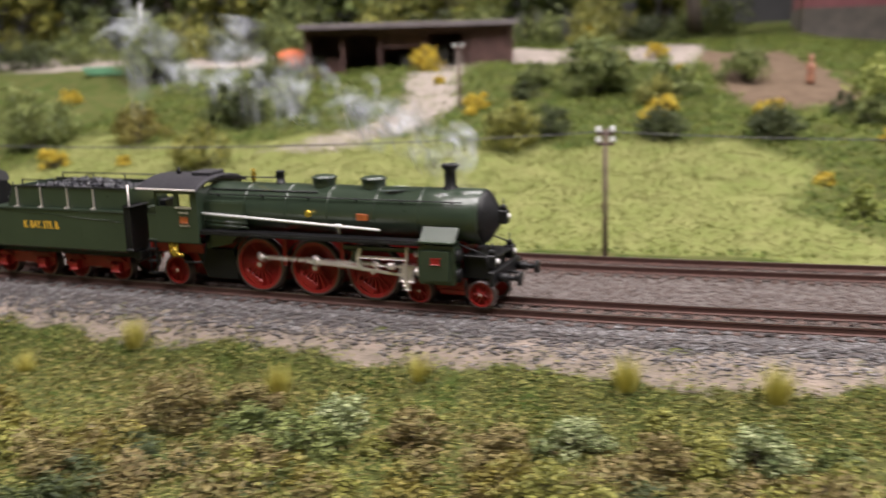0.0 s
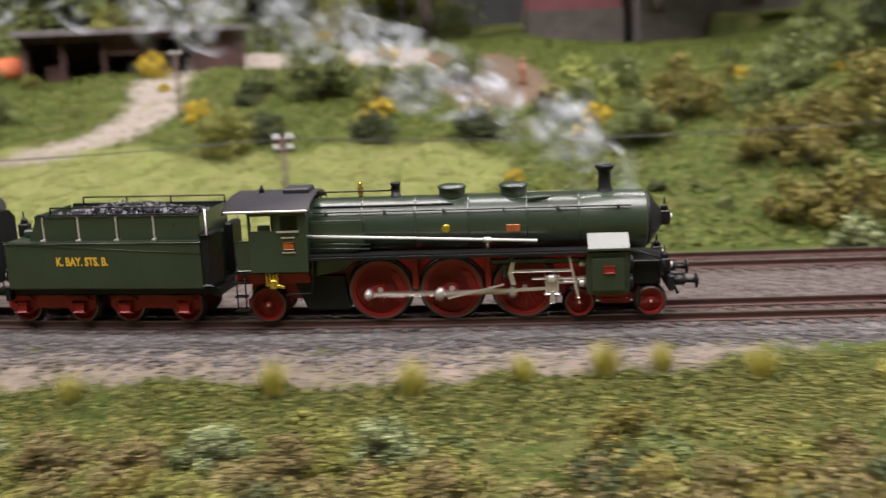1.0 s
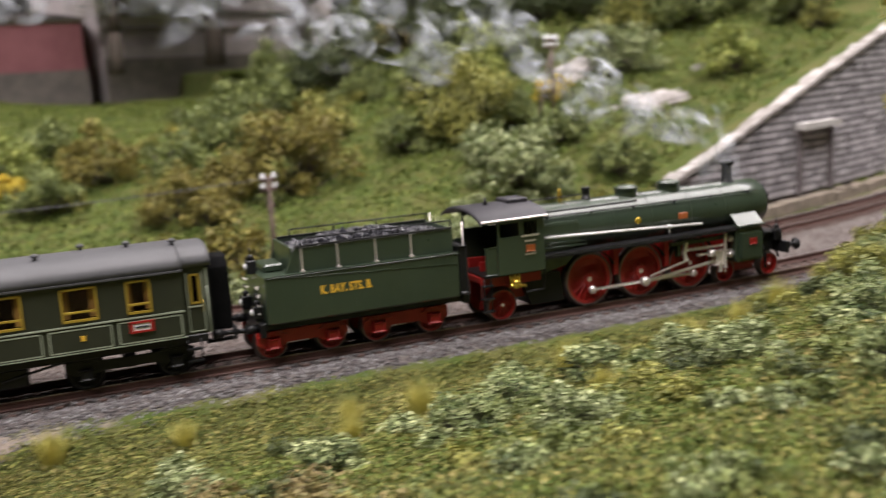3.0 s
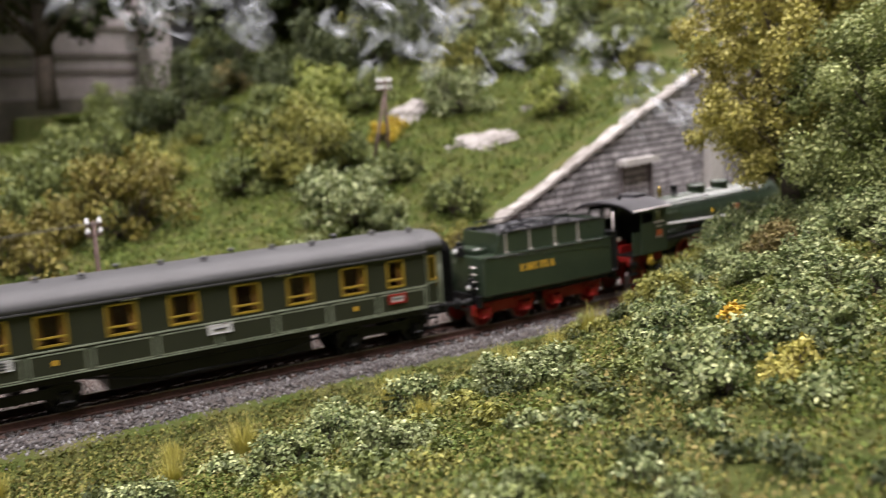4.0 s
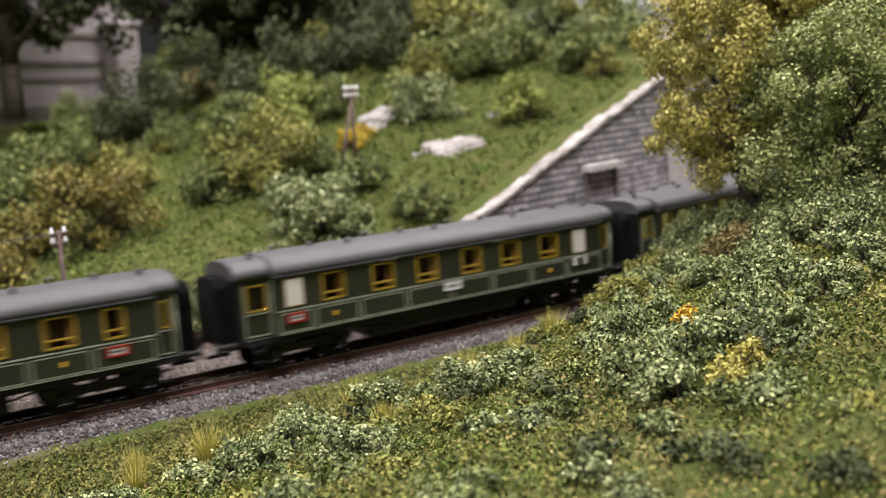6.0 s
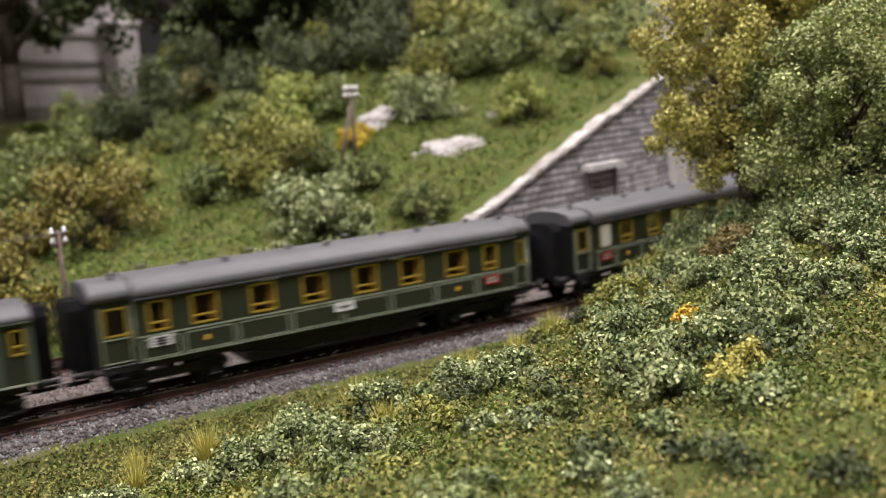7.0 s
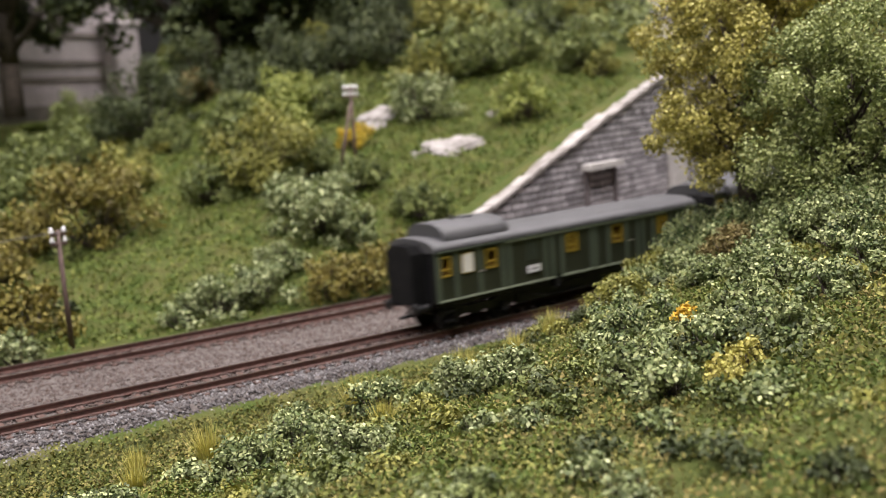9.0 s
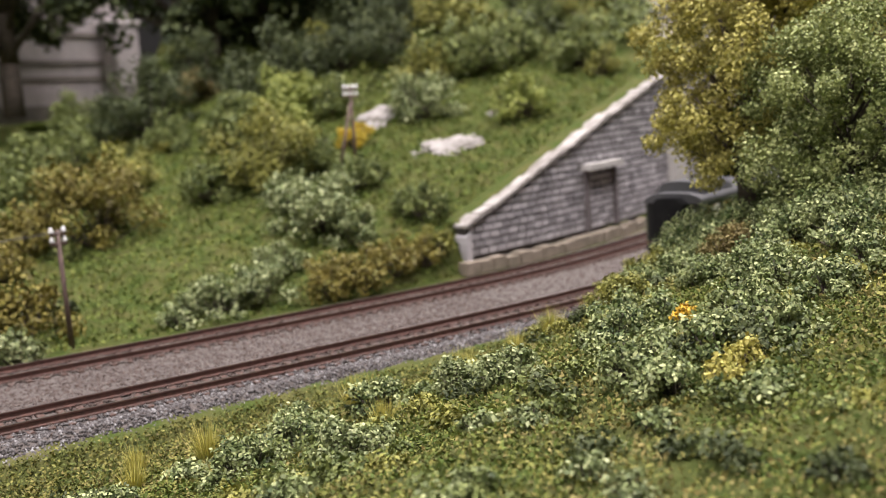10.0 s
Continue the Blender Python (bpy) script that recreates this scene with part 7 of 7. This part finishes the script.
def wisp_mesh(seed):
    """Four or five curled bands within a flat oval about 26 mm long."""
    rng = np.random.default_rng(seed)
    vs, fs, uvs = [], [], []
    for b in range(int(rng.integers(4, 6))):
        n, m = 26, 4
        turn, start = rng.uniform(1.2, 3.4) * rng.choice([-1, 1]), rng.uniform(0, 6.28)
        rad = rng.uniform(0.003, 0.0075)
        c = np.array([rng.uniform(-0.006, 0.006), rng.uniform(-0.003, 0.003), rng.uniform(-0.0025, 0.0025)])
        w = rng.uniform(0.005, 0.012)
        ax = rng.normal(0, 0.35, 3) + [0, 1, 0]
        ax /= np.linalg.norm(ax)
        o = len(vs)
        for i in range(n + 1):
            a = start + turn * i / n
            r = rad * (0.5 + 0.7 * i / n)
            p = c + np.array([r * 1.35 * math.cos(a), 0.0016 * math.sin(2.3 * a), r * math.sin(a)])
            out = np.array([math.cos(a), 0.0, math.sin(a)]) * 0.75 + ax * 0.65 * math.cos(1.7 * a)
            for j in range(m + 1):
                vs.append(np.clip(p + out * w * (j / m - 0.5), [-0.02, -0.0085, -0.0085], [0.02, 0.0085, 0.0085]))
                uvs.append((i / n, j / m))
        for i in range(n):
            for j in range(m):
                k = o + i * (m + 1) + j
                fs.append((k, k + m + 1, k + m + 2, k + 1))
    fs = np.array(fs)
    me = mesh_of("wisp", np.array(vs), fs, M_SMOKE)
    lay = me.uv_layers.new(name="wisp")
    lay.data.foreach_set("uv", np.array(uvs, dtype=np.float32)[fs.ravel()].ravel())
    me.polygons.foreach_set("use_smooth", np.ones(len(fs), dtype=bool))
    return me


WISPS = [wisp_mesh(300 + k) for k in range(12)]
PUFFS = []
for k, te in enumerate(np.concatenate([np.arange(-0.85, 2.6, 0.024), np.arange(2.6, 3.7, 0.04)])):
    PUFFS.append((tagged(new("smoke_wisp", WISPS[k % 12]), "thin curled wisp of white chimney smoke", "smoke", "chimney smoke"), float(te), k))
# ---- motion: arc length of the middle driving axle over time; each vehicle follows it at its own distance ----
RUN = [(0, 0.0880), (0.5, 0.1777), (1, 0.2640), (1.5, 0.3492), (2, 0.4290), (2.5, 0.5092), (3, 0.5872), (4.3, 0.7947), (5.5, 0.9895), (7, 1.2305), (8.5, 1.4740), (9.0, 1.5570), (9.5, 1.6420), (10, 1.7300)]


def run(t):
    if t < 0:
        return RUN[0][1] + 0.1754 * t
    return float(np.interp(t, [r[0] for r in RUN], [r[1] for r in RUN]))


def ride(s, half):
    a, b = beside(s - half, 0), beside(s + half, 0)
    c = (a + b) / 2
    return pose(c.x, c.y, c.z, 0, 0, math.degrees(math.atan2(b.y - a.y, b.x - a.x)))


def roll(rolling, step):
    for ob, x, r in rolling:
        walk(ob, [(t, pose(x, 0, r, 0, -232 + math.degrees((run(t) - 0.2576) / r), 0)) for t in np.arange(0, 10.0001, step)])


def pin(t):
    a = math.radians(232) - (run(t) - 0.2576) / R_DRIVE
    return CRANK * math.cos(a), CRANK * math.sin(a), a


def rod(x0, z0, x1, z1):
    return pose(x0, 0, z0, 0, -math.degrees(math.atan2(z1 - z0, x1 - x0)), 0)


def motions():
    for ob, off, half in ((engine, 0.0, 0.0245), (tender_, -0.1182, 0.020), (coach_a, -0.2680, 0.066), (coach_b, -0.4745, 0.066), (coach_c, -0.6870, 0.066), (baggage, -0.8870, 0.060)):
        walk(ob, [(t, ride(run(t) + off, half)) for t in np.arange(0, 10.0001, 0.1)])
    roll(engine_wheels, 1 / 30)
    for rolling in (tender_wheels, wheels_a, wheels_b, wheels_c, wheels_d):
        roll(rolling, 1 / 30)
    times = np.arange(0, 10.0001, 1 / 15)
    cross = []
    for t in times:
        px, pz, a = pin(t)
        cross.append(px + math.sqrt(0.0375 ** 2 - pz ** 2))
    walk(gear["coupling"], [(t, pose(pin(t)[0], 0, R_DRIVE + pin(t)[1])) for t in times])
    walk(gear["main"], [(t, rod(pin(t)[0], R_DRIVE + pin(t)[1], c, R_DRIVE)) for t, c in zip(times, cross)])
    walk(gear["crosshead"], [(t, pose(c, 0, R_DRIVE)) for t, c in zip(times, cross)])
    for sd in (-1, 1):
        walk(gear["lever", sd], [(t, pose(0.0400 + (c - 0.0375) * 0.12, 0, 0.0208, 0, math.degrees(math.atan2(c - 0.0375, 0.0135)) * 0.7, 0)) for t, c in zip(times, cross)])
    ecc = []
    for t in times:
        px, pz, a = pin(t)
        ex, ez = px - 0.0021 * math.sin(a) - 0.5 * px, pz + 0.0021 * math.cos(a) - 0.5 * pz
        ecc.append((t, rod(ex, R_DRIVE + ez, 0.0200 + ex * 0.5, 0.0130)))
    walk(gear["eccentric"], ecc)
    drift_smoke()


def drift_smoke():
    """Each wisp rides inside the boiler, leaves through the chimney at its own moment, and rises and spreads where it left."""
    for ob, te, k in PUFFS:
        rng = random.Random(k)
        spin, lean, side_, lift = rng.uniform(0, 360), rng.uniform(-25, 25), rng.uniform(-0.008, 0.010), rng.uniform(0.75, 1.25)
        ahead, flip = rng.uniform(-0.006, 0.014), rng.choice((0, 180))
        rows = [(t, ride(run(t), 0.0245) @ pose(0.030, 0, 0.0322, 0, 0, flip)) for t in np.arange(0, te - 0.06, 0.15)]
        x, y, h = along(run(te) + 0.0522)
        if te > 0.06:
            rows.append((te - 0.05, ride(run(te - 0.05), 0.0245) @ pose(0.0500, 0, 0.0330, 0, 0, flip)))
        for d in (0.0, 0.05, 0.12, 0.25, 0.45, 0.8, 1.4, 2.4, 4.0, 6.5, 9.9):
            t = te + d
            rise = (0.010 * (1 - math.exp(-d / 0.08)) + 0.062 * min(d, 1.0) + 0.030 * max(0.0, d - 1.0)) * lift
            roll_ = math.degrees(0.9 * (1 - math.exp(-d / 1.2))) * (1 if k % 2 else -1)
            g = ahead * (1 - math.exp(-d / 0.3)) + 0.010 * math.sin(3 * d + k) * min(d, 1)
            q = pose(x + g * math.cos(h), y + g * math.sin(h) + side_ * min(d, 1.5), 0.0505 + rise, 0, lean * min(1, d * 3) + roll_, math.degrees(h) + flip)
            if 0 <= t < 9.95 and (not rows or t > rows[-1][0] + 0.034):
                rows.append((t, q))
            elif t < 0:
                first = q
        if rows[0][0] > 0:
            rows.insert(0, (0.0, first))
        rows.append((10.0, q))
        walk(ob, rows)


motions()
